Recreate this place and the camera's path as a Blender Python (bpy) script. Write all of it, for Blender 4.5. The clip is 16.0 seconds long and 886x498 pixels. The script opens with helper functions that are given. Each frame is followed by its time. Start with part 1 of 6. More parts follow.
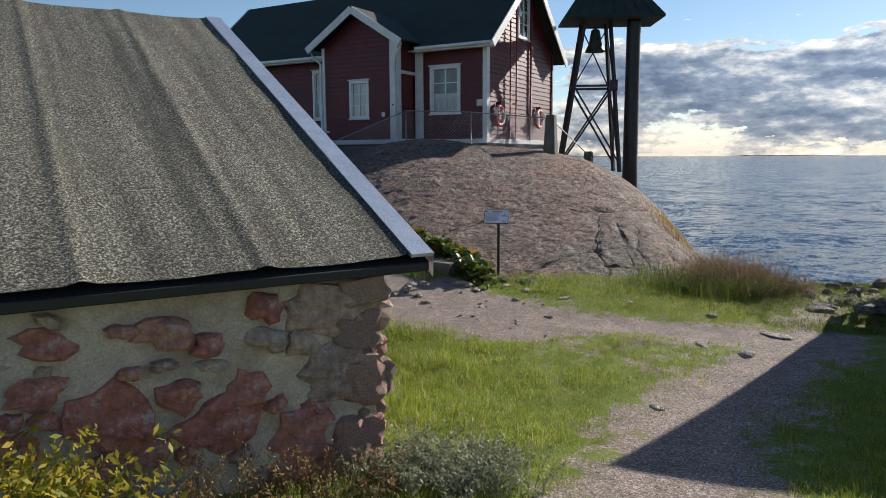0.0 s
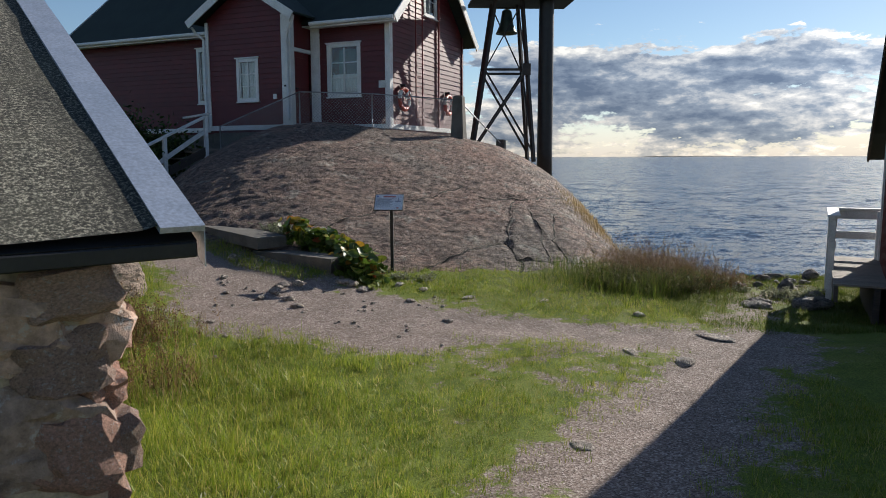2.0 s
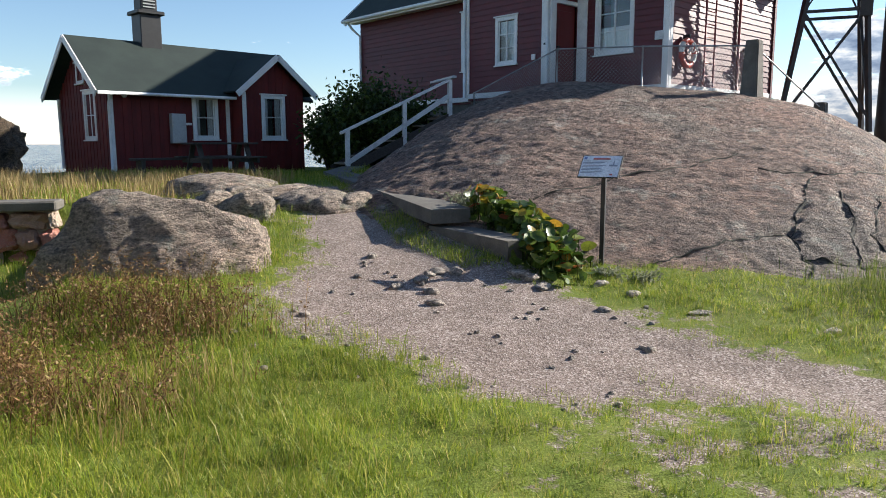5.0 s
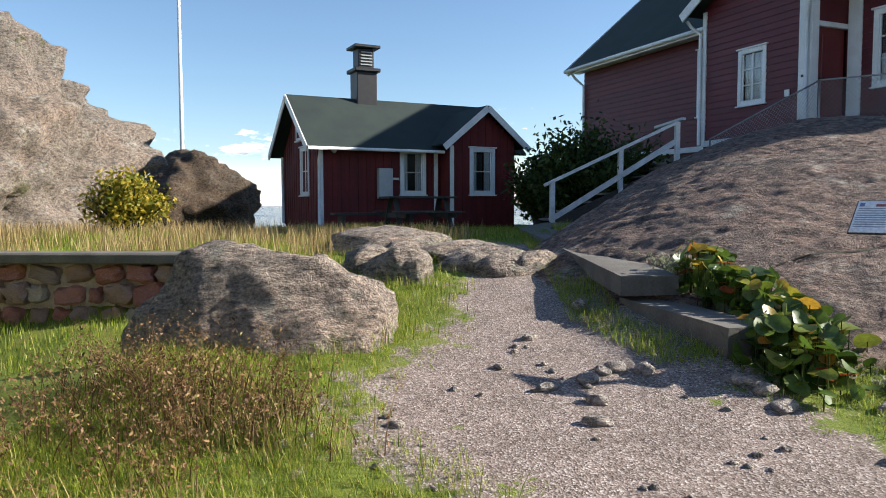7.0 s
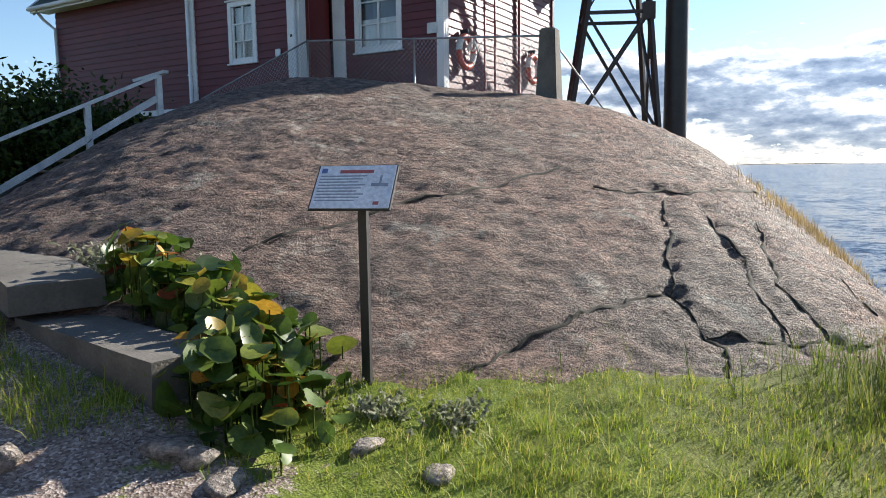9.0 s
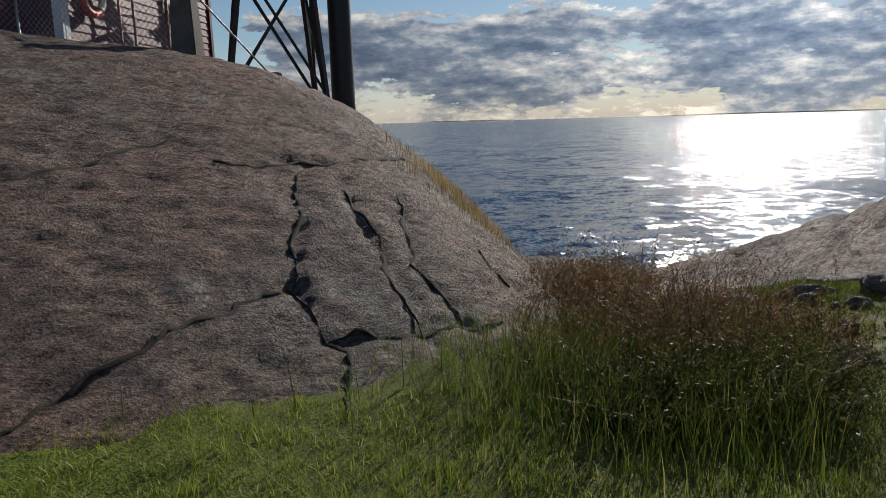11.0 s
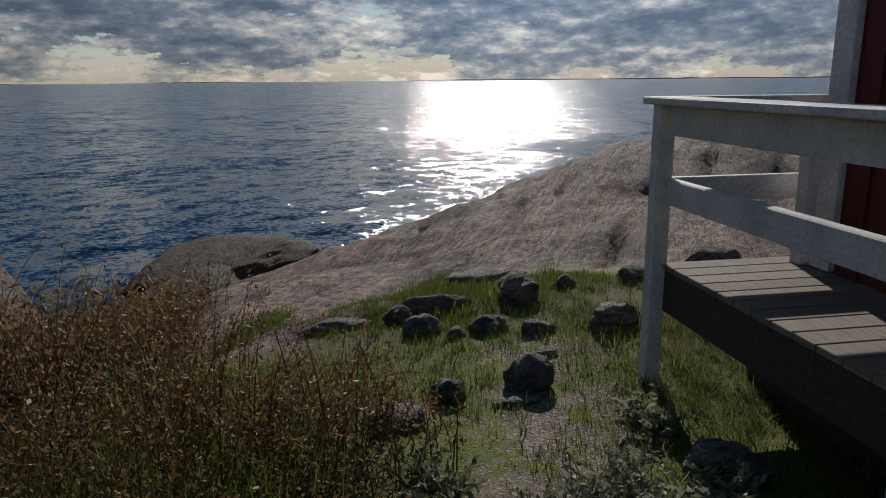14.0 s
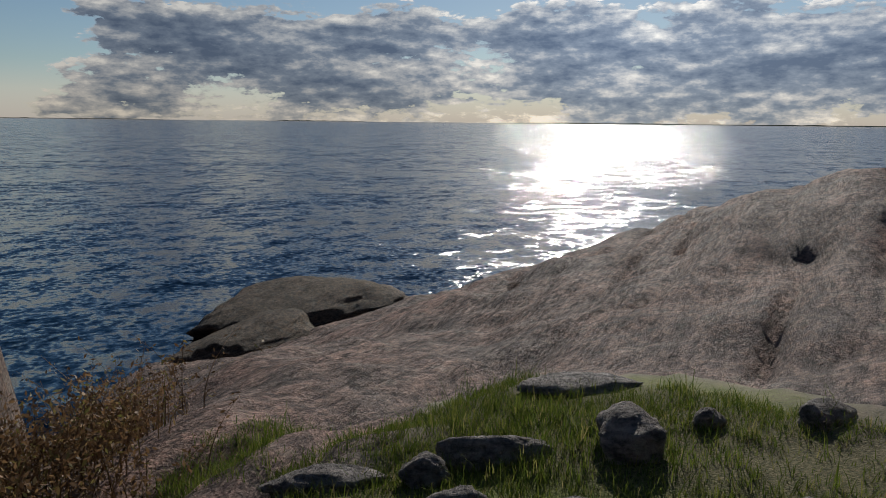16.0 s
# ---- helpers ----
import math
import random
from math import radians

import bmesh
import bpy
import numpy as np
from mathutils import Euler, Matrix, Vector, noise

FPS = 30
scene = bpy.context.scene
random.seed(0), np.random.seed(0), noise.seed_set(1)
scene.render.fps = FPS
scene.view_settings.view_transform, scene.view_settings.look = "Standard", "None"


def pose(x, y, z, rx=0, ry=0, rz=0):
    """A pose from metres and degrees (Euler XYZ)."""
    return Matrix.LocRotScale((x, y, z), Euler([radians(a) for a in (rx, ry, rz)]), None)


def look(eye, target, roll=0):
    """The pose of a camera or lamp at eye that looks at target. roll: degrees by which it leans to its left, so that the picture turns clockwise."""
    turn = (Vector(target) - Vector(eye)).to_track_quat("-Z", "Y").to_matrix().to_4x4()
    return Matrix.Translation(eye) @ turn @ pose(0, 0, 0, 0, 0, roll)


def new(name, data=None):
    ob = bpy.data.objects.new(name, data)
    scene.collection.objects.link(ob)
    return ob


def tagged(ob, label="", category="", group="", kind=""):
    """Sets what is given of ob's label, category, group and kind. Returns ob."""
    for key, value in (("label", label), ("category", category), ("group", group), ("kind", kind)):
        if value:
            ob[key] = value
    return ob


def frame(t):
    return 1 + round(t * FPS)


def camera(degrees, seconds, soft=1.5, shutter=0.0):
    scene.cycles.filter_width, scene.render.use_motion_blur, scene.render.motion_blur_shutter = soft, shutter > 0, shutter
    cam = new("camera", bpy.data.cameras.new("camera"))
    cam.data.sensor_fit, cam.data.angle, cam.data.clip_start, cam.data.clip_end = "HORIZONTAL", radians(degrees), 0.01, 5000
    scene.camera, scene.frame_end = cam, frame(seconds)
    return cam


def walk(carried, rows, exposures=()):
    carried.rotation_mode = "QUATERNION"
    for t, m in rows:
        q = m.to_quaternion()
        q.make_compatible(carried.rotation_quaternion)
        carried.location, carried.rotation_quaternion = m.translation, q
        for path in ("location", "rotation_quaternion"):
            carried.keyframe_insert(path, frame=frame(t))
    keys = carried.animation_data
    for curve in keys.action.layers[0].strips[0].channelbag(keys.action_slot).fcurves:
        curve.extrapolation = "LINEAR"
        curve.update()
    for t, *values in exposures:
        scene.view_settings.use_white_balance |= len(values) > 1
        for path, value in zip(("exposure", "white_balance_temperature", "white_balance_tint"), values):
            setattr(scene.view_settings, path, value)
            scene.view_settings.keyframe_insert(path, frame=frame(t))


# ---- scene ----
cam = camera(63.7, 16.0, soft=0.9)
PATH = [
    (0, (0.358, 0.625, 2.461), (0.287, 2.607, 2.203), -0.3),
    (0.5, (0.432, 1.089, 2.392), (0.461, 3.067, 2.099), -0.2),
    (1, (0.499, 1.538, 2.29), (0.586, 3.511, 1.975), -0.2),
    (1.5, (0.664, 2.038, 2.184), (0.786, 4.014, 1.899), -0.3),
    (2, (0.835, 2.534, 2.084), (0.987, 4.512, 1.826), -0.2),
    (2.5, (1.027, 3.029, 2.005), (1.177, 5.004, 1.727), 0.0),
    (3, (1.215, 3.531, 1.936), (1.225, 5.507, 1.625), -0.1),
    (3.5, (1.442, 4.025, 1.859), (1.239, 5.989, 1.538), -0.2),
    (4, (1.615, 4.518, 1.778), (1.25, 6.457, 1.451), -0.2),
    (4.5, (1.786, 4.989, 1.722), (1.289, 6.9, 1.407), -0.1),
    (5, (1.882, 5.461, 1.666), (1.2, 7.318, 1.371), -0.1),
    (5.2, (1.909, 5.648, 1.66), (1.156, 7.479, 1.373), 0.0),
    (7.3, (1.436, 7.81, 1.499), (0.163, 9.348, 1.386), -0.1),
    (7.5, (1.378, 7.991, 1.5), (0.164, 9.577, 1.397), -0.1),
    (8, (1.344, 8.459, 1.475), (0.449, 10.244, 1.361), -0.4),
    (8.5, (1.338, 8.945, 1.484), (0.895, 10.888, 1.319), -0.4),
    (9, (1.452, 9.412, 1.509), (1.366, 11.397, 1.283), -0.8),
    (11.3, (2.44, 10.292, 1.579), (3.263, 12.074, 1.195), -1.6),
    (11.5, (2.653, 10.372, 1.575), (3.555, 12.11, 1.169), -1.6),
    (12, (3.196, 10.61, 1.521), (4.233, 12.258, 1.064), -1.4),
    (12.5, (3.717, 10.825, 1.466), (4.829, 12.424, 1.014), -1.0),
    (13, (4.155, 11.143, 1.389), (5.33, 12.705, 0.962), -0.7),
    (13.5, (4.607, 11.443, 1.35), (5.843, 12.957, 0.927), -0.6),
    (14, (5.028, 11.774, 1.319), (6.319, 13.23, 0.857), -0.5),
    (14.5, (5.448, 12.123, 1.284), (6.741, 13.576, 0.819), -0.1),
    (15, (5.804, 12.489, 1.218), (7.014, 14.021, 0.783), 0.3),
    (15.5, (6.141, 12.831, 1.194), (7.274, 14.428, 0.784), 0.7),
    (16, (6.416, 13.112, 1.174), (7.493, 14.76, 0.822), 0.6),
]
EXPOSURES = [(t, stops, 6330, 10) for t, stops in ((0.0, 0.55), (2.5, 0.35), (3.0, 0.35), (4.0, 0.8), (5.0, 1.15), (7.5, 1.3), (8.0, 1.4), (8.5, 1.52), (9.0, 1.25), (11.3, -0.4), (12.5, -0.6), (14.5, -0.6), (16.0, -0.5))]
walk(cam, [(t, look(e, g, r)) for t, e, g, r in PATH], EXPOSURES)

# ---- light ----
SUN_AZ, SUN_EL = radians(46.2), radians(25.5)
world = bpy.data.worlds.new("world")
scene.world = world
world.use_nodes = True
wn = world.node_tree.nodes
sky = wn.new("ShaderNodeTexSky")
sky.sky_type = "NISHITA"
sky.sun_disc = False
sky.sun_elevation, sky.sun_rotation = SUN_EL, SUN_AZ
sky.air_density, sky.dust_density, sky.ozone_density = 1.0, 0.15, 3.0
wn["Background"].inputs["Strength"].default_value = 0.075
world.node_tree.links.new(sky.outputs[0], wn["Background"].inputs["Color"])
sun = new("sun", bpy.data.lights.new("sun", "SUN"))
sun.data.energy, sun.data.angle, sun.data.color = 5.0, radians(0.53), (1.0, 0.93, 0.82)
sun.matrix_basis = look((60 * math.sin(SUN_AZ) * math.cos(SUN_EL), 60 * math.cos(SUN_AZ) * math.cos(SUN_EL), 60 * math.sin(SUN_EL)), (0, 0, 0))

# ---- materials ----


def nodes_of(name):
    m = bpy.data.materials.new(name)
    m.use_nodes = True
    nt = m.node_tree
    return m, nt, nt.nodes["Principled BSDF"]


def link(nt, a, b):
    nt.links.new(a, b)


def noise_tex(nt, scale, detail=6, rough=0.55, coords=None, stretch=None):
    n = nt.nodes.new("ShaderNodeTexNoise")
    n.inputs["Scale"].default_value = scale
    n.inputs["Detail"].default_value = detail
    n.inputs["Roughness"].default_value = rough
    if coords is None:
        tc = nt.nodes.new("ShaderNodeTexCoord")
        coords = tc.outputs["Object"]
    if stretch:
        mp = nt.nodes.new("ShaderNodeMapping")
        mp.inputs["Scale"].default_value = stretch
        link(nt, coords, mp.inputs["Vector"])
        coords = mp.outputs["Vector"]
    link(nt, coords, n.inputs["Vector"])
    return n


def ramp(nt, fac, stops):
    r = nt.nodes.new("ShaderNodeValToRGB")
    els = r.color_ramp.elements
    while len(els) < len(stops):
        els.new(0.5)
    for e, (p, c) in zip(els, stops):
        e.position = p
        e.color = (*c, 1) if len(c) == 3 else c
    link(nt, fac, r.inputs["Fac"])
    return r


def mix(nt, a, b, fac, mode="MIX"):
    m = nt.nodes.new("ShaderNodeMix")
    m.data_type, m.blend_type = "RGBA", mode
    for sock, v in ((m.inputs[6], a), (m.inputs[7], b), (m.inputs[0], fac)):
        if isinstance(v, bpy.types.NodeSocket):
            link(nt, v, sock)
        elif isinstance(v, tuple):
            sock.default_value = (*v, 1)
        else:
            sock.default_value = v
    return m.outputs[2]


def bump(nt, bsdf, height, strength=0.5, dist=0.02):
    b = nt.nodes.new("ShaderNodeBump")
    b.inputs["Strength"].default_value = strength
    b.inputs["Distance"].default_value = dist
    link(nt, height, b.inputs["Height"])
    link(nt, b.outputs[0], bsdf.inputs["Normal"])


def worn(name, dark, light, scale=8.0, rough=0.7, fine=90.0, bump_s=0.25, bump_d=0.004, stretch=None, vary=0.0, metal=0.0, stain=None):
    """A surface with colour drift at two scales, fine relief and, if asked, a tone of its own for each piece."""
    m, nt, b = nodes_of(name)
    n1 = noise_tex(nt, scale, 5, 0.6, stretch=stretch)
    n2 = noise_tex(nt, fine, 4, 0.6, stretch=stretch)
    col = ramp(nt, n1.outputs["Fac"], [(0.3, dark), (0.7, light)]).outputs["Color"]
    grain = ramp(nt, n2.outputs["Fac"], [(0.3, (0.72, 0.72, 0.72)), (0.7, (1.12, 1.12, 1.12))]).outputs["Color"]
    col = mix(nt, col, grain, 1.0, "MULTIPLY")
    if vary:
        oi = nt.nodes.new("ShaderNodeObjectInfo")
        tone = ramp(nt, oi.outputs["Random"], [(0.0, (1 - vary,) * 3), (1.0, (1 + vary,) * 3)]).outputs["Color"]
        col = mix(nt, col, tone, 1.0, "MULTIPLY")
    if stain:
        n3 = noise_tex(nt, 2.3, 6, 0.65)
        col = mix(nt, col, stain, ramp(nt, n3.outputs["Fac"], [(0.52, (0, 0, 0)), (0.72, (0.8, 0.8, 0.8))]).outputs["Color"])
    link(nt, col, b.inputs["Base Color"])
    b.inputs["Roughness"].default_value = rough
    b.inputs["Metallic"].default_value = metal
    bump(nt, b, n2.outputs["Fac"], bump_s, bump_d)
    return m


def granite(name, base, pink, dark, lichen=(0.42, 0.42, 0.36), moss=None, crust=0.5, strata=None):
    m, nt, b = nodes_of(name)
    big = noise_tex(nt, 0.55, 6, 0.6)
    mid = noise_tex(nt, 4.5, 7, 0.65)
    fine = noise_tex(nt, 38, 5, 0.7)
    vor = nt.nodes.new("ShaderNodeTexVoronoi")
    vor.inputs["Scale"].default_value = 55
    tc = nt.nodes.new("ShaderNodeTexCoord")
    link(nt, tc.outputs["Object"], vor.inputs["Vector"])
    col = ramp(nt, big.outputs["Fac"], [(0.35, base), (0.65, pink)]).outputs["Color"]
    col = mix(nt, col, dark, ramp(nt, mid.outputs["Fac"], [(0.5, (0, 0, 0)), (0.66, (0.75,) * 3)]).outputs["Color"])
    speck = ramp(nt, fine.outputs["Fac"], [(0.32, (0.45,) * 3), (0.5, (1, 1, 1)), (0.7, (1.5, 1.45, 1.4))]).outputs["Color"]
    col = mix(nt, col, speck, 1.0, "MULTIPLY")
    lich = noise_tex(nt, 2.2, 8, 0.75)
    col = mix(nt, col, lichen, ramp(nt, lich.outputs["Fac"], [(0.54, (0, 0, 0)), (0.64, (crust,) * 3)]).outputs["Color"])
    if moss:
        ms = noise_tex(nt, 1.7, 6, 0.7)
        col = mix(nt, col, moss, ramp(nt, ms.outputs["Fac"], [(0.6, (0, 0, 0)), (0.67, (0.9,) * 3)]).outputs["Color"])
    b.inputs["Roughness"].default_value = 0.78
    b.inputs["Specular IOR Level"].default_value = 0.22
    chip = noise_tex(nt, 14, 8, 0.75, stretch=(0.6, 1.0, 1.6))
    col2 = ramp(nt, chip.outputs["Fac"], [(0.38, (0.36,) * 3), (0.5, (0.95,) * 3), (0.62, (1.5, 1.46, 1.4))]).outputs["Color"]
    col = mix(nt, col, col2, 1.0, "MULTIPLY")
    h = mix(nt, fine.outputs["Fac"], chip.outputs["Fac"], 0.72)
    if strata is not None:
        turn = nt.nodes.new("ShaderNodeMapping")
        turn.inputs["Rotation"].default_value = (0, 0, radians(-strata))
        link(nt, tc.outputs["Object"], turn.inputs["Vector"])
        band = noise_tex(nt, 1.5, 9, 0.68, turn.outputs["Vector"], (0.3, 1.7, 1.7))
        seam = ramp(nt, band.outputs["Fac"], [(0.36, (0.4,) * 3), (0.43, (0.95,) * 3), (0.49, (1.05,) * 3), (0.5, (0.35,) * 3), (0.515, (1.0,) * 3), (0.62, (1.35, 1.3, 1.25))]).outputs["Color"]
        col = mix(nt, col, seam, 0.9, "MULTIPLY")
        h = mix(nt, h, seam, 0.5)
    link(nt, col, b.inputs["Base Color"])
    h2 = mix(nt, h, vor.outputs["Distance"], 0.12)
    bump(nt, b, h2, 1.0, 0.15)
    return m


M_RED = worn("red_siding_paint", (0.085, 0.008, 0.012), (0.125, 0.014, 0.018), 2.5, 0.55, 60, 0.25, 0.003, (1, 1, 1), 0.12)
M_RED2 = worn("red_ochre_paint", (0.09, 0.006, 0.006), (0.14, 0.011, 0.009), 2.5, 0.75, 70, 0.3, 0.003, (1, 1, 1), 0.15)
M_DOOR = worn("red_door_paint", (0.11, 0.008, 0.01), (0.15, 0.012, 0.013), 2.0, 0.45, 60, 0.15, 0.002)
M_WHITE = worn("white_paint", (0.66, 0.66, 0.65), (0.82, 0.82, 0.81), 3.0, 0.5, 70, 0.2, 0.002, vary=0.04)
M_WHITE_OLD = worn("weathered_white_paint", (0.5, 0.5, 0.5), (0.74, 0.74, 0.73), 5.0, 0.6, 60, 0.3, 0.003, vary=0.06)
M_FELT = worn("dark_green_roof_felt", (0.012, 0.022, 0.019), (0.022, 0.036, 0.03), 1.5, 0.85, 120, 0.4, 0.004)
M_ZINC = worn("galvanised_sheet", (0.42, 0.47, 0.55), (0.56, 0.6, 0.68), 4.0, 0.42, 60, 0.08, 0.002, metal=0.55)
M_BLACK = worn("black_painted_steel", (0.008, 0.008, 0.009), (0.018, 0.018, 0.019), 6.0, 0.5, 60, 0.2, 0.002)
M_TOWER = worn("tarred_steel", (0.02, 0.018, 0.017), (0.045, 0.036, 0.032), 5.0, 0.6, 60, 0.25, 0.002)
M_BRONZE = worn("green_bronze", (0.04, 0.055, 0.04), (0.09, 0.1, 0.07), 6.0, 0.5, 60, 0.2, 0.002, metal=0.7)
M_CONC = worn("weathered_concrete", (0.085, 0.078, 0.066), (0.18, 0.162, 0.138), 3.0, 0.9, 55, 0.6, 0.008, stain=(0.1, 0.095, 0.08))
M_WOOD = worn("grey_weathered_boards", (0.15, 0.12, 0.095), (0.28, 0.23, 0.18), 6.0, 0.8, 45, 0.5, 0.004, (1, 12, 12), 0.18)
M_DARKWOOD = worn("dark_weathered_wood", (0.03, 0.025, 0.022), (0.075, 0.06, 0.05), 5.0, 0.8, 45, 0.5, 0.004, (8, 1, 8))
M_WIRE = worn("galvanised_wire", (0.25, 0.25, 0.26), (0.4, 0.4, 0.41), 6.0, 0.5, 60, 0.1, 0.001, metal=0.6)
M_BUOY = worn("orange_red_plastic", (0.42, 0.05, 0.025), (0.55, 0.08, 0.04), 4.0, 0.45, 60, 0.1, 0.001)
M_ROPE = worn("white_rope", (0.5, 0.5, 0.48), (0.7, 0.7, 0.67), 20.0, 0.9, 150, 0.5, 0.004)
M_LADDER = worn("faded_red_ladder_paint", (0.2, 0.03, 0.03), (0.28, 0.05, 0.045), 5.0, 0.6, 60, 0.2, 0.002)
M_SIGN = worn("white_sign_face", (0.72, 0.74, 0.78), (0.78, 0.8, 0.83), 2.0, 0.35, 40, 0.02, 0.001)
M_INK = worn("grey_print", (0.25, 0.28, 0.34), (0.33, 0.36, 0.42), 5.0, 0.5, 60, 0.02, 0.001)
M_INKRED = worn("red_print", (0.4, 0.1, 0.08), (0.45, 0.12, 0.1), 5.0, 0.5, 60, 0.02, 0.001)
M_INKBLUE = worn("blue_print", (0.1, 0.16, 0.35), (0.14, 0.2, 0.4), 5.0, 0.5, 60, 0.02, 0.001)
M_GREYBOX = worn("grey_metal_cabinet", (0.36, 0.37, 0.37), (0.44, 0.45, 0.45), 3.0, 0.45, 60, 0.1, 0.002)
M_CURTAIN = worn("white_curtain", (0.6, 0.6, 0.58), (0.78, 0.78, 0.76), 6.0, 0.9, 60, 0.3, 0.004, (8, 8, 0.3))
# Dark grey that stands in for the unlit room behind a window.
M_GLOOM = worn("painted_room_gloom", (0.1, 0.1, 0.1), (0.16, 0.155, 0.15), 2.0, 0.9)
M_MORTAR = worn("lime_mortar", (0.42, 0.33, 0.25), (0.68, 0.58, 0.46), 5.0, 0.95, 60, 0.7, 0.012, stain=(0.3, 0.25, 0.2))

M_DOME = granite("dome_granite", (0.19, 0.152, 0.128), (0.285, 0.175, 0.135), (0.06, 0.05, 0.043))
M_SLAB = granite("shore_granite", (0.17, 0.135, 0.12), (0.28, 0.175, 0.14), (0.06, 0.048, 0.042), crust=0.25, strata=28)
M_BOULDER = granite("boulder_granite", (0.3, 0.265, 0.225), (0.42, 0.32, 0.255), (0.11, 0.1, 0.085), moss=(0.09, 0.095, 0.03))
M_PALE = granite("pale_path_stone", (0.42, 0.38, 0.34), (0.5, 0.42, 0.36), (0.24, 0.21, 0.19))
M_SHORE = granite("grey_shore_rock", (0.22, 0.21, 0.205), (0.3, 0.25, 0.22), (0.09, 0.085, 0.08))
M_WETROCK = granite("wave_washed_rock", (0.085, 0.065, 0.045), (0.13, 0.09, 0.06), (0.03, 0.025, 0.02), crust=0.15)
M_CLIFF = granite("cliff_granite", (0.22, 0.19, 0.16), (0.31, 0.24, 0.19), (0.1, 0.09, 0.08), moss=(0.1, 0.1, 0.04))


def stone_mat():
    """Rubble stones: each its own grey, red or buff."""
    m, nt, b = nodes_of("rubble_stone")
    oi = nt.nodes.new("ShaderNodeObjectInfo")
    tone = ramp(nt, oi.outputs["Random"], [(0.0, (0.46, 0.17, 0.13)), (0.55, (0.55, 0.24, 0.18)), (0.64, (0.5, 0.38, 0.29)), (0.75, (0.56, 0.45, 0.34)), (0.82, (0.36, 0.25, 0.2)), (1.0, (0.56, 0.31, 0.23))]).outputs["Color"]
    n = noise_tex(nt, 14, 7, 0.7)
    f = noise_tex(nt, 70, 4, 0.7)
    col = mix(nt, tone, ramp(nt, n.outputs["Fac"], [(0.3, (0.4,) * 3), (0.55, (1, 1, 1)), (0.75, (1.45, 1.4, 1.35))]).outputs["Color"], 1.0, "MULTIPLY")
    lich = noise_tex(nt, 9, 6, 0.75)
    col = mix(nt, col, (0.5, 0.48, 0.45), ramp(nt, lich.outputs["Fac"], [(0.56, (0, 0, 0)), (0.63, (0.7,) * 3)]).outputs["Color"])
    link(nt, col, b.inputs["Base Color"])
    b.inputs["Roughness"].default_value = 0.85
    bump(nt, b, mix(nt, n.outputs["Fac"], f.outputs["Fac"], 0.4), 0.9, 0.03)
    return m


M_STONE = stone_mat()
# Near-black for the cracks: their shade as colour, along with soil and moss.
M_CRACK = worn("crack_shade_soil_and_moss", (0.012, 0.01, 0.008), (0.04, 0.035, 0.02), 9.0, 0.95, 60, 0.6, 0.01)


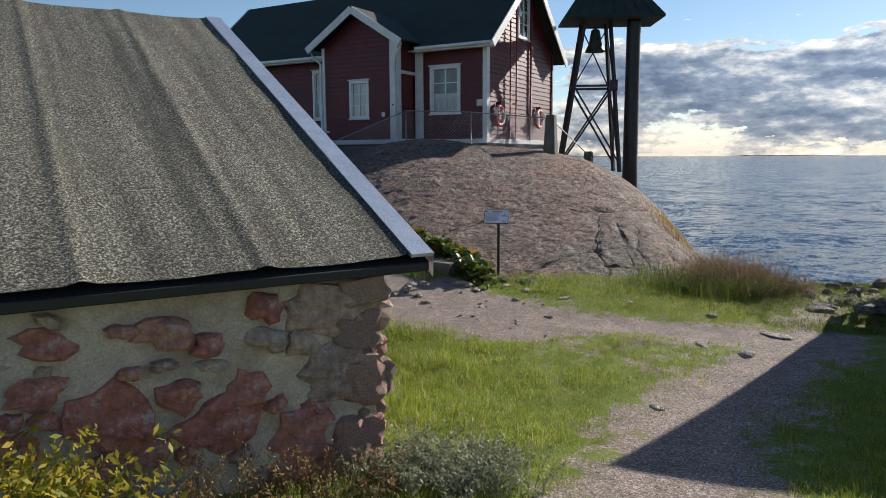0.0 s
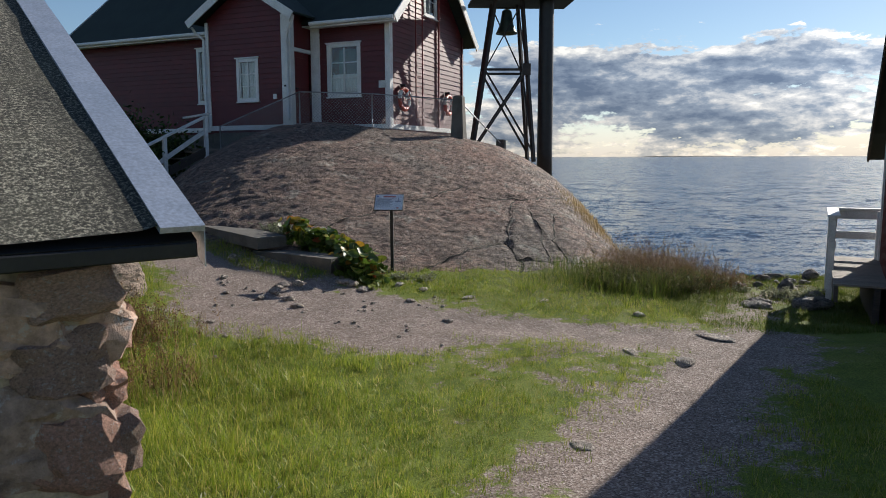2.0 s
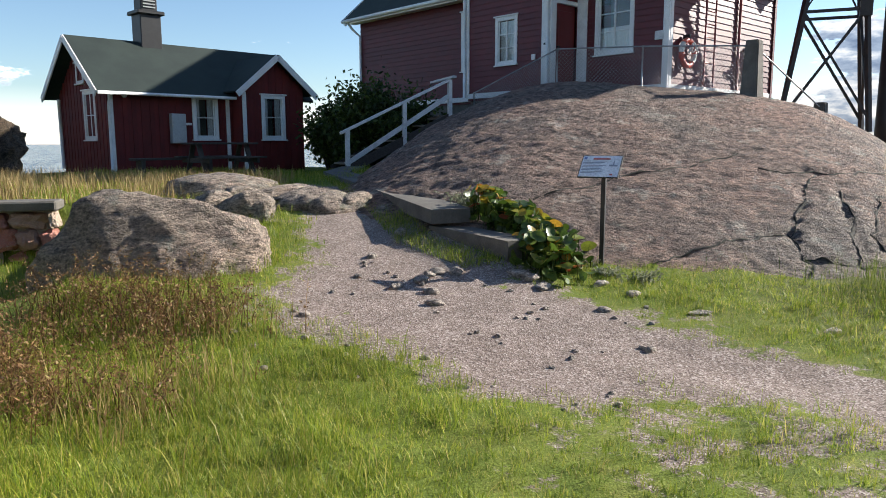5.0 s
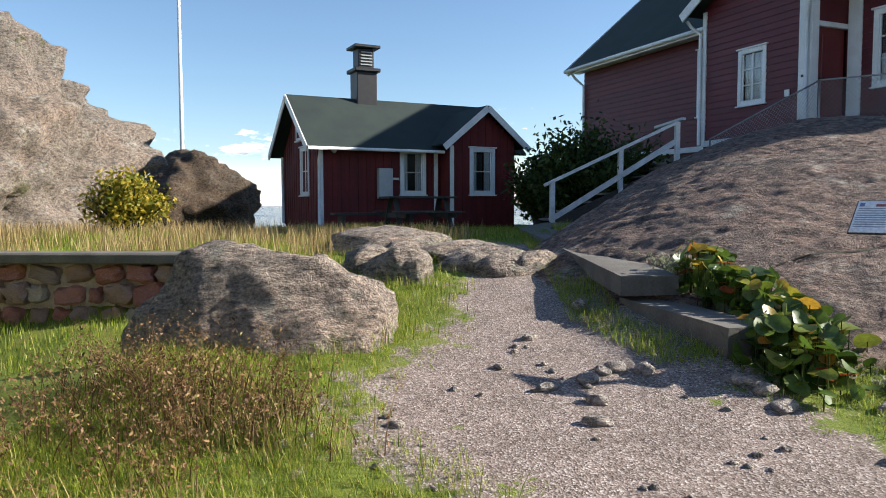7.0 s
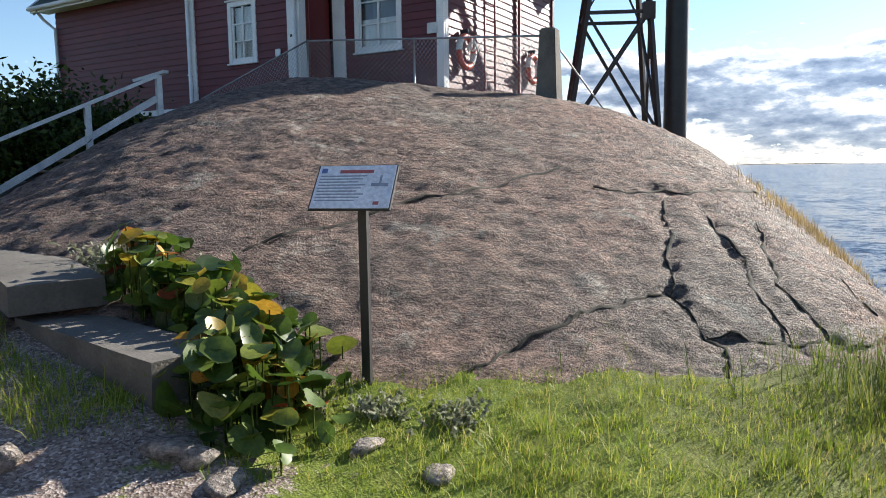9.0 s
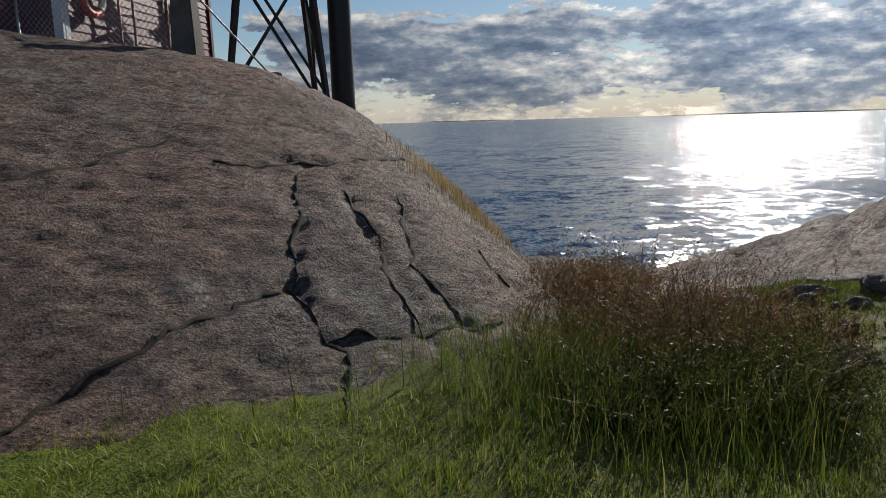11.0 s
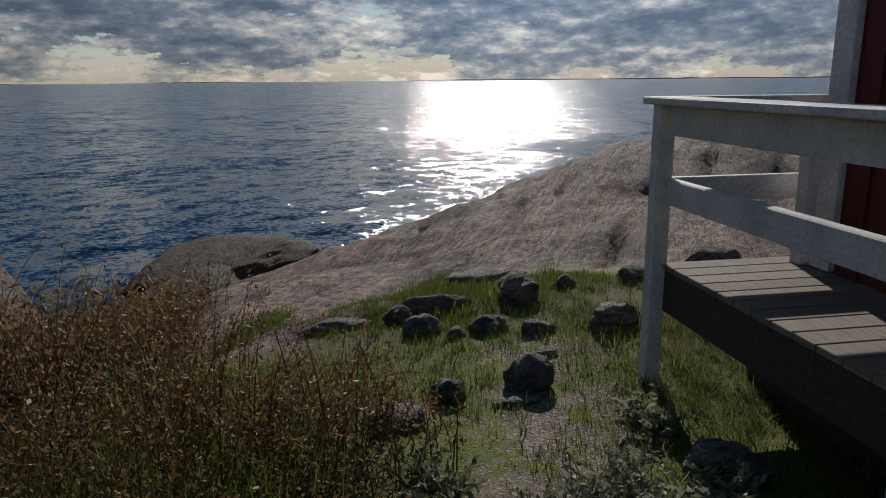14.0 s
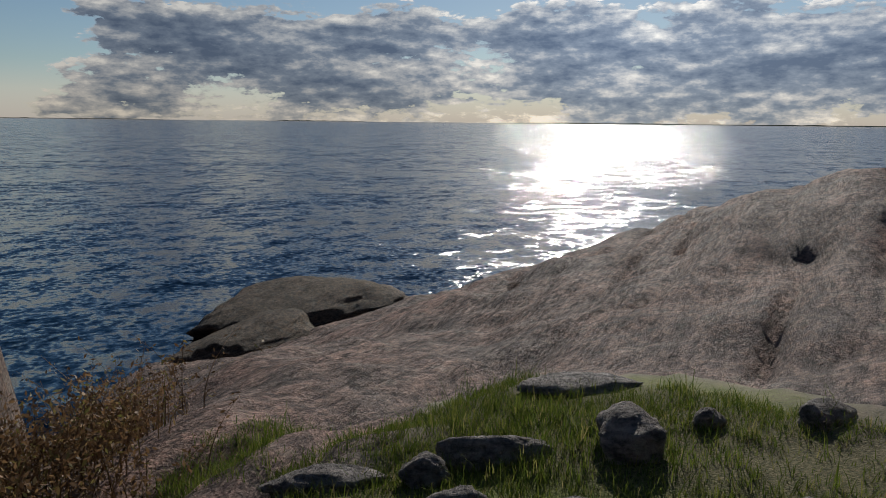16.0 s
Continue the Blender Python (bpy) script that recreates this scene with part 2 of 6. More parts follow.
def ground_mat():
    """Gravel paths, turf and bare earth, laid out by the colour layer that the ground carries."""
    m, nt, b = nodes_of("ground_cover")
    at = nt.nodes.new("ShaderNodeVertexColor")
    at.layer_name = "cover"
    sep = nt.nodes.new("ShaderNodeSeparateColor")
    link(nt, at.outputs["Color"], sep.inputs["Color"])
    edge = noise_tex(nt, 1.9, 9, 0.75)
    v = nt.nodes.new("ShaderNodeTexVoronoi")
    v.inputs["Scale"].default_value = 85
    tc = nt.nodes.new("ShaderNodeTexCoord")
    link(nt, tc.outputs["Object"], v.inputs["Vector"])
    fine = noise_tex(nt, 60, 5, 0.7)
    mid = noise_tex(nt, 3.0, 6, 0.65)
    vs = nt.nodes.new("ShaderNodeSeparateColor")
    link(nt, v.outputs["Color"], vs.inputs["Color"])
    chips = ramp(nt, vs.outputs["Red"], [(0.0, (0.11, 0.088, 0.075)), (0.35, (0.22, 0.175, 0.15)), (0.75, (0.31, 0.255, 0.225)), (1.0, (0.5, 0.45, 0.41))]).outputs["Color"]
    gravel = mix(nt, chips, ramp(nt, mid.outputs["Fac"], [(0.3, (0.7, 0.68, 0.66)), (0.7, (1.1, 1.07, 1.05))]).outputs["Color"], 1.0, "MULTIPLY")
    turf = ramp(nt, mid.outputs["Fac"], [(0.25, (0.1, 0.14, 0.025)), (0.5, (0.16, 0.2, 0.035)), (0.75, (0.22, 0.22, 0.06))]).outputs["Color"]
    turf = mix(nt, turf, ramp(nt, fine.outputs["Fac"], [(0.3, (0.4,) * 3), (0.7, (1.3,) * 3)]).outputs["Color"], 1.0, "MULTIPLY")
    earth = ramp(nt, fine.outputs["Fac"], [(0.3, (0.02, 0.022, 0.01)), (0.5, (0.09, 0.085, 0.035)), (0.7, (0.2, 0.155, 0.09))]).outputs["Color"]
    add = nt.nodes.new("ShaderNodeMath")
    add.operation = "ADD"
    link(nt, sep.outputs["Red"], add.inputs[0])
    off = nt.nodes.new("ShaderNodeMapRange")
    off.inputs["From Min"].default_value, off.inputs["From Max"].default_value = 0.3, 0.7
    off.inputs["To Min"].default_value, off.inputs["To Max"].default_value = -0.62, 0.62
    link(nt, edge.outputs["Fac"], off.inputs["Value"])
    link(nt, off.outputs[0], add.inputs[1])
    fac = ramp(nt, add.outputs[0], [(0.42, (0, 0, 0)), (0.58, (1, 1, 1))]).outputs["Color"]
    col = mix(nt, turf, gravel, fac)
    col = mix(nt, col, earth, sep.outputs["Green"])
    rock = ramp(nt, noise_tex(nt, 7, 8, 0.7).outputs["Fac"], [(0.3, (0.1, 0.085, 0.075)), (0.5, (0.24, 0.2, 0.18)), (0.7, (0.38, 0.29, 0.245))]).outputs["Color"]
    col = mix(nt, col, rock, sep.outputs["Blue"])
    link(nt, col, b.inputs["Base Color"])
    b.inputs["Roughness"].default_value = 0.85
    b.inputs["Specular IOR Level"].default_value = 0.1
    h = mix(nt, fine.outputs["Fac"], v.outputs["Distance"], 0.6)
    bump(nt, b, h, 0.55, 0.014)
    return m


M_GROUND = ground_mat()


def blade_mat(name, stops, rough=0.55, trans=0.35):
    m, nt, b = nodes_of(name)
    g = nt.nodes.new("ShaderNodeNewGeometry")
    c = ramp(nt, g.outputs["Random Per Island"], stops)
    n = noise_tex(nt, 0.9, 4, 0.6)
    col = mix(nt, c.outputs["Color"], ramp(nt, n.outputs["Fac"], [(0.3, (0.75, 0.72, 0.7)), (0.7, (1.2, 1.15, 1.0))]).outputs["Color"], 1.0, "MULTIPLY")
    link(nt, col, b.inputs["Base Color"])
    b.inputs["Roughness"].default_value = rough
    b.inputs["Specular IOR Level"].default_value = 0.2
    t = nt.nodes.new("ShaderNodeBsdfTranslucent")
    link(nt, col, t.inputs["Color"])
    mx = nt.nodes.new("ShaderNodeMixShader")
    mx.inputs[0].default_value = trans
    link(nt, b.outputs[0], mx.inputs[1])
    link(nt, t.outputs[0], mx.inputs[2])
    link(nt, mx.outputs[0], nt.nodes["Material Output"].inputs["Surface"])
    return m


M_GRASS = blade_mat("fresh_grass", [(0.0, (0.1, 0.17, 0.022)), (0.4, (0.21, 0.29, 0.034)), (0.75, (0.32, 0.37, 0.055)), (0.93, (0.46, 0.43, 0.13)), (1.0, (0.5, 0.41, 0.19))], 0.4, 0.5)
# Darker copy of the fresh grass: the shore's shade is put into blade colour.
M_TURF = blade_mat("shade_toned_shore_turf", [(0.0, (0.05, 0.085, 0.014)), (0.5, (0.11, 0.16, 0.024)), (0.85, (0.19, 0.22, 0.045)), (1.0, (0.3, 0.26, 0.12))], 0.5, 0.5)
M_DRY = blade_mat("dry_straw", [(0.0, (0.2, 0.14, 0.06)), (0.5, (0.36, 0.27, 0.13)), (1.0, (0.5, 0.4, 0.22))])
M_WEED = blade_mat("brown_weed_stems", [(0.0, (0.09, 0.055, 0.03)), (0.5, (0.22, 0.135, 0.075)), (0.8, (0.33, 0.21, 0.11)), (1.0, (0.2, 0.2, 0.06))])
M_TANGLE = blade_mat("dark_tangled_weeds", [(0.0, (0.03, 0.045, 0.012)), (0.5, (0.08, 0.1, 0.025)), (0.75, (0.13, 0.1, 0.045)), (1.0, (0.2, 0.19, 0.08))])
M_YELLOW = blade_mat("yellowing_leaves", [(0.0, (0.1, 0.14, 0.02)), (0.5, (0.3, 0.27, 0.03)), (1.0, (0.48, 0.36, 0.05))])
M_SILVER = blade_mat("silvery_leaves", [(0.0, (0.13, 0.15, 0.08)), (0.5, (0.25, 0.27, 0.18)), (1.0, (0.42, 0.44, 0.36))])
M_BUSH = blade_mat("dark_green_leaves", [(0.0, (0.018, 0.035, 0.008)), (0.6, (0.045, 0.075, 0.016)), (1.0, (0.09, 0.12, 0.03))], 0.4)
M_BERG = blade_mat("glossy_broad_leaves", [(0.0, (0.03, 0.07, 0.012)), (0.5, (0.085, 0.15, 0.02)), (0.84, (0.2, 0.24, 0.03)), (0.93, (0.42, 0.3, 0.03)), (1.0, (0.3, 0.05, 0.025))], 0.32, 0.3)


def felt_mat():
    """Mineral-faced roofing felt, dark, with pale streaks running down the lap joints."""
    m, nt, b = nodes_of("mineral_roof_felt")
    f = noise_tex(nt, 62, 5, 0.85)
    s = noise_tex(nt, 2.2, 5, 0.6, stretch=(2.2, 0.12, 0.12))
    l = noise_tex(nt, 1.1, 6, 0.7)
    col = ramp(nt, f.outputs["Fac"], [(0.42, (0.012, 0.012, 0.01)), (0.52, (0.07, 0.066, 0.052)), (0.6, (0.36, 0.34, 0.28))]).outputs["Color"]
    col = mix(nt, col, ramp(nt, s.outputs["Fac"], [(0.35, (0.5, 0.5, 0.48)), (0.65, (1.5, 1.47, 1.38))]).outputs["Color"], 1.0, "MULTIPLY")
    col = mix(nt, col, (0.11, 0.105, 0.07), ramp(nt, l.outputs["Fac"], [(0.5, (0, 0, 0)), (0.75, (0.5,) * 3)]).outputs["Color"])
    link(nt, col, b.inputs["Base Color"])
    b.inputs["Roughness"].default_value = 0.9
    bump(nt, b, f.outputs["Fac"], 0.7, 0.006)
    return m


M_MINERAL = felt_mat()


def water_mat():
    """Sea with a spread of wave slopes, from swell to ripple, that the sun glitters on."""
    m, nt, b = nodes_of("sea_water")
    tc = nt.nodes.new("ShaderNodeTexCoord")
    total = None
    for scale, detail, amount, stretch in ((0.16, 2, 0.5, (1.0, 0.8, 1)), (0.9, 4, 1.15, (0.8, 1.0, 1)), (5.0, 3, 1.2, (1, 1, 1))):
        n = noise_tex(nt, scale, detail, 0.6, tc.outputs["Object"], stretch)
        v = nt.nodes.new("ShaderNodeVectorMath")
        v.operation = "SUBTRACT"
        v.inputs[1].default_value = (0.5, 0.5, 0.5)
        link(nt, n.outputs["Color"], v.inputs[0])
        k = nt.nodes.new("ShaderNodeVectorMath")
        k.operation = "MULTIPLY"
        k.inputs[1].default_value = (amount, amount, 0)
        link(nt, v.outputs[0], k.inputs[0])
        if total is None:
            total = k
        else:
            a = nt.nodes.new("ShaderNodeVectorMath")
            link(nt, total.outputs[0], a.inputs[0])
            link(nt, k.outputs[0], a.inputs[1])
            total = a
    up = nt.nodes.new("ShaderNodeVectorMath")
    up.inputs[1].default_value = (0, 0, 1)
    link(nt, total.outputs[0], up.inputs[0])
    unit = nt.nodes.new("ShaderNodeVectorMath")
    unit.operation = "NORMALIZE"
    link(nt, up.outputs[0], unit.inputs[0])
    link(nt, unit.outputs[0], b.inputs["Normal"])
    b.inputs["Base Color"].default_value = (0.005, 0.028, 0.065, 1)
    b.inputs["Roughness"].default_value = 0.13
    b.inputs["IOR"].default_value = 1.333
    return m


M_WATER = water_mat()


def glass_mat():
    m, nt, b = nodes_of("window_glass")
    b.inputs["Base Color"].default_value = (0.9, 0.94, 0.95, 1)
    b.inputs["Roughness"].default_value = 0.03
    b.inputs["Transmission Weight"].default_value = 1.0
    b.inputs["IOR"].default_value = 1.45
    return m


M_GLASS = glass_mat()


def cloud_mat():
    """A bank of autumn cumulus low over the sea: bright rims, slate undersides, gaps of sky between."""
    m, nt, b = nodes_of("cloud_bank")
    nt.nodes.remove(b)
    uv = nt.nodes.new("ShaderNodeUVMap")
    uv.uv_map = "sky"
    sp = nt.nodes.new("ShaderNodeSeparateXYZ")
    link(nt, uv.outputs[0], sp.inputs[0])

    def math_node(op, a, c):
        n = nt.nodes.new("ShaderNodeMath")
        n.operation = op
        for i, q in enumerate((a, c)):
            if isinstance(q, bpy.types.NodeSocket):
                link(nt, q, n.inputs[i])
            else:
                n.inputs[i].default_value = q
        return n.outputs[0]

    def field(shift, detail):
        sh = nt.nodes.new("ShaderNodeVectorMath")
        sh.inputs[1].default_value = (shift[0], shift[1], 0)
        link(nt, uv.outputs[0], sh.inputs[0])
        lo = noise_tex(nt, 0.2, detail, 0.55, sh.outputs[0], (0.5, 1.6, 1))
        hi = noise_tex(nt, 0.8, detail, 0.62, sh.outputs[0], (0.75, 1.7, 1))
        return math_node("ADD", math_node("MULTIPLY", lo.outputs["Fac"], 0.68), math_node("MULTIPLY", hi.outputs["Fac"], 0.32))
    n0 = field((0, 0), 8)
    n1 = field((0.3, 0.65), 5)
    el = sp.outputs["Y"]
    prof = ramp(nt, math_node("DIVIDE", el, 20.0), [(0.0, (0.52,) * 3), (0.06, (0.57,) * 3), (0.16, (0.6,) * 3), (0.33, (0.62,) * 3), (0.43, (0.5,) * 3), (0.52, (0.34,) * 3), (1.0, (0.1,) * 3)])
    azf = ramp(nt, math_node("DIVIDE", sp.outputs["X"], 360.0), [(0.0, (0.3,) * 3), (0.5, (0.28,) * 3), (0.53, (0.5,) * 3), (0.75, (0.5,) * 3), (0.9, (0.3,) * 3)])
    dens = math_node("ADD", math_node("ADD", n0, math_node("SUBTRACT", prof.outputs["Color"], 0.5)), math_node("SUBTRACT", azf.outputs["Color"], 0.5))
    alpha = ramp(nt, dens, [(0.48, (0, 0, 0)), (0.515, (1, 1, 1))]).outputs["Color"]
    lit = math_node("SUBTRACT", n0, n1)
    lit = math_node("ADD", math_node("MULTIPLY", lit, 4.0), math_node("SUBTRACT", 0.8, math_node("MULTIPLY", math_node("SUBTRACT", dens, 0.47), 2.6)))
    low = ramp(nt, math_node("DIVIDE", el, 6.0), [(0.0, (1.0, 0.9, 0.77)), (0.5, (1.0, 0.96, 0.91)), (1.0, (1, 1, 1))]).outputs["Color"]
    col = ramp(nt, lit, [(0.1, (0.14, 0.19, 0.28)), (0.45, (0.27, 0.33, 0.42)), (0.75, (0.62, 0.64, 0.66)), (1.0, (1.05, 1.02, 0.95))]).outputs["Color"]
    col = mix(nt, col, low, 1.0, "MULTIPLY")
    glow = ramp(nt, math_node("DIVIDE", sp.outputs["X"], 360.0), [(0.45, (0.5,) * 3), (0.53, (0.52,) * 3), (0.58, (0.68,) * 3), (0.628, (1.0,) * 3), (0.7, (0.8,) * 3), (0.85, (0.5,) * 3)]).outputs["Color"]
    col = mix(nt, col, mix(nt, (0, 0, 0), (1.4, 1.4, 1.4), glow), 1.0, "MULTIPLY")
    haze = ramp(nt, math_node("DIVIDE", el, 5.0), [(0.0, (0.85,) * 3), (0.3, (0.6,) * 3), (0.8, (0, 0, 0))]).outputs["Color"]
    hazecol = ramp(nt, math_node("DIVIDE", el, 5.0), [(0.0, (0.62, 0.56, 0.5)), (0.4, (0.7, 0.67, 0.62)), (1.0, (0.5, 0.6, 0.7))]).outputs["Color"]
    e = nt.nodes.new("ShaderNodeEmission")
    cc = mix(nt, hazecol, col, alpha)
    link(nt, cc, e.inputs["Color"])
    e.inputs["Strength"].default_value = 1.0
    tr = nt.nodes.new("ShaderNodeBsdfTransparent")
    mx = nt.nodes.new("ShaderNodeMixShader")
    al = math_node("MAXIMUM", alpha, haze)
    link(nt, al, mx.inputs[0])
    link(nt, tr.outputs[0], mx.inputs[1])
    link(nt, e.outputs[0], mx.inputs[2])
    link(nt, mx.outputs[0], nt.nodes["Material Output"].inputs["Surface"])
    return m


M_CLOUD = cloud_mat()

# ---- building tools ----


def part(name, bm, material, parent, label=""):
    me = bpy.data.meshes.new(name)
    bm.to_mesh(me)
    bm.free()
    me.materials.append(material)
    ob = new(name, me)
    ob.parent = parent
    if label:
        ob["label"] = label
    return ob


def empty(name, m):
    ob = new(name)
    ob.matrix_basis = m
    ob.empty_display_size = 0.1
    return ob


def box(bm, x0, x1, y0, y1, z0, z1, bevel=0.0):
    vs = [bm.verts.new((x, y, z)) for x in (x0, x1) for y in (y0, y1) for z in (z0, z1)]
    fs = [bm.faces.new([vs[i] for i in f]) for f in ((0, 1, 3, 2), (4, 6, 7, 5), (0, 4, 5, 1), (2, 3, 7, 6), (0, 2, 6, 4), (1, 5, 7, 3))]
    if bevel:
        es = list({e for f in fs for e in f.edges})
        bmesh.ops.bevel(bm, geom=es, offset=bevel, segments=1, affect="EDGES")
    return bm


def boxed(x0, x1, y0, y1, z0, z1, bevel=0.006):
    return box(bmesh.new(), x0, x1, y0, y1, z0, z1, bevel)


def beam(bm, a, b, w, d=None, up=(0, 0, 1)):
    """A squared bar from a to b."""
    a, b = Vector(a), Vector(b)
    d = d or w
    z = (b - a).normalized()
    x = z.cross(Vector(up))
    if x.length < 1e-3:
        x = Vector((1, 0, 0))
    x.normalize()
    y = x.cross(z)
    vs = []
    for p in (a, b):
        for sx, sy in ((-1, -1), (1, -1), (1, 1), (-1, 1)):
            vs.append(bm.verts.new(p + x * sx * w / 2 + y * sy * d / 2))
    for f in ((3, 2, 1, 0), (4, 5, 6, 7), (0, 1, 5, 4), (1, 2, 6, 5), (2, 3, 7, 6), (3, 0, 4, 7)):
        bm.faces.new([vs[i] for i in f])
    return bm


def rod(bm, pts, r, n=8, taper=1.0):
    """A round bar along points."""
    pts = [Vector(p) for p in pts]
    rings = []
    for i, p in enumerate(pts):
        t = (pts[min(i + 1, len(pts) - 1)] - pts[max(i - 1, 0)]).normalized()
        x = t.cross(Vector((0.13, 0.07, 1)))
        if x.length < 1e-3:
            x = t.cross(Vector((1, 0, 0)))
        x.normalize()
        y = t.cross(x)
        rr = r * (1 + (taper - 1) * i / max(1, len(pts) - 1))
        rings.append([bm.verts.new(p + x * rr * math.cos(k * math.tau / n) + y * rr * math.sin(k * math.tau / n)) for k in range(n)])
    for a, b in zip(rings, rings[1:]):
        for k in range(n):
            f = bm.faces.new((a[k], a[(k + 1) % n], b[(k + 1) % n], b[k]))
            f.smooth = n > 5
    bm.faces.new(rings[0])
    bm.faces.new(rings[-1][::-1])
    return bm


def lathe(profile, n=24):
    bm = bmesh.new()
    rings = [[bm.verts.new((r * math.cos(k * math.tau / n), r * math.sin(k * math.tau / n), z)) for k in range(n)] for r, z in profile]
    for a, b in zip(rings, rings[1:]):
        for k in range(n):
            bm.faces.new((a[k], a[(k + 1) % n], b[(k + 1) % n], b[k])).smooth = True
    bm.faces.new(rings[0][::-1])
    bm.faces.new(rings[-1])
    return bm


def prism(bm, poly, y0, y1):
    """An (x, z) outline drawn out along y."""
    a = [bm.verts.new((x, y0, z)) for x, z in poly]
    b = [bm.verts.new((x, y1, z)) for x, z in poly]
    n = len(poly)
    bm.faces.new(a)
    bm.faces.new(b[::-1])
    for i in range(n):
        bm.faces.new((a[i], b[i], b[(i + 1) % n], a[(i + 1) % n]))
    bmesh.ops.recalc_face_normals(bm, faces=bm.faces)
    return bm


def mesh_object(name, verts, faces, material, smooth=True):
    me = bpy.data.meshes.new(name)
    me.from_pydata(verts, [], faces)
    if smooth:
        me.polygons.foreach_set("use_smooth", [True] * len(me.polygons))
    me.materials.append(material)
    return new(name, me)


def fbm(x, y, z=0.0, octaves=4):
    return noise.fractal(Vector((x, y, z)), 0.9, 2.1, octaves)


def grid_noise(X, Y, scale, octaves=4, z=0.0):
    return np.array([fbm(a * scale, b * scale, z, octaves) for a, b in zip(X.ravel(), Y.ravel())]).reshape(X.shape)


# ---- the lie of the land ----


def soft(v, k=0.6):
    return k * np.log1p(np.exp(np.clip(v / k, -40, 40)))


def step(a, b, v):
    t = np.clip((v - a) / (b - a), 0, 1)
    return t * t * (3 - 2 * t)


def smax(a, b, k=0.15):
    return np.maximum(a, b) + k * np.exp(-np.abs(a - b) / k) * 0.35


SEA = -3.6


def shore_line(x):
    return 15.25 + 0.75 * step(10, 13, x) + 4.1 * step(12, 22, x) - 1.4 * step(-4, 3, -x)


def rock_line(x):
    """Where the turf gives way to bare shore rock."""
    return 15.75 + 0.5 * step(7.4, 8.6, x) - 1.0 * step(9.0, 10.5, x)


def land(x, y):
    """Height of the open ground."""
    x, y = np.asarray(x, float), np.asarray(y, float)
    z = 0.07 + 0.122 * soft(7.4 - y, 0.9) * step(-14, 2, y) + 0.6 * step(2, -14, y)
    p = -0.6 * x + 0.8 * y
    z = z + 0.145 * (soft(p - 7.5, 0.5) - soft(p - 13.7, 1.0)) * step(5.2, 3.4, x)
    z = z - 0.21 * step(3.6, 8.0, x) * step(9.0, 12.5, y)
    z = z - 0.3 * step(2.2, 4.5, -x) * step(11.0, 9.0, y) * step(4.5, 6.5, y)
    fall = soft(y - shore_line(x), 0.5) * step(0.5, 4.5, x - 0.15 * (y - 16))
    z = z - (0.275 + 0.12 * step(9.0, 6.0, x)) * np.minimum(fall, 30)
    hill = step(9.5, 17.0, x) * step(8.0, 17.0, y) * step(27.0, 19.0, y)
    z = z + 0.62 * hill
    t = np.clip(((x - 0.05) * -5.2 + (y - 12.55) * 6.8) / 73.3, 0, 1)
    z = z + (0.1 + 0.2 * step(0.1, 0.26, t) - 0.25 * np.minimum(t, 0.7)) * np.exp(-(np.hypot(x - 0.05 + 5.2 * t, y - 12.55 - 6.8 * t) / 0.55) ** 2)
    q, s = 0.59 * (x + 5.55) - 0.8 * (y - 12.05), -0.81 * (x + 5.55) - 0.59 * (y - 12.05)
    z = z - 0.6 * step(-0.2, 0.1, q) * step(3.2, 1.2, q) * step(-0.9, 0.0, s)
    west = soft(-16 - x, 2.0) * 0.12 + soft(y - 29, 2.0) * 0.3
    return z - west


def dome_height(x, y):
    cx = 0.752 - 0.083 * soft(y - 20.2, 0.8)
    left = x < cx
    dy = np.where(y < 21.33, (21.33 - y) / 8.606, np.maximum(0, (y - 30) / 6.0))
    f = 1 - (np.abs(x - cx) / np.where(left, 5.933, 5.74)) ** np.where(left, 2.757, 5.106) - np.maximum(dy, 0) ** 1.653
    return 0.019 + 2.776 * np.where(f > 0, np.abs(f) ** 1.126, f * 2.2) - 0.125 * (x - cx) - 0.028 * (y - 22)


def path_cover(x, y):
    """How much of the ground is gravel."""
    def trail(pts, w):
        best = np.full(np.shape(x), 9.0)
        for (ax, ay), (bx, by) in zip(pts, pts[1:]):
            t = np.clip(((x - ax) * (bx - ax) + (y - ay) * (by - ay)) / ((bx - ax) ** 2 + (by - ay) ** 2), 0, 1)
            best = np.minimum(best, np.hypot(x - ax - t * (bx - ax), y - ay - t * (by - ay)))
        return np.clip(1.0 - (best - w) / 0.9, 0, 1)
    lower = trail([(1.5, -6), (1.55, 4.6), (2.1, 6.2), (2.9, 7.4), (3.8, 8.7), (5.0, 10.0)], 0.22)
    head = trail([(-0.7, 11.3), (0.9, 10.75)], 0.75)
    neck = trail([(0.9, 10.75), (2.4, 10.6), (3.8, 10.0), (5.0, 9.9)], 0.2)
    climb = trail([(-3.6, 15.6), (-2.4, 13.9), (-1.35, 12.5), (-0.7, 11.5)], 0.45)
    shore = trail([(5.2, 11.2), (6.2, 12.3), (6.6, 13.0), (7.3, 13.7), (7.9, 14.3)], 0.02) * 0.72
    thin = 0.42 * trail([(1.9, 9.4), (2.8, 9.0)], 0.7)
    return np.maximum.reduce([lower, head, neck, climb, shore, thin])


def axis(lo, hi, fine_lo, fine_hi, fine, coarse):
    a = np.arange(fine_lo, fine_hi, fine)
    n0, n1 = max(2, int((fine_lo - lo) / coarse)), max(2, int((hi - fine_hi) / coarse))
    return np.concatenate([np.linspace(lo, fine_lo, n0, endpoint=False), a, np.linspace(fine_hi, hi, n1)])


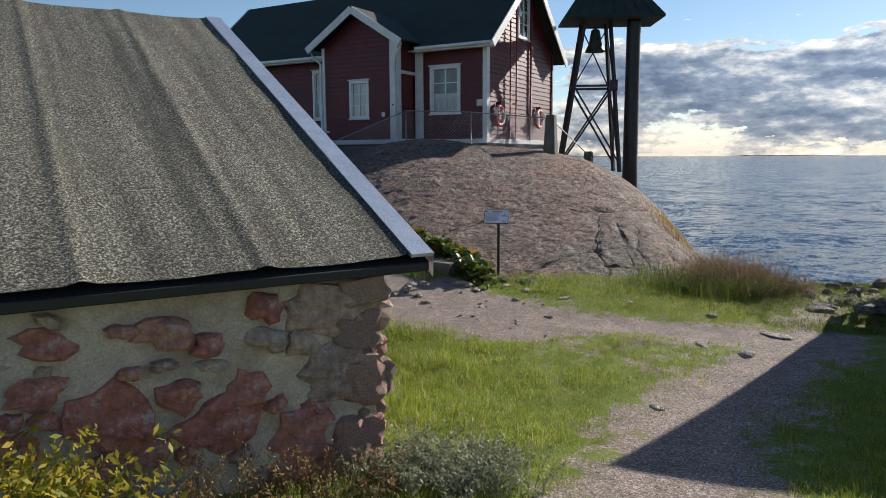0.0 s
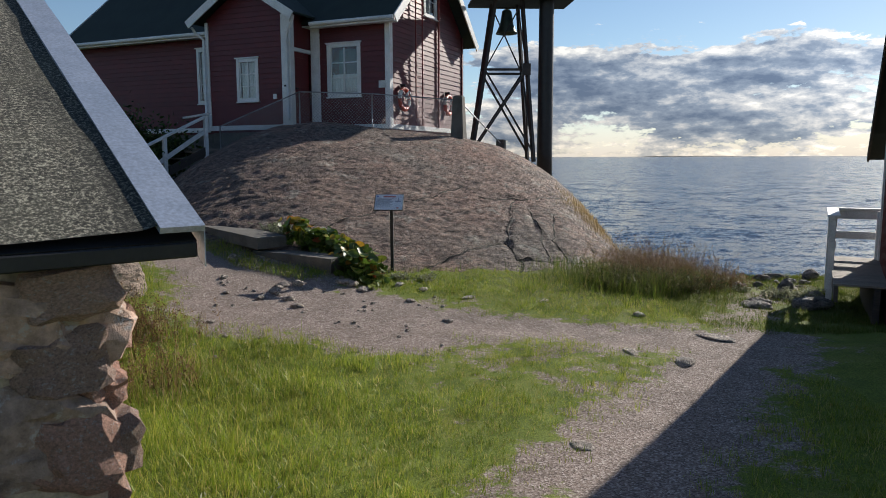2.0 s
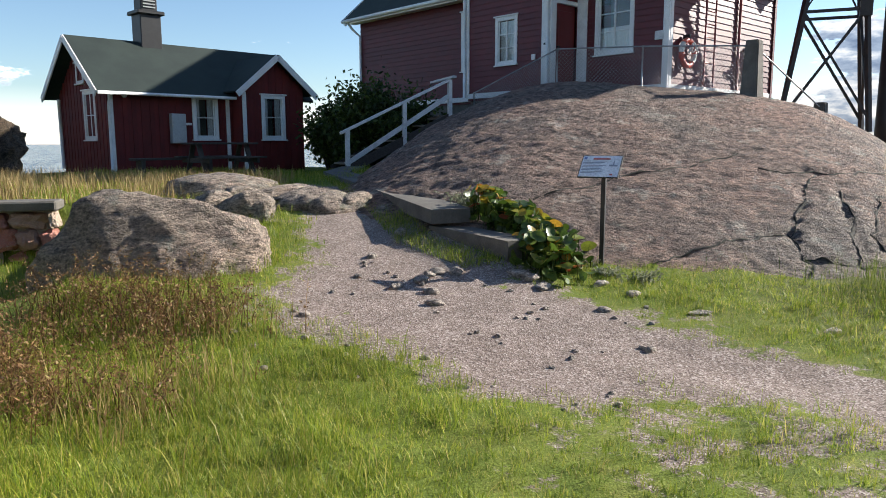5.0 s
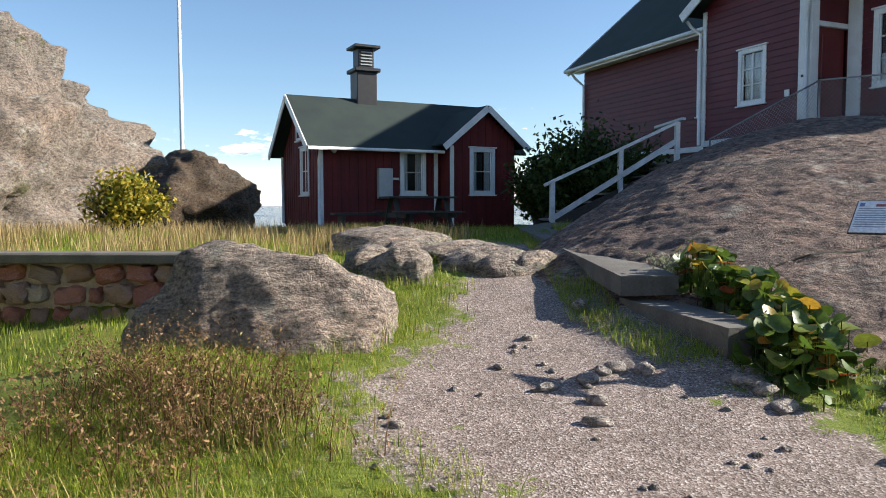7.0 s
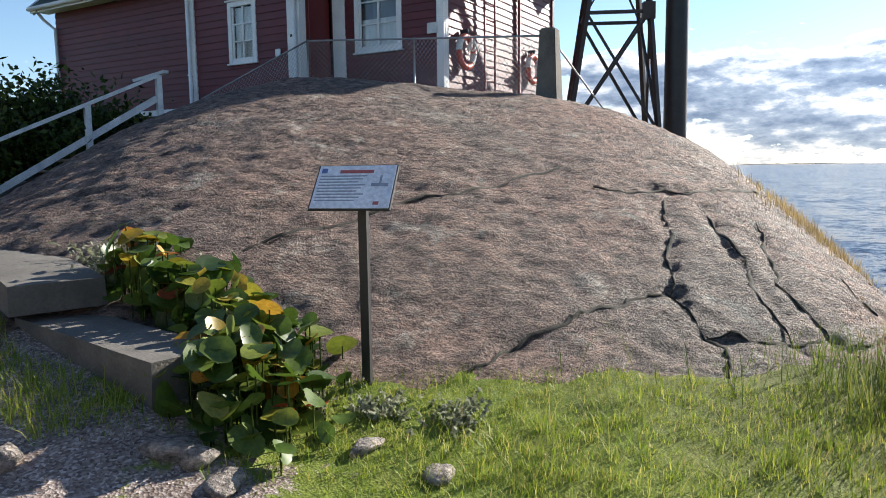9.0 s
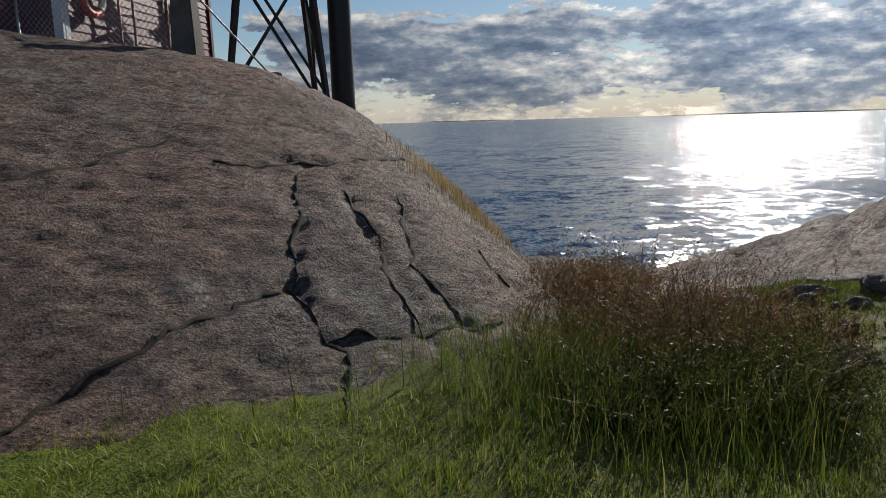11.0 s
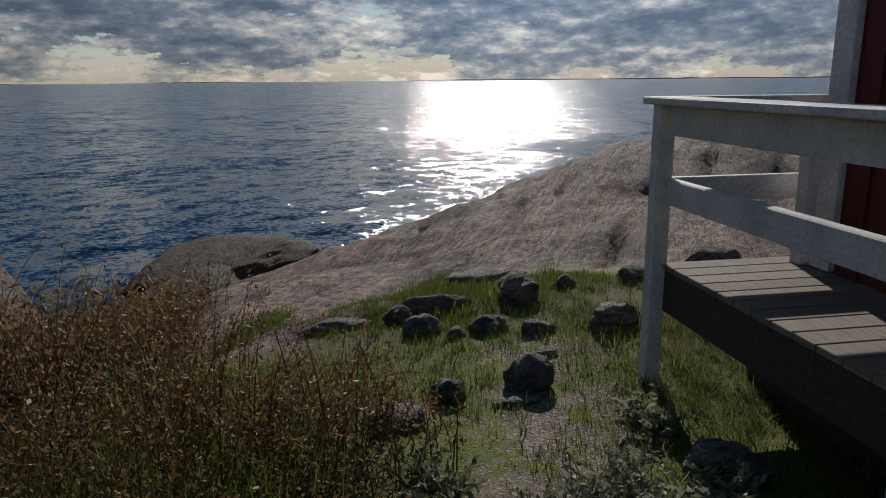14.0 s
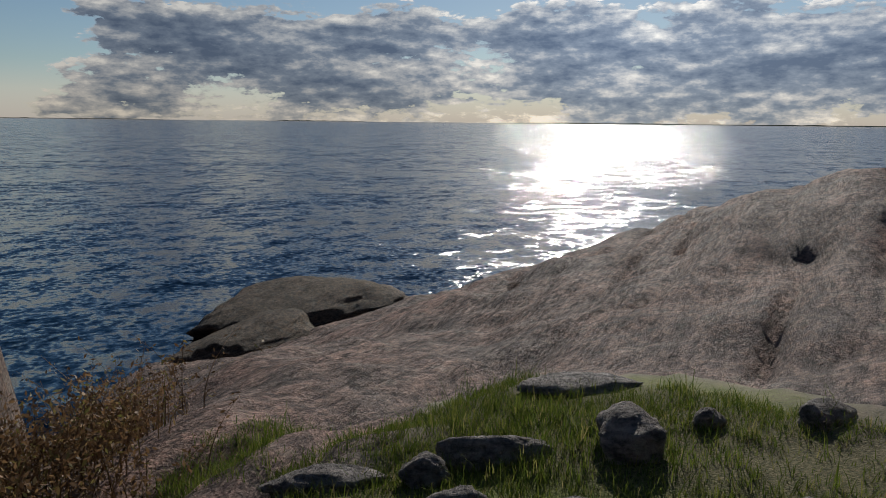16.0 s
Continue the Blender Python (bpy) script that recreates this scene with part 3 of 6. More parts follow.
gx = axis(-90, 60, -8, 24, 0.14, 2.0)
gy = axis(-60, 60, -2, 30, 0.14, 2.0)
GX, GY = np.meshgrid(gx, gy)
GZ = land(GX, GY)
rough = grid_noise(GX, GY, 0.35, 4, 0.43)
fine_rough = grid_noise(GX, GY, 2.2, 3, 5.0)
gravel = path_cover(GX, GY)
rockface = step(-0.15, 0.5, GY - rock_line(GX) + 0.9 * rough) * step(1.5, 6.0, GX)
rockface = np.maximum(rockface, step(9.3, 10.4, GX + 0.6 * rough) * step(12.5, 14.0, GY))
along_, across = 0.88 * GX + 0.47 * GY, 0.88 * GY - 0.47 * GX
ridges = np.abs(grid_noise(along_ * 0.16, across * 0.75, 0.62, 3, 9.37) - 0.05)
ledges = grid_noise(along_ * 0.22, across * 1.1, 1.0, 3, 4.71)
GZ = GZ + 0.07 * rough * (1 - gravel) + 0.022 * fine_rough * (1 - 0.7 * gravel) - 0.03 * gravel + rockface * (0.2 * rough - 0.11 * np.exp(-(ridges / 0.06) ** 2) + 0.2 * ridges + 0.09 * ledges)


def ground_at(x, y):
    """Height of the built ground, between its grid points."""
    i = int(np.clip(np.searchsorted(gx, x) - 1, 0, len(gx) - 2))
    j = int(np.clip(np.searchsorted(gy, y) - 1, 0, len(gy) - 2))
    u, v = (x - gx[i]) / (gx[i + 1] - gx[i]), (y - gy[j]) / (gy[j + 1] - gy[j])
    return float((GZ[j, i] * (1 - u) + GZ[j, i + 1] * u) * (1 - v) + (GZ[j + 1, i] * (1 - u) + GZ[j + 1, i + 1] * u) * v)


def sheet(name, X, Y, Z, material):
    ny, nx = X.shape
    idx = np.arange(nx * ny).reshape(ny, nx)
    quads = np.stack([idx[:-1, :-1], idx[:-1, 1:], idx[1:, 1:], idx[1:, :-1]], -1).reshape(-1, 4)
    return mesh_object(name, np.stack([X, Y, Z], -1).reshape(-1, 3).tolist(), quads.tolist(), material)


ground = tagged(sheet("ground", GX, GY, GZ, M_GROUND), "sloping ground of gravel paths, short turf and bare shore rock", "ground", kind="structure")
ground.data.materials.append(M_SLAB)
rf = (rockface[:-1, :-1] + rockface[1:, 1:]).ravel() > 1.0
ground.data.polygons.foreach_set("material_index", rf.astype(np.int32))
layer = ground.data.color_attributes.new("cover", "FLOAT_COLOR", "POINT")
bare = np.clip(0.8 * step(5.4, 6.4, GX) * step(12.4, 13.6, GY) * step(-0.35, 0.0, rough) + 0.8 * step(0.1, 0.45, rough + 0.1) * step(5.0, 7.5, GX) + 0.5 * step(4.6, 3.0, np.hypot(GX - 5.6, GY - 14.5)), 0, 1) * (1 - gravel)
layer.data.foreach_set("color", np.stack([gravel, bare, np.clip(rockface * 1.3, 0, 1), np.ones_like(gravel)], -1).astype(np.float32).ravel())

# The sea: rings of wider and wider spacing, out to the horizon.
ra = np.concatenate([np.linspace(0.05, 60, 64), np.geomspace(62, 4600, 60)])
an = np.linspace(0, math.tau, 160)
RR, AA = np.meshgrid(ra, an)
tagged(sheet("water", 8 + RR * np.cos(AA), 30 + RR * np.sin(AA), np.full(RR.shape, SEA), M_WATER), "open dark blue sea with small wind waves", "sea", kind="structure")

# The cloud bank stands on the horizon.
el = np.concatenate([np.linspace(-0.3, 14, 12), np.linspace(15.5, 20, 4)])
az = np.linspace(-180, 180, 181)
AZ, EL = np.meshgrid(az, el)
R = 4300.0
bank = sheet("backdrop", R * np.sin(np.radians(AZ)), R * np.cos(np.radians(AZ)), R * np.tan(np.radians(EL)), M_CLOUD)
tagged(bank, "bank of grey and white cumulus clouds low over the sea", "sky", kind="structure")
uvl = bank.data.uv_layers.new(name="sky")
uva = np.stack([AZ + 180, EL], -1).reshape(-1, 2)
li = np.zeros(len(bank.data.loops), dtype=np.int32)
bank.data.loops.foreach_get("vertex_index", li)
uvl.data.foreach_set("uv", uva[li].astype(np.float32).ravel())

# Low skerries on the horizon.
for a0, a1, h in ((38, 75, 9), (20, 27, 5), (-2, 12, 5)):
    bm = bmesh.new()
    prev = None
    for k in range(60):
        a = radians(a0 + (a1 - a0) * k / 59)
        hh = h * (0.35 + 0.65 * abs(fbm(k * 0.21, a0))) * min(1, k / 6, (59 - k) / 6) + 0.5
        q = [bm.verts.new((r * math.sin(a), r * math.cos(a), z)) for r, z in ((4180, SEA - 1), (4200, SEA + hh), (4220, SEA - 1))]
        if prev:
            for i in (0, 1):
                bm.faces.new((prev[i], q[i], q[i + 1], prev[i + 1]))
        prev = q
    sk = part("skerry", bm, M_BUSH, None)
    tagged(sk, "low dark wooded island on the horizon", "island", "far islands")

# ---- the great rock ----
DS = 0.045
xs, ys = np.arange(-7.4, 8.6, DS), np.arange(12.2, 26.8, DS)
DX, DY = np.meshgrid(xs, ys)
DZ = dome_height(DX, DY)
d1 = grid_noise(DX, DY, 0.45, 4, 2.4)
d2 = grid_noise(DX, DY, 2.6, 4, 3.4)
d3 = grid_noise(DX * 0.6 + DY * 0.3, DY * 1.3 - DX * 0.3, 6.5, 3, 6.4)
d4 = grid_noise(DX * 0.8 + DY * 0.2, DY * 1.2, 12.0, 2, 1.4)
DZ = DZ + 0.05 * d1 + 0.014 * d2 + 0.022 * d3 + 0.012 * d4


def crack(pts, width, depth):
    best = np.full(DX.shape, 9.0)
    wob = 0.05 * d2 + 0.05 * d1
    for (ax, ay), (bx, by) in zip(pts, pts[1:]):
        t = np.clip(((DX - ax) * (bx - ax) + (DY - ay) * (by - ay)) / ((bx - ax) ** 2 + (by - ay) ** 2), 0, 1)
        best = np.minimum(best, np.hypot(DX + wob - ax - t * (bx - ax), DY + wob - ay - t * (by - ay)))
    return depth * np.exp(-(best / width) ** 2)


CRACKS = [([(1.4, 13.2), (1.65, 13.48), (2.0, 13.79), (2.44, 14.15), (2.81, 14.38)], 0.05, 0.12),
          ([(2.81, 14.38), (2.87, 14.18), (2.9, 13.91), (3.07, 13.83), (2.94, 13.5), (2.8, 13.1)], 0.05, 0.08),
          ([(2.81, 14.38), (2.94, 14.92), (3.06, 15.57), (3.29, 16.1)], 0.04, 0.1),
          ([(-0.11, 14.15), (0.16, 14.49), (0.45, 14.7), (0.8, 15.1), (1.42, 15.5), (1.93, 15.95), (2.35, 16.4)], 0.03, 0.09),
          ([(2.55, 15.85), (3.1, 16.05), (3.6, 16.3), (4.35, 16.99), (4.9, 17.6)], 0.04, 0.1),
          ([(3.98, 15.81), (3.82, 15.21), (3.71, 14.68), (3.79, 14.34), (3.9, 14.1)], 0.05, 0.1),
          ([(2.9, 13.91), (3.29, 13.95), (3.95, 14.19), (4.22, 14.28)], 0.05, 0.1), ([(4.5, 15.3), (4.44, 14.92), (4.46, 14.7)], 0.05, 0.08),
          ([(3.52, 15.99), (3.48, 15.02), (3.51, 14.51), (3.53, 13.9)], 0.06, 0.1)]
for pts, w, dep in CRACKS:
    DZ = DZ - crack(pts, w * 0.3 + 0.05, dep * 0.28)
keep = (DZ > land(DX, DY) - 0.5)
ny, nx = DX.shape
idx = np.arange(nx * ny).reshape(ny, nx)
kq = keep[:-1, :-1] & keep[:-1, 1:] & keep[1:, 1:] & keep[1:, :-1]
quads = np.stack([idx[:-1, :-1], idx[:-1, 1:], idx[1:, 1:], idx[1:, :-1]], -1)[kq]
used = np.unique(quads)
remap = -np.ones(nx * ny, dtype=int)
remap[used] = np.arange(len(used))
dome = mesh_object("bedrock_dome", np.stack([DX, DY, DZ], -1).reshape(-1, 3)[used].tolist(), remap[quads].tolist(), M_DOME)
tagged(dome, "rounded dome of grey-pink granite with cracks, below the red house", "rock")


def dome_at(x, y):
    i, j = int(np.clip(round((x - xs[0]) / DS), 0, len(xs) - 1)), int(np.clip(round((y - ys[0]) / DS), 0, len(ys) - 1))
    return max(float(DZ[j, i]), ground_at(x, y))


# A strip just proud of the dome; its dark colour paints the crack's shade.
def crack_strip(pts, width, seed):
    r = random.Random(seed)
    bm = bmesh.new()
    prev = None
    dense = []
    for (ax, ay), (bx, by) in zip(pts, pts[1:]):
        n = max(2, int(math.hypot(bx - ax, by - ay) / 0.07))
        dense += [(ax + (bx - ax) * k / n, ay + (by - ay) * k / n) for k in range(n)]
    for i, (x, y) in enumerate(dense):
        x, y = x + 0.09 * fbm(x * 2.1, y * 2.1, seed), y + 0.09 * fbm(x * 2.1, y * 2.1, seed + 9)
        a, b = dense[max(i - 1, 0)], dense[min(i + 1, len(dense) - 1)]
        d = Vector((b[0] - a[0], b[1] - a[1])).normalized()
        w = width * r.uniform(0.25, 1.0) * min(1, (i + 1) / 6, (len(dense) - i) / 6)
        q = []
        for s in (-1, 0, 1):
            px_, py_ = x - d.y * w * s, y + d.x * w * s
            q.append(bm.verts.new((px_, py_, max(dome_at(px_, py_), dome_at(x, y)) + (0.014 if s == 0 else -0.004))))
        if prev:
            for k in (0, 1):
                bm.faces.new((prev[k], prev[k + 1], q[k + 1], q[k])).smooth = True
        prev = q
    return part("crack_strip", bm, M_CRACK, dome, "dark strip painting a crack's shade, with its soil and moss")


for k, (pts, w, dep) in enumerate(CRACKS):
    crack_strip(pts, 0.017 + 0.15 * w, k + 3)


def rock(name, x, y, z, sx, sy, sz, rz=0.0, seed=0, material=M_BOULDER, label="", cat="rock", group="", sub=4, rough=0.12, flat=0.0, sink=0.35, sharp=0.3, tilt=0.0):
    """One weathered stone with worn facets, part sunk in the ground."""
    r = random.Random(seed * 13 + 5)
    planes = []
    for _ in range(9):
        n = Vector((r.gauss(0, 1), r.gauss(0, 1), r.gauss(0, 0.8))).normalized()
        planes.append((n, r.uniform(0.52, 0.82)))
    bm = bmesh.new()
    bmesh.ops.create_icosphere(bm, subdivisions=sub, radius=1.0)
    for v in bm.verts:
        p = v.co.copy()
        for n, d in planes:
            e = p.dot(n) - d
            if e > 0:
                p -= n * e * (0.5 + 0.5 * sharp)
        p *= 1.22
        k = rough * fbm(p.x * 1.6 + seed * 7.1, p.y * 1.6, p.z * 1.6 + seed, 4) + 0.35 * rough * fbm(p.x * 6 + seed, p.y * 6, p.z * 6, 3)
        q = p * (1 + k)
        if flat and q.z > 1 - flat:
            q.z = 1 - flat + 0.25 * (q.z - 1 + flat)
        v.co = Vector((q.x * sx, q.y * sy, q.z * sz))
    for f in bm.faces:
        f.smooth = True
    ob = part(name, bm, material, None)
    ob.matrix_basis = pose(x, y, z + sz * (1 - 2 * sink), 0, tilt, rz)
    return tagged(ob, label, cat, group)


# ---- windows, siding and roofs ----


def window(parent, cx, zb, w, h, cols, rows, y=0.0, trim=0.1, curtain="half", m=None, name="window"):
    """A casement in the wall that faces -y, with casing, bars, panes and curtain."""
    wn_ = empty(name, m or pose(cx, y, zb))
    wn_.parent = parent
    t = trim
    for x0, x1, z0, z1 in ((-w / 2, -w / 2 + t, 0, h), (w / 2 - t, w / 2, 0, h), (-w / 2 + t, w / 2 - t, 0, t), (-w / 2 + t, w / 2 - t, h - t, h)):
        part("casing", boxed(x0, x1, -0.045, 0.02, z0, z1), M_WHITE, wn_)
    part("head_board", boxed(-w / 2 - 0.04, w / 2 + 0.04, -0.075, 0.02, h, h + 0.035), M_WHITE, wn_)
    part("sill", boxed(-w / 2 - 0.03, w / 2 + 0.03, -0.085, 0.02, -0.035, 0), M_WHITE, wn_)
    iw, ih = w - 2 * t, h - 2 * t
    x0, z0 = -iw / 2, t
    for i in range(cols + 1):
        x = x0 + iw * i / cols
        b = 0.022 if 0 < i < cols else 0.03
        part("bar", boxed(x - b, x + b, -0.01, 0.03, z0, z0 + ih, 0.004), M_WHITE, wn_)
    for j in range(1, rows):
        z = z0 + ih * j / rows
        part("bar", boxed(x0 + 0.03, x0 + iw - 0.03, -0.006, 0.026, z - 0.014, z + 0.014, 0.004), M_WHITE, wn_)
    for i in range(cols):
        for j in range(rows):
            p = part("pane", boxed(x0 + iw * i / cols + 0.015, x0 + iw * (i + 1) / cols - 0.015, 0.008, 0.013, z0 + ih * j / rows + 0.01, z0 + ih * (j + 1) / rows - 0.01, 0), M_GLASS, wn_)
            p.visible_shadow = False
    # Added panel close behind the panes, coloured dark for the room's shade.
    part("gloom_panel", boxed(x0 - 0.02, x0 + iw + 0.02, 0.5, 0.52, z0 - 0.02, z0 + ih + 0.02, 0), M_GLOOM, wn_)
    bm = bmesh.new()
    spans = {"half": ((x0, x0 + iw, z0, z0 + ih * 0.42),), "full": ((x0, x0 + iw, z0, z0 + ih),), "sides": ((x0, x0 + iw * 0.3, z0, z0 + ih), (x0 + iw * 0.7, x0 + iw, z0, z0 + ih))}[curtain]
    for a, b, c, d in spans:
        n = 28
        lo = [bm.verts.new((a + (b - a) * k / n, 0.09 + 0.018 * math.sin(k * 1.9), c)) for k in range(n + 1)]
        hi = [bm.verts.new((a + (b - a) * k / n, 0.09 + 0.012 * math.sin(k * 1.9), d)) for k in range(n + 1)]
        for k in range(n):
            bm.faces.new((lo[k], lo[k + 1], hi[k + 1], hi[k])).smooth = True
    part("curtain", bm, M_CURTAIN, wn_)
    return wn_


def free_spans(a, b, z, holes):
    cuts = sorted((h[0], h[1]) for h in holes if h[2] < z < h[3])
    out, x = [], a
    for c, d in cuts:
        if c > x:
            out.append((x, min(c, b)))
        x = max(x, d)
    if x < b:
        out.append((x, b))
    return out


def siding(wall, x0, x1, z0, z1, holes, pitch, material, vertical=False, top=None, m=None):
    """Lapped boards on the face at y = 0, looking towards -y, each board a piece; top(x) clips them under a gable."""
    n = int((z1 - z0) / pitch) if not vertical else int((x1 - x0) / pitch)
    for i in range(n + 1):
        if vertical:
            a = x0 + i * pitch
            b = min(a + pitch * 0.97, x1)
            if b - a < 0.02:
                continue
            tops = [(z0, (top((a + b) / 2) if top else z1))]
            for h in holes:
                if h[0] < (a + b) / 2 < h[1]:
                    tops = [(s, min(e, h[2])) for s, e in tops if s < h[2]] + [(max(s, h[3]), e) for s, e in tops if e > h[3]]
            for s, e in tops:
                bm = bmesh.new()
                box(bm, a, b, -0.022 - 0.012 * (i % 2), 0.0, s, e)
                o = part("board", bm, material, wall)
                if m:
                    o.matrix_basis = m
            continue
        s = z0 + i * pitch
        e = min(s + pitch, z1)
        if e - s < 0.02:
            continue
        a, b = x0, x1
        if top:
            while a < b and top(a) < e:
                a += 0.04
            while b > a and top(b) < e:
                b -= 0.04
        for c, d in free_spans(a, b, (s + e) / 2, holes):
            if d - c < 0.03:
                continue
            bm = bmesh.new()
            q = [(c, -0.03, s), (d, -0.03, s), (d, -0.012, e), (c, -0.012, e), (c, 0.0, s), (d, 0.0, s), (d, 0.0, e), (c, 0.0, e)]
            vs = [bm.verts.new(p) for p in q]
            for f in ((0, 1, 2, 3), (5, 4, 7, 6), (0, 4, 5, 1), (3, 2, 6, 7), (0, 3, 7, 4), (1, 5, 6, 2)):
                bm.faces.new([vs[k] for k in f])
            o = part("board", bm, material, wall)
            if m:
                o.matrix_basis = m


def wall_core(bm, x0, x1, y0, y1, z0, z1, holes):
    """Masonry of a wall with openings through it: boxes round the holes."""
    zs = sorted({z0, z1, *[min(max(h[k], z0), z1) for h in holes for k in (2, 3)]})
    for a, b in zip(zs, zs[1:]):
        if b - a > 1e-4:
            for c, d in free_spans(x0, x1, (a + b) / 2, holes):
                box(bm, c, d, y0, y1, a, b)
    return bm


def slab_between(bm, a, b, c, d, t):
    """A plate of thickness t over four corners."""
    a, b, c, d = (Vector(p) for p in (a, b, c, d))
    n = (b - a).cross(d - a).normalized() * t
    lo, hi = [bm.verts.new(p) for p in (a, b, c, d)], [bm.verts.new(p + n) for p in (a, b, c, d)]
    bm.faces.new(lo[::-1])
    bm.faces.new(hi)
    for i in range(4):
        bm.faces.new((lo[i], lo[(i + 1) % 4], hi[(i + 1) % 4], hi[i]))
    return bm

# ---- the red house on the rock ----
house = tagged(empty("house", pose(1.02, 22.95, 3.0, 0, 0, -28)), "dark red clapboard house with white trim and a green felt roof", "house")
L0, R0, DEP, EAVE, RIDGE = -12.1, -0.12, 5.4, 3.12, 5.45
PL, PR, PY = -5.65, -2.7, -1.0
SLOPE = (RIDGE - EAVE + 0.02) / (DEP / 2)


def gable_top(y):
    return EAVE + SLOPE * min(y, DEP - y) - 0.05


front_holes = [(-2.1, -1.04, 0.84, 2.26), (-6.92, -6.3, 0.8, 2.42), (PL + 0.05, PR - 0.05, -0.1, 2.9)]
w = part("wall", wall_core(bmesh.new(), L0, R0, 0.0, 0.16, -0.2, EAVE, front_holes), M_RED, house)
siding(w, L0, PL, 0.0, EAVE, front_holes, 0.145, M_RED)
siding(w, PR, R0, 0.0, EAVE, front_holes, 0.145, M_RED)
g_m = pose(R0, 0, 0, 0, 0, 90)
g_hole = [(2.3, 3.2, 3.35, 4.75)]
bm = wall_core(bmesh.new(), 0, DEP, 0.0, 0.16, -0.2, EAVE, [])
for a, b in ((0.0, 2.3), (3.2, DEP)):
    prism(bm, [(a, EAVE), (b, EAVE), (b, max(EAVE, gable_top(b))), (a, max(EAVE, gable_top(a)))], 0.0, 0.16)
prism(bm, [(2.3, 4.75), (3.2, 4.75), (3.2, gable_top(3.2)), (2.7, gable_top(2.7)), (2.3, gable_top(2.3))], 0.0, 0.16)
g = part("wall", bm, M_RED, house)
g.matrix_basis = g_m
siding(g, 0.02, DEP, 0.0, RIDGE, g_hole, 0.145, M_RED, top=gable_top)
bm = bmesh.new()
box(bm, L0, L0 + 0.16, 0.16, DEP, -0.2, EAVE)
box(bm, L0, R0, DEP - 0.16, DEP - 0.002, -0.2, EAVE)
prism(bm, [(0.2, EAVE), (DEP - 0.2, EAVE), (DEP / 2, RIDGE - 0.2)], -0.16, 0.0)
bm.verts.ensure_lookup_table()
for v in bm.verts[-6:]:
    v.co = Vector((L0 - v.co.y, v.co.x, v.co.z))
part("wall", bm, M_RED, house, "plain red back and end walls")
part("foundation", box(box(bmesh.new(), L0 + 0.05, R0 - 0.05, 0.05, DEP - 0.05, -2.6, -0.2), PL + 0.05, PR - 0.05, PY + 0.05, 0.04, -2.6, -0.2), M_CONC, house, "grey foundation")
part("plinth_board", boxed(PR + 0.35, R0, -0.05, -0.002, -0.14, 0.0), M_WHITE, house)
part("plinth_board", boxed(L0, PL - 0.03, -0.05, -0.002, -0.14, 0.0), M_WHITE, house)
part("plinth_board", boxed(R0 + 0.002, R0 + 0.05, 0, DEP, -0.14, 0.0), M_WHITE, house)
part("plinth_board", boxed(PL, PR, PY - 0.05, PY - 0.002, -0.14, 0.0), M_WHITE, house)
# Porch
pw_holes = [(-4.56, -3.84, 0.7, 1.88)]
PA = (PL + PR) / 2
PSL = 0.62


def porch_top(x):
    return EAVE + 0.92 - abs(x - PA) * PSL - 0.03


bm = wall_core(bmesh.new(), PL, PR, PY, PY + 0.14, -0.2, 3.0, pw_holes)
prism(bm, [(PL, 3.0), (PR, 3.0), (PR, porch_top(PR)), (PA, porch_top(PA)), (PL, porch_top(PL))], PY, PY + 0.14)
pw = part("wall", bm, M_RED, house)
siding(pw, PL, PR - 0.28, 0.0, EAVE + 1.0, pw_holes, 0.145, M_RED, top=porch_top, m=pose(0, PY, 0))
part("wall", boxed(PL, PL + 0.14, PY + 0.14, 0.0, -0.2, 3.2, 0), M_RED, house)
part("wall", boxed(PR - 0.14, PR, PY + 0.14, -0.004, 2.15, 3.2, 0), M_RED, house, "red panel over the door")
door = part("door", boxed(PR - 0.09, PR - 0.04, PY + 0.16, -0.06, 0.02, 2.05), M_DOOR, house, "red panelled entrance door")
for z0, z1 in ((0.2, 0.85), (1.0, 1.9)):
    part("panel", boxed(PR - 0.05, PR - 0.028, PY + 0.3, -0.2, z0, z1, 0.012), M_DOOR, door)
part("handle", boxed(PR - 0.04, PR + 0.02, PY + 0.22, PY + 0.32, 1.0, 1.04), M_BLACK, door)
part("door_frame", boxed(PR - 0.14, PR + 0.03, PY + 0.142, -0.004, 2.05, 2.15), M_WHITE, house)
part("threshold", boxed(PR - 0.14, PR + 0.06, PY + 0.15, -0.004, -0.1, 0.02), M_WHITE, house)
part("corner_board", boxed(PR - 0.28, PR + 0.03, PY - 0.06, PY + 0.14, -0.12, 3.05), M_WHITE, house)
part("corner_board", boxed(PR + 0.03, PR + 0.33, -0.055, -0.001, -0.12, 3.0), M_WHITE, house)
part("corner_board", boxed(R0 - 0.1, R0 + 0.055, -0.06, -0.001, -0.12, EAVE), M_WHITE, house)
part("corner_board", boxed(R0 + 0.001, R0 + 0.06, 0.0, 0.12, -0.12, EAVE), M_WHITE, house)
part("corner_board", boxed(R0 + 0.001, R0 + 0.06, DEP - 0.12, DEP, -0.12, EAVE), M_RED, house)
part("corner_board", boxed(PL - 0.03, PL + 0.08, PY - 0.06, PY + 0.05, -0.12, 3.0), M_WHITE, house)
window(house, -1.57, 0.8, 1.12, 1.5, 2, 3, 0.0, 0.11, "half")
window(house, -6.61, 0.76, 0.7, 1.7, 2, 3, 0.0, 0.1, "full")
window(house, -4.2, 0.68, 0.78, 1.22, 2, 3, PY, 0.1, "full")
window(house, 0, 0, 0.96, 1.4, 2, 3, 0, 0.09, "full", m=pose(R0, 2.75, 3.35, 0, 0, 90))
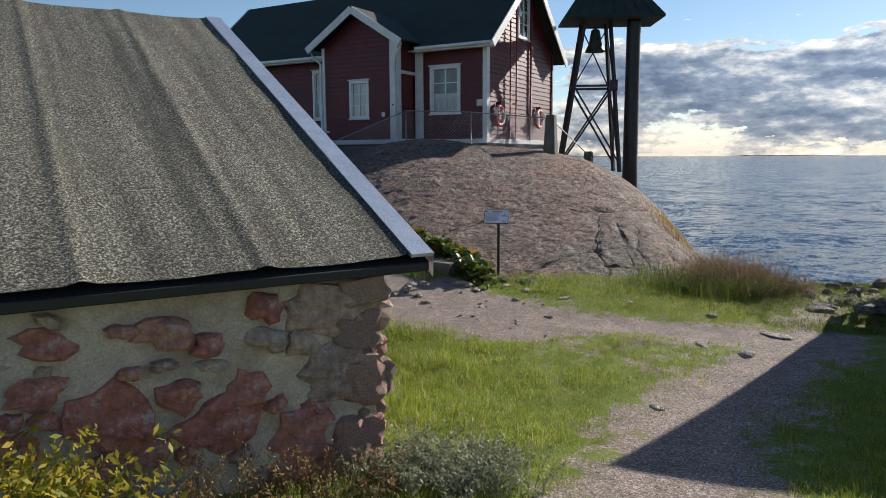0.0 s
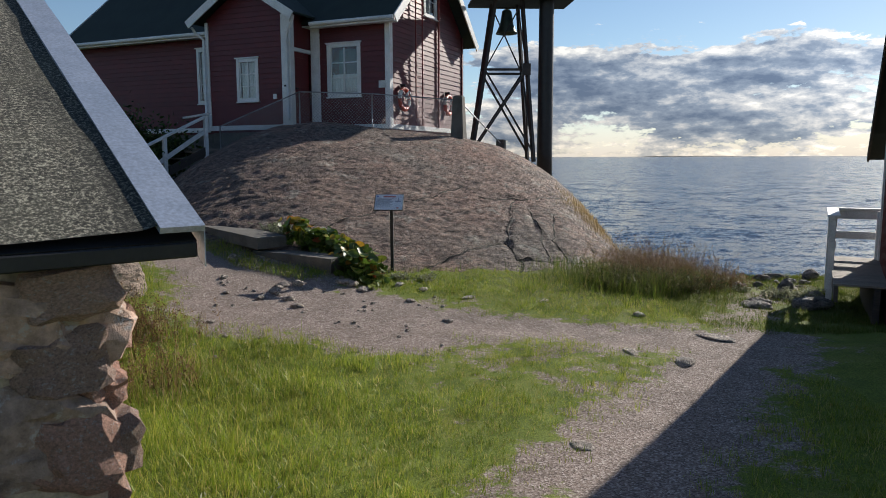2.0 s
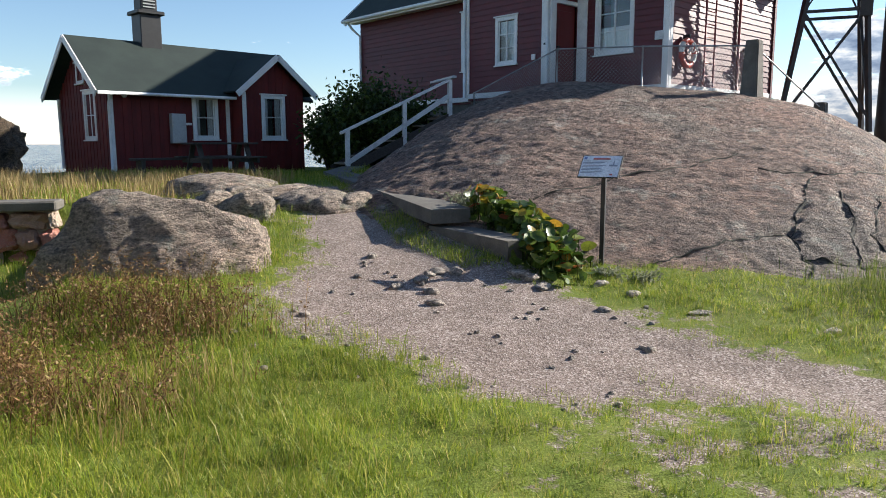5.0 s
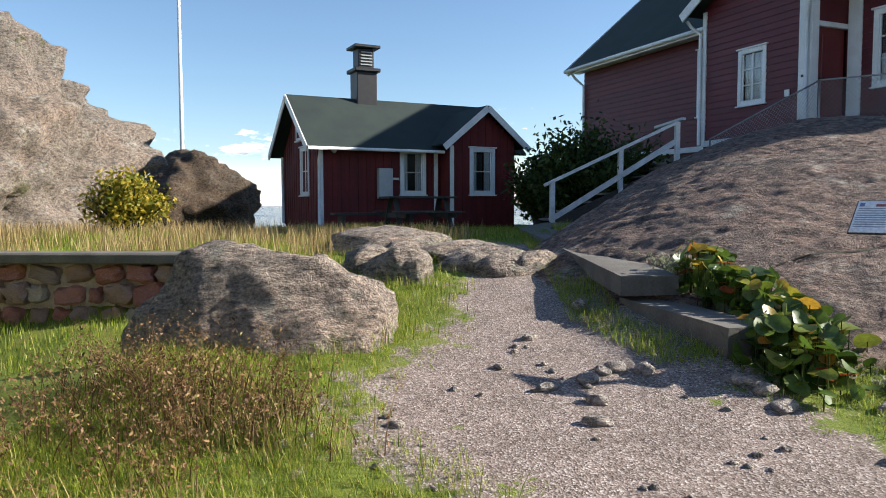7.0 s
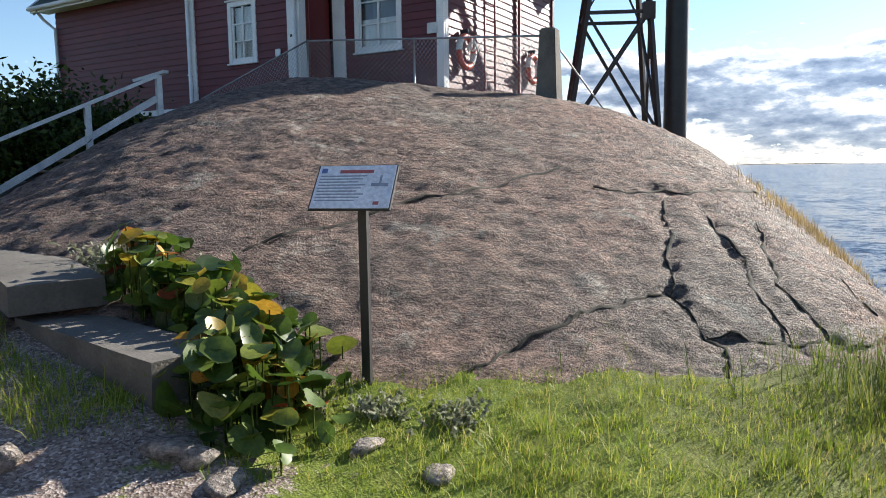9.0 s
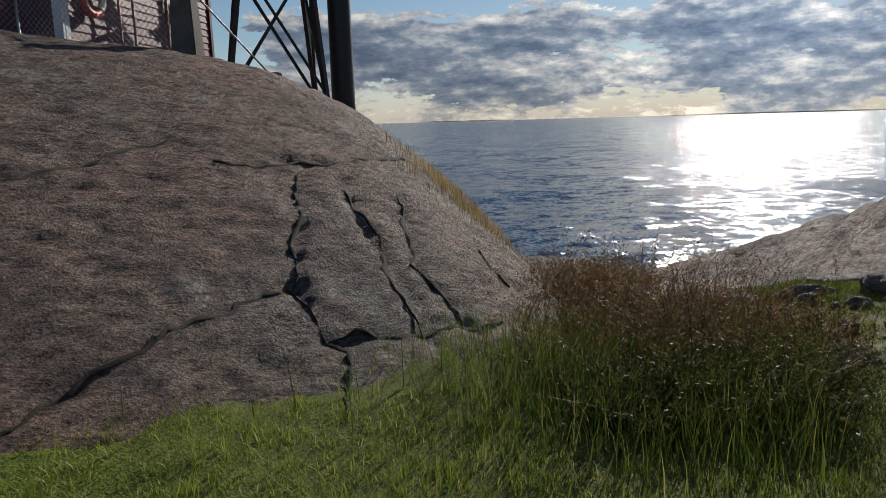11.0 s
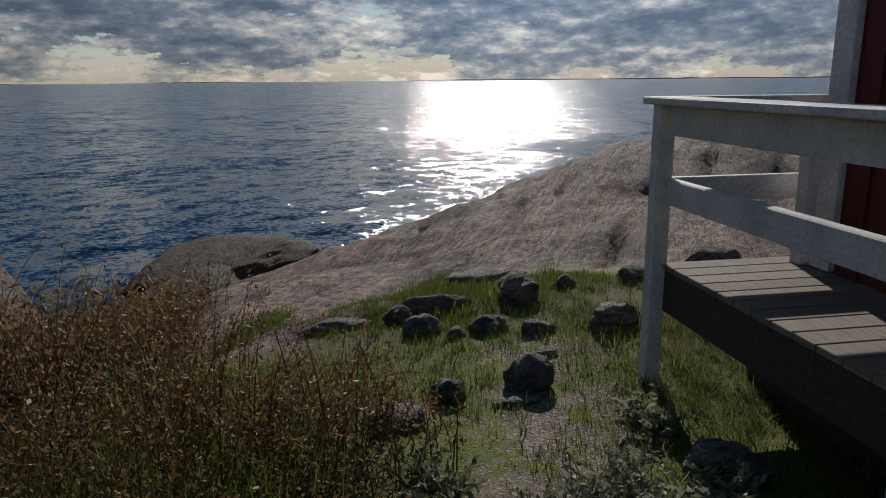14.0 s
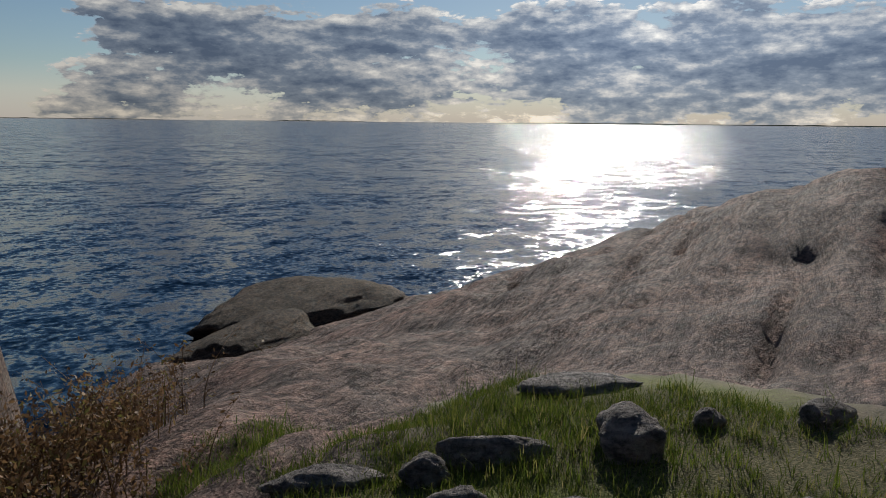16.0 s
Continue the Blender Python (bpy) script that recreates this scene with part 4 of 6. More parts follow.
# Roofs
OV = 0.42
bm = bmesh.new()
ez = EAVE - OV * SLOPE + 0.06
slab_between(bm, (L0 - 0.4, -OV, ez), (R0 + 0.42, -OV, ez), (R0 + 0.42, DEP / 2, RIDGE + 0.08), (L0 - 0.4, DEP / 2, RIDGE + 0.08), 0.07)
slab_between(bm, (R0 + 0.42, DEP + OV, ez), (L0 - 0.4, DEP + OV, ez), (L0 - 0.4, DEP / 2, RIDGE + 0.08), (R0 + 0.42, DEP / 2, RIDGE + 0.08), 0.07)
part("roof", bm, M_FELT, house, "steep roof of dark green felt")
for x in (R0 + 0.43, L0 - 0.43):
    for y in (-OV, DEP + OV):
        bm = beam(bmesh.new(), (x, y, ez - 0.03), (x, DEP / 2, RIDGE + 0.03), 0.035, 0.24)
        part("bargeboard", bm, M_WHITE, house)
part("fascia", boxed(PR + 0.3, R0 + 0.4, -OV - 0.035, -OV - 0.005, ez - 0.1, ez + 0.05), M_WHITE, house)
part("fascia", boxed(L0 - 0.4, PL - 0.3, -OV - 0.035, -OV - 0.005, ez - 0.1, ez + 0.05), M_WHITE, house)
part("soffit", boxed(L0 - 0.3, R0 + 0.3, -OV, -0.01, ez - 0.06, ez - 0.03, 0), M_WHITE, house)
bm = bmesh.new()
pz = EAVE + 0.98
hw = (PR - PL) / 2 + 0.36
for s in (-1, 1):
    q = [(PA, PY - 0.4, pz), (PA, 1.1, pz), (PA + s * hw, 1.1 if s > 0 else 1.1, pz - hw * PSL), (PA + s * hw, PY - 0.4, pz - hw * PSL)]
    slab_between(bm, *(q if s < 0 else q[::-1]), 0.06)
part("porch_roof", bm, M_FELT, house, "small gabled porch roof of green felt")
for s in (-1, 1):
    part("bargeboard", beam(bmesh.new(), (PA, PY - 0.42, pz - 0.06), (PA + s * hw, PY - 0.42, pz - 0.06 - hw * PSL), 0.035, 0.22), M_WHITE, house)
# Gutters and downpipes
for x0, x1, y, z in ((PR + 0.32, R0 + 0.4, -OV - 0.09, ez), (L0 - 0.4, PL - 0.35, -OV - 0.09, ez)):
    part("gutter", rod(bmesh.new(), [(x0, y, z), (x1, y, z)], 0.055, 10), M_WHITE, house)
part("downpipe", rod(bmesh.new(), [(PR + 0.25, PY - 0.2, 2.95), (PR + 0.22, PY - 0.2, 2.8), (PR + 0.0, PY - 0.12, 2.6), (PR - 0.05, PY - 0.11, 2.3), (PR - 0.05, PY - 0.11, 0.1)], 0.04, 10), M_WHITE, house)
part("downpipe", rod(bmesh.new(), [(PL - 0.3, PY - 0.3, 2.85), (PL - 0.25, PY - 0.2, 2.7), (PL - 0.04, PY - 0.11, 2.5), (PL - 0.04, PY - 0.11, -0.1)], 0.04, 10), M_WHITE, house)
part("downpipe", rod(bmesh.new(), [(L0 - 0.1, -OV - 0.1, ez), (L0 - 0.1, -0.3, ez - 0.25), (L0 + 0.06, -0.08, ez - 0.5), (L0 + 0.06, -0.08, -1.6)], 0.04, 10), M_WHITE, house)
part("downpipe", rod(bmesh.new(), [(R0 + 0.07, 3.27, 4.3), (R0 + 0.07, 3.27, 0.0)], 0.035, 8), M_LADDER, house, "dark red pipe")
ladder = part("wall_ladder", rod(rod(bmesh.new(), [(R0 + 0.2, 1.32, 0.0), (R0 + 0.2, 1.32, 4.6)], 0.022, 8), [(R0 + 0.2, 1.78, 0.0), (R0 + 0.2, 1.78, 4.6)], 0.022, 8), M_LADDER, house, "faded red ladder on the gable")
for k in range(15):
    part("rung", rod(bmesh.new(), [(R0 + 0.2, 1.32, 0.25 + 0.3 * k), (R0 + 0.2, 1.78, 0.25 + 0.3 * k)], 0.014, 6), M_LADDER, ladder)
part("wall_socket", boxed(-3.3, -3.18, PY - 0.07, PY - 0.03, 0.72, 0.86), M_WHITE, house)
part("number_plate", boxed(-0.42, -0.18, -0.075, -0.06, 1.0, 1.2), M_WHITE_OLD, house, "small white notice plate")
part("door_plate", boxed(PR - 0.2, PR - 0.06, PY - 0.075, PY - 0.061, 1.05, 1.1), M_BLACK, house)


def lifebuoy(x, y, z):
    ob = empty("lifebuoy", house.matrix_basis @ pose(x, y, z, 0, 90, 0))
    for k in range(8):
        bm = bmesh.new()
        pts = [(0.29 * math.cos(a), 0.29 * math.sin(a), 0) for a in np.linspace(k * math.tau / 8, (k + 1) * math.tau / 8, 6)]
        rod(bm, pts, 0.062, 10)
        part("ring_band", bm, M_ROPE if k % 4 == 1 else M_BUOY, ob)
    rope = [(0.1 * math.cos(a * 1.3) - 0.1, 0.12 * math.sin(a), 0.05 + 0.01 * a) for a in np.linspace(0, 18, 60)]
    part("rope", rod(bmesh.new(), rope, 0.016, 6), M_ROPE, ob, "coiled white rope")
    part("bracket", boxed(-0.42, -0.3, -0.03, 0.03, -0.12, 0.05), M_BLACK, ob)
    return tagged(ob, "orange-red lifebuoy with coiled white rope on the gable wall", "lifebuoy", "lifebuoys on the gable")


lifebuoy(R0 + 0.16, 0.62, 0.72)
lifebuoy(R0 + 0.16, 3.85, 0.75)

# ---- posts, fence and bell tower on the rock ----


def hl(x, y, z=0.0):
    return house.matrix_basis @ Vector((x, y, z))


def stone_post(x, y, h):
    z = dome_at(x, y) - 0.1
    bm = bmesh.new()
    bmesh.ops.create_cone(bm, cap_ends=True, segments=4, radius1=0.24, radius2=0.17, depth=h + 0.1)
    bmesh.ops.bevel(bm, geom=bm.edges[:], offset=0.02, segments=2, affect="EDGES")
    ob = part("stone_post", bm, M_CONC, None)
    ob.matrix_basis = pose(x, y, z + h / 2 + 0.05, 0, 0, 20)
    return tagged(ob, "tapered grey concrete fence post standing on the rock", "post", "posts on the rock")


stone_post(2.62, 20.5, 1.05)
stone_post(4.36, 24.73, 0.85)
fence = empty("fence", pose(0, 0, 0))
fp = [hl(-4.75, -1.65), hl(-2.1, -1.5), hl(-0.15, -0.95)]
fz = [dome_at(p.x, p.y) for p in fp]
tops = []
for p, z in zip(fp, fz):
    part("fence_post", rod(bmesh.new(), [(p.x, p.y, z - 0.1), (p.x, p.y, z + 1.0)], 0.02, 8), M_WIRE, fence)
    tops.append(Vector((p.x, p.y, z + 0.98)))
tops.append(Vector((2.62, 20.5, dome_at(2.62, 20.5) + 0.95)))
q2 = Vector((4.36, 24.73, dome_at(4.36, 24.73) + 0.72))
run = tops + [q2, Vector((5.6, 25.3, dome_at(5.6, 25.3) + 0.7))]
for a, b in zip(run, run[1:]):
    part("top_rail", rod(bmesh.new(), [a, b], 0.016, 6), M_WIRE, fence)


def chain_link(a, b, h):
    """Diagonal wire mesh between two posts."""
    bm = bmesh.new()
    n = int((b - a).length / 0.09)
    down = Vector((0, 0, -h))
    d = (b - a) / n
    rows_ = int(h / 0.09)
    for i in range(-rows_, n):
        for sgn in (1, -1):
            k0, k1 = (i, i + rows_) if sgn > 0 else (i + rows_, i)
            t0, t1 = 0.0, 1.0
            if k0 < 0:
                t0 = -k0 / (k1 - k0)
            if k0 > n:
                t0 = (k0 - n) / (k0 - k1)
            if k1 > n:
                t1 = (n - k0) / (k1 - k0)
            if k1 < 0:
                t1 = k0 / (k0 - k1)
            if t1 - t0 < 0.02:
                continue
            pa, pb = a + d * (k0 + (k1 - k0) * t0) + down * t0, a + d * (k0 + (k1 - k0) * t1) + down * t1
            beam(bm, pa, pb, 0.004)
    return bm


for a, b in zip(run[:4], run[1:4]):
    part("wire_mesh", chain_link(a, b, 0.9), M_WIRE, fence)
tagged(fence, "thin grey wire mesh fence along the top of the rock", "fence")

tower = tagged(empty("bell_tower", pose(4.72, 26.0, 0)), "dark steel bell tower with a hipped sheet roof", "bell tower")
tz = 1.9
feet = [(-1.25, -0.75), (0.75, -0.9), (0.9, 0.9), (-1.1, 1.0)]
heads = [(-0.42, -0.4), (0.42, -0.4), (0.42, 0.4), (-0.42, 0.4)]
for (ax, ay), (bx, by) in zip(feet, heads):
    part("leg", beam(bmesh.new(), (ax, ay, tz), (bx, by, 7.0), 0.1), M_TOWER, tower)
for i in range(4):
    j = (i + 1) % 4

    def along(k, z):
        t = (z - tz) / (7.0 - tz)
        return (feet[k][0] + (heads[k][0] - feet[k][0]) * t, feet[k][1] + (heads[k][1] - feet[k][1]) * t, z)
    part("strut", beam(bmesh.new(), along(i, 4.8), along(j, 4.8), 0.07), M_TOWER, tower)
    part("brace", beam(bmesh.new(), along(i, 4.8), along(j, tz + 0.3), 0.06), M_TOWER, tower)
    part("brace", beam(bmesh.new(), along(j, 4.8), along(i, tz + 0.3), 0.06), M_TOWER, tower)
    part("brace", beam(bmesh.new(), along(i, 4.8), along(j, 6.9), 0.035), M_TOWER, tower)
part("gusset", boxed(0.4, 0.66, -0.72, -0.55, 4.62, 4.98), M_TOWER, tower)
part("pole", lathe([(0.27, 0.9), (0.25, 2.2), (0.235, 6.9), (0.23, 7.0)], 20), M_BLACK, tower, "thick black tarred pole").matrix_basis = pose(1.23, -0.3, 0)
bm = bmesh.new()
base = [(-1.15, -1.0), (2.1, -1.0), (2.1, 1.0), (-1.15, 1.0)]
lo = [bm.verts.new((x, y, 6.98)) for x, y in base]
mi = [bm.verts.new((x, y, 7.06)) for x, y in base]
hi = [bm.verts.new((0.475 + (x - 0.475) * 0.68, y * 0.35, 7.85)) for x, y in base]
bm.faces.new(lo[::-1])
bm.faces.new(hi)
for r0, r1 in ((lo, mi), (mi, hi)):
    for i in range(4):
        bm.faces.new((r0[i], r0[(i + 1) % 4], r1[(i + 1) % 4], r1[i]))
troof = part("roof", bm, M_FELT, tower, "hipped roof of dark sheet metal")
for k in range(1, 8):
    x = -1.15 + 3.25 * k / 8
    part("seam", beam(bmesh.new(), (x, -1.0, 7.08), (0.475 + (x - 0.475) * 0.68, -0.36, 7.87), 0.02, 0.035), M_FELT, troof)
bell = tagged(part("bell", lathe([(0.0, 6.72), (0.1, 6.72), (0.15, 6.66), (0.18, 6.5), (0.22, 6.25), (0.33, 6.02), (0.35, 5.97), (0.3, 5.98), (0.0, 6.2)][::-1], 24), M_BRONZE, None), "green-brown bronze bell hung under the tower roof", "bell")
bell.matrix_basis = pose(4.72, 26.0, 0.02)
part("bell_bar", rod(bmesh.new(), [(-0.45, 0, 6.8), (0.45, 0, 6.8)], 0.035, 8), M_TOWER, tower)
part("bell_hanger", boxed(-0.04, 0.04, -0.03, 0.03, 6.74, 6.8), M_TOWER, tower)
part("striker_rope", rod(bmesh.new(), [(0.5, -0.3, 6.95), (0.55, -0.3, 6.3), (0.57, -0.3, 6.1)], 0.02, 6), M_TOWER, tower)

# ---- information sign ----
sz = 0.42
sign = tagged(empty("information_sign", pose(0.887, 13.05, sz, 0, 0, -9)), "white information board on a thin black post by the rock", "sign")
part("post", box(bmesh.new(), -0.022, 0.022, -0.022, 0.022, -0.15, 0.97), M_BLACK, sign)
sb = part("board", boxed(-0.215, 0.215, -0.15, 0.15, -0.012, 0.0, 0.004), M_BLACK, sign, "black back plate")
sb.matrix_basis = pose(-0.03, -0.05, 1.0, 48, 0, 0)
part("face", boxed(-0.205, 0.205, -0.14, 0.14, 0.0, 0.004, 0), M_SIGN, sb, "white printed face")
part("heading", boxed(-0.09, 0.09, 0.088, 0.108, 0.004, 0.006, 0), M_INKRED, sb, "line of red heading print")
for k in range(9):
    part("text_line", boxed(-0.19, 0.06 - 0.02 * (k % 3), 0.066 - 0.02 * k, 0.072 - 0.02 * k, 0.004, 0.006, 0), M_INK, sb)
part("emblem", boxed(-0.19, -0.16, 0.09, 0.12, 0.004, 0.006, 0), M_INKBLUE, sb)
part("drawing", boxed(0.09, 0.18, 0.0, 0.02, 0.004, 0.006, 0), M_INK, sb)
part("drawing", boxed(0.13, 0.142, 0.02, 0.07, 0.004, 0.006, 0), M_INK, sb)
part("emblem", boxed(0.12, 0.15, -0.12, -0.1, 0.004, 0.006, 0), M_INKRED, sb)
part("clamp", boxed(-0.05, 0.05, -0.045, 0.03, 0.93, 0.97), M_BLACK, sign)

# ---- concrete steps and walkway ----


def concrete_slab(name, pts, zs_, w, t, label):
    bm = bmesh.new()
    pr = None
    pts2 = []
    for (a, za), (b, zb) in zip(list(zip(pts, zs_)), list(zip(pts, zs_))[1:]):
        n = max(2, int((Vector(b) - Vector(a)).length / 0.25))
        for k in range(n):
            pts2.append((a[0] + (b[0] - a[0]) * k / n, a[1] + (b[1] - a[1]) * k / n, za + (zb - za) * k / n))
    pts2.append((*pts[-1], zs_[-1]))
    for i, p in enumerate(pts2):
        d = Vector(pts2[min(i + 1, len(pts2) - 1)][:2]) - Vector(pts2[max(i - 1, 0)][:2])
        d.normalize()
        nrm = Vector((-d.y, d.x))
        j = [0.015 * fbm(p[0] * 5, p[1] * 5, k) for k in range(4)]
        q = [bm.verts.new((p[0] + nrm.x * s * (w / 2 + j[i2]), p[1] + nrm.y * s * (w / 2 + j[i2]), p[2] + dz + 0.4 * j[i2])) for i2, (s, dz) in enumerate(((-1, -t), (-1, 0), (1, 0), (1, -t)))]
        if pr:
            for k in range(4):
                bm.faces.new((pr[k], pr[(k + 1) % 4], q[(k + 1) % 4], q[k]))
        else:
            bm.faces.new(q)
        pr = q
    bm.faces.new(pr[::-1])
    bmesh.ops.recalc_face_normals(bm, faces=bm.faces)
    ob = part(name, bm, M_CONC, None)
    return tagged(ob, label, "step")


concrete_slab("concrete_step", [(0.14, 12.54), (-1.08, 13.48)], [0.68, 0.69], 0.36, 0.22, "low worn concrete step beside the broad-leaved plants")
concrete_slab("concrete_walkway", [(-0.9, 13.3), (-2.2, 14.72), (-3.6, 16.4), (-4.9, 17.9), (-5.3, 19.4)], [0.9, 0.99, 1.05, 1.11, 1.16], 0.5, 0.17, "worn concrete walkway along the foot of the rock")

# ---- timber stair with white rails ----
stair = tagged(empty("timber_stair", pose(0, 0, 0)), "timber stair with white-painted rails up to the house", "stair")
A, B = Vector((-5.5, 19.42, 1.12)), Vector((-3.76, 21.3, 2.3))
side = Vector((-(B - A).y, (B - A).x, 0)).normalized() * 0.95
for off in (Vector(), side):
    a, b = A + off, B + off
    up = Vector((0, 0, 0.8))
    part("stringer", beam(bmesh.new(), a - Vector((0, 0, 0.06)), b - Vector((0, 0, 0.06)), 0.05, 0.2), M_DARKWOOD, stair)
    if off.length:
        continue
    part("handrail", beam(bmesh.new(), a + up + (a - b) * 0.04, b + up, 0.13, 0.05), M_WHITE_OLD, stair)
    part("rail", beam(bmesh.new(), a + up * 0.1, b + up * 0.55 - (b - a) * 0.02, 0.05, 0.1), M_WHITE_OLD, stair)
    for t in (0.02, 0.55, 1.0):
        p = a.lerp(b, t)
        part("rail_post", boxed(-0.045, 0.045, -0.045, 0.045, -0.25, 0.8), M_WHITE_OLD, stair).matrix_basis = pose(p.x, p.y, p.z, 0, 0, 47)
for k in range(7):
    p = A.lerp(B, (k + 0.5) / 7) + side * 0.5
    part("tread", boxed(-0.14, 0.14, -0.46, 0.46, -0.02, 0.02), M_WOOD, stair).matrix_basis = pose(p.x, p.y, p.z, 0, 0, 47)
land_c = B + side * 0.5 + (B - A).normalized() * 0.7
part("landing", boxed(-0.7, 0.8, -0.5, 0.5, -0.06, 0.0), M_WOOD, stair).matrix_basis = pose(land_c.x, land_c.y, 2.3, 0, 0, 47)
for q in (-0.45, 0.45):
    part("landing_post", boxed(-0.05, 0.05, -0.05, 0.05, -1.2, -0.06), M_DARKWOOD, stair).matrix_basis = pose(land_c.x + q * 0.6, land_c.y + q * 0.6, 2.3)
part("handrail", beam(bmesh.new(), B + side + Vector((0, 0, 0.8)), B + Vector((0, 0, 0.8)) + (B - A).normalized() * 0.2 + side * 0.1, 0.1, 0.05), M_WHITE_OLD, stair)

# ---- the small red cottage ----
cot = tagged(empty("cottage", pose(-10.63, 20.79, 1.0, 0, 0, 65.75)), "small red board cottage with white trim and green felt roof", "cottage")
CL, CR, CD, CE, CRZ = -2.1, 3.25, 3.2, 1.98, 3.2
WX0, WX1, WY = 1.12, 3.0, -0.6
cs = (CRZ - CE) / (CD / 2)
ch = [(0.02, 0.68, 0.78, 1.86)]
cw = part("wall", wall_core(bmesh.new(), CL, CR, 0.0, 0.12, -0.25, CE, ch), M_RED2, cot)
siding(cw, CL, WX0, -0.02, CE, [(-0.02, 0.72, 0.74, 1.9)], 0.11, M_RED2, vertical=True)


def cot_top(y):
    return CE + cs * min(y, CD - y) - 0.05


gw_m = pose(CL, CD, 0, 0, 0, -90)
bm = bmesh.new()
box(bm, 0, CD - 0.12, 0, 0.12, -0.25, CE)
prism(bm, [(0.05, CE), (CD - 0.05, CE), (CD / 2, CRZ - 0.06)], 0.0, 0.12)
gw = part("wall", bm, M_RED2, cot)
gw.matrix_basis = gw_m
siding(gw, 0, CD, -0.02, CRZ, [(1.72, 2.5, 0.75, 1.95)], 0.11, M_RED2, vertical=True, top=cot_top)
bm = bmesh.new()
box(bm, CR - 0.12, CR, 0.12, CD, -0.25, CE)
box(bm, CL + 0.12, CR - 0.12, CD - 0.12, CD, -0.25, CE)
part("wall", bm, M_RED2, cot, "plain red rear walls")
WA = (WX0 + WX1) / 2


def wing_top(x):
    return CE + 0.92 - abs(x - WA) * 0.82


wh = [(1.68, 2.36, 0.78, 1.92)]
bm = wall_core(bmesh.new(), WX0, WX1, WY, WY + 0.12, -0.25, CE, wh)
prism(bm, [(WX0, CE), (WX1, CE), (WX1, wing_top(WX1)), (WA, wing_top(WA)), (WX0, wing_top(WX0))], WY, WY + 0.12)
ww = part("wall", bm, M_RED2, cot)
siding(ww, WX0, WX1, -0.02, 3.0, [(1.66, 2.4, 0.74, 1.96)], 0.11, M_RED2, vertical=True, top=wing_top, m=pose(0, WY, 0))
part("wall", boxed(WX0, WX0 + 0.12, WY + 0.12, 0.0, -0.25, CE + 0.1, 0), M_RED2, cot)
part("wall", boxed(WX1 - 0.12, WX1, WY + 0.12, 0.0, -0.25, CE + 0.1, 0), M_RED2, cot)
window(cot, 0.35, 0.76, 0.72, 1.12, 1, 2, 0.0, 0.1, "sides")
window(cot, 2.02, 0.76, 0.74, 1.18, 1, 2, WY, 0.1, "sides")
window(cot, 0, 0, 0.78, 1.2, 2, 2, 0, 0.09, "full", m=pose(CL, 1.09, 0.75, 0, 0, -90))
window(cot, 0, 0, 0.5, 0.5, 1, 1, 0, 0.07, "full", m=pose(CL, 1.6, 2.15, 0, 0, -90))
bm = bmesh.new()
oz = CE - 0.3 * cs + 0.06
slab_between(bm, (CL - 0.35, -0.3, oz), (CR + 0.3, -0.3, oz), (CR + 0.3, CD / 2, CRZ + 0.06), (CL - 0.35, CD / 2, CRZ + 0.06), 0.06)
slab_between(bm, (CR + 0.3, CD + 0.3, oz), (CL - 0.35, CD + 0.3, oz), (CL - 0.35, CD / 2, CRZ + 0.06), (CR + 0.3, CD / 2, CRZ + 0.06), 0.06)
part("roof", bm, M_FELT, cot, "dark green felt roof")
bm = bmesh.new()
wz = CE + 0.98
for s in (-1, 1):
    q = [(WA, WY - 0.25, wz), (WA, 1.2, wz), (WA + s * 1.22, 1.2, wz - 1.0), (WA + s * 1.22, WY - 0.25, wz - 1.0)]
    slab_between(bm, *(q if s < 0 else q[::-1]), 0.05)
part("wing_roof", bm, M_FELT, cot, "small gabled green felt roof")
for s in (-1, 1):
    part("bargeboard", beam(bmesh.new(), (WA, WY - 0.27, wz - 0.03), (WA + s * 1.24, WY - 0.27, wz - 1.05), 0.03, 0.15), M_WHITE, cot)
for y in (-0.3, CD + 0.3):
    part("bargeboard", beam(bmesh.new(), (CL - 0.37, y, oz), (CL - 0.37, CD / 2, CRZ + 0.04), 0.03, 0.16), M_WHITE, cot)
part("gutter", rod(bmesh.new(), [(CL - 0.35, -0.36, oz + 0.02), (WX0 - 0.05, -0.36, oz + 0.02)], 0.04, 8), M_WHITE, cot)
for x, y in ((CL + 0.05, -0.04), (WX0 + 0.02, WY - 0.04), (WX0 - 0.14, -0.05)):
    part("corner_board", boxed(x - 0.05, x + 0.05, y - 0.02, y + 0.03, -0.1, CE), M_WHITE, cot)
part("downpipe", rod(bmesh.new(), [(CL - 0.05, -0.36, oz), (CL - 0.02, -0.12, oz - 0.22), (CL - 0.02, -0.1, 0)], 0.04, 8), M_WHITE, cot)
part("downpipe", rod(bmesh.new(), [(CL - 0.08, CD - 0.1, oz), (CL - 0.08, CD - 0.1, 0)], 0.04, 8), M_WHITE, cot)
ch_ = part("chimney", box(box(box(bmesh.new(), -0.62, -0.06, 1.35, 1.9, 2.6, 4.1, 0.02), -0.7, 0.02, 1.27, 1.98, 4.0, 4.1, 0.02), -0.56, -0.12, 1.41, 1.84, 4.1, 4.62, 0.02), M_BLACK, cot, "black sheet-clad chimney")
part("chimney_cap", box(bmesh.new(), -0.7, 0.02, 1.28, 1.97, 4.62, 4.7, 0.015), M_BLACK, ch_)
for k in range(5):
    part("louvre", boxed(-0.5, -0.18, 1.385, 1.405, 4.18 + 0.08 * k, 4.21 + 0.08 * k, 0), M_GREYBOX, ch_)
part("sill_beam", boxed(CL, WX0, -0.06, -0.035, -0.15, -0.02), M_DARKWOOD, cot)
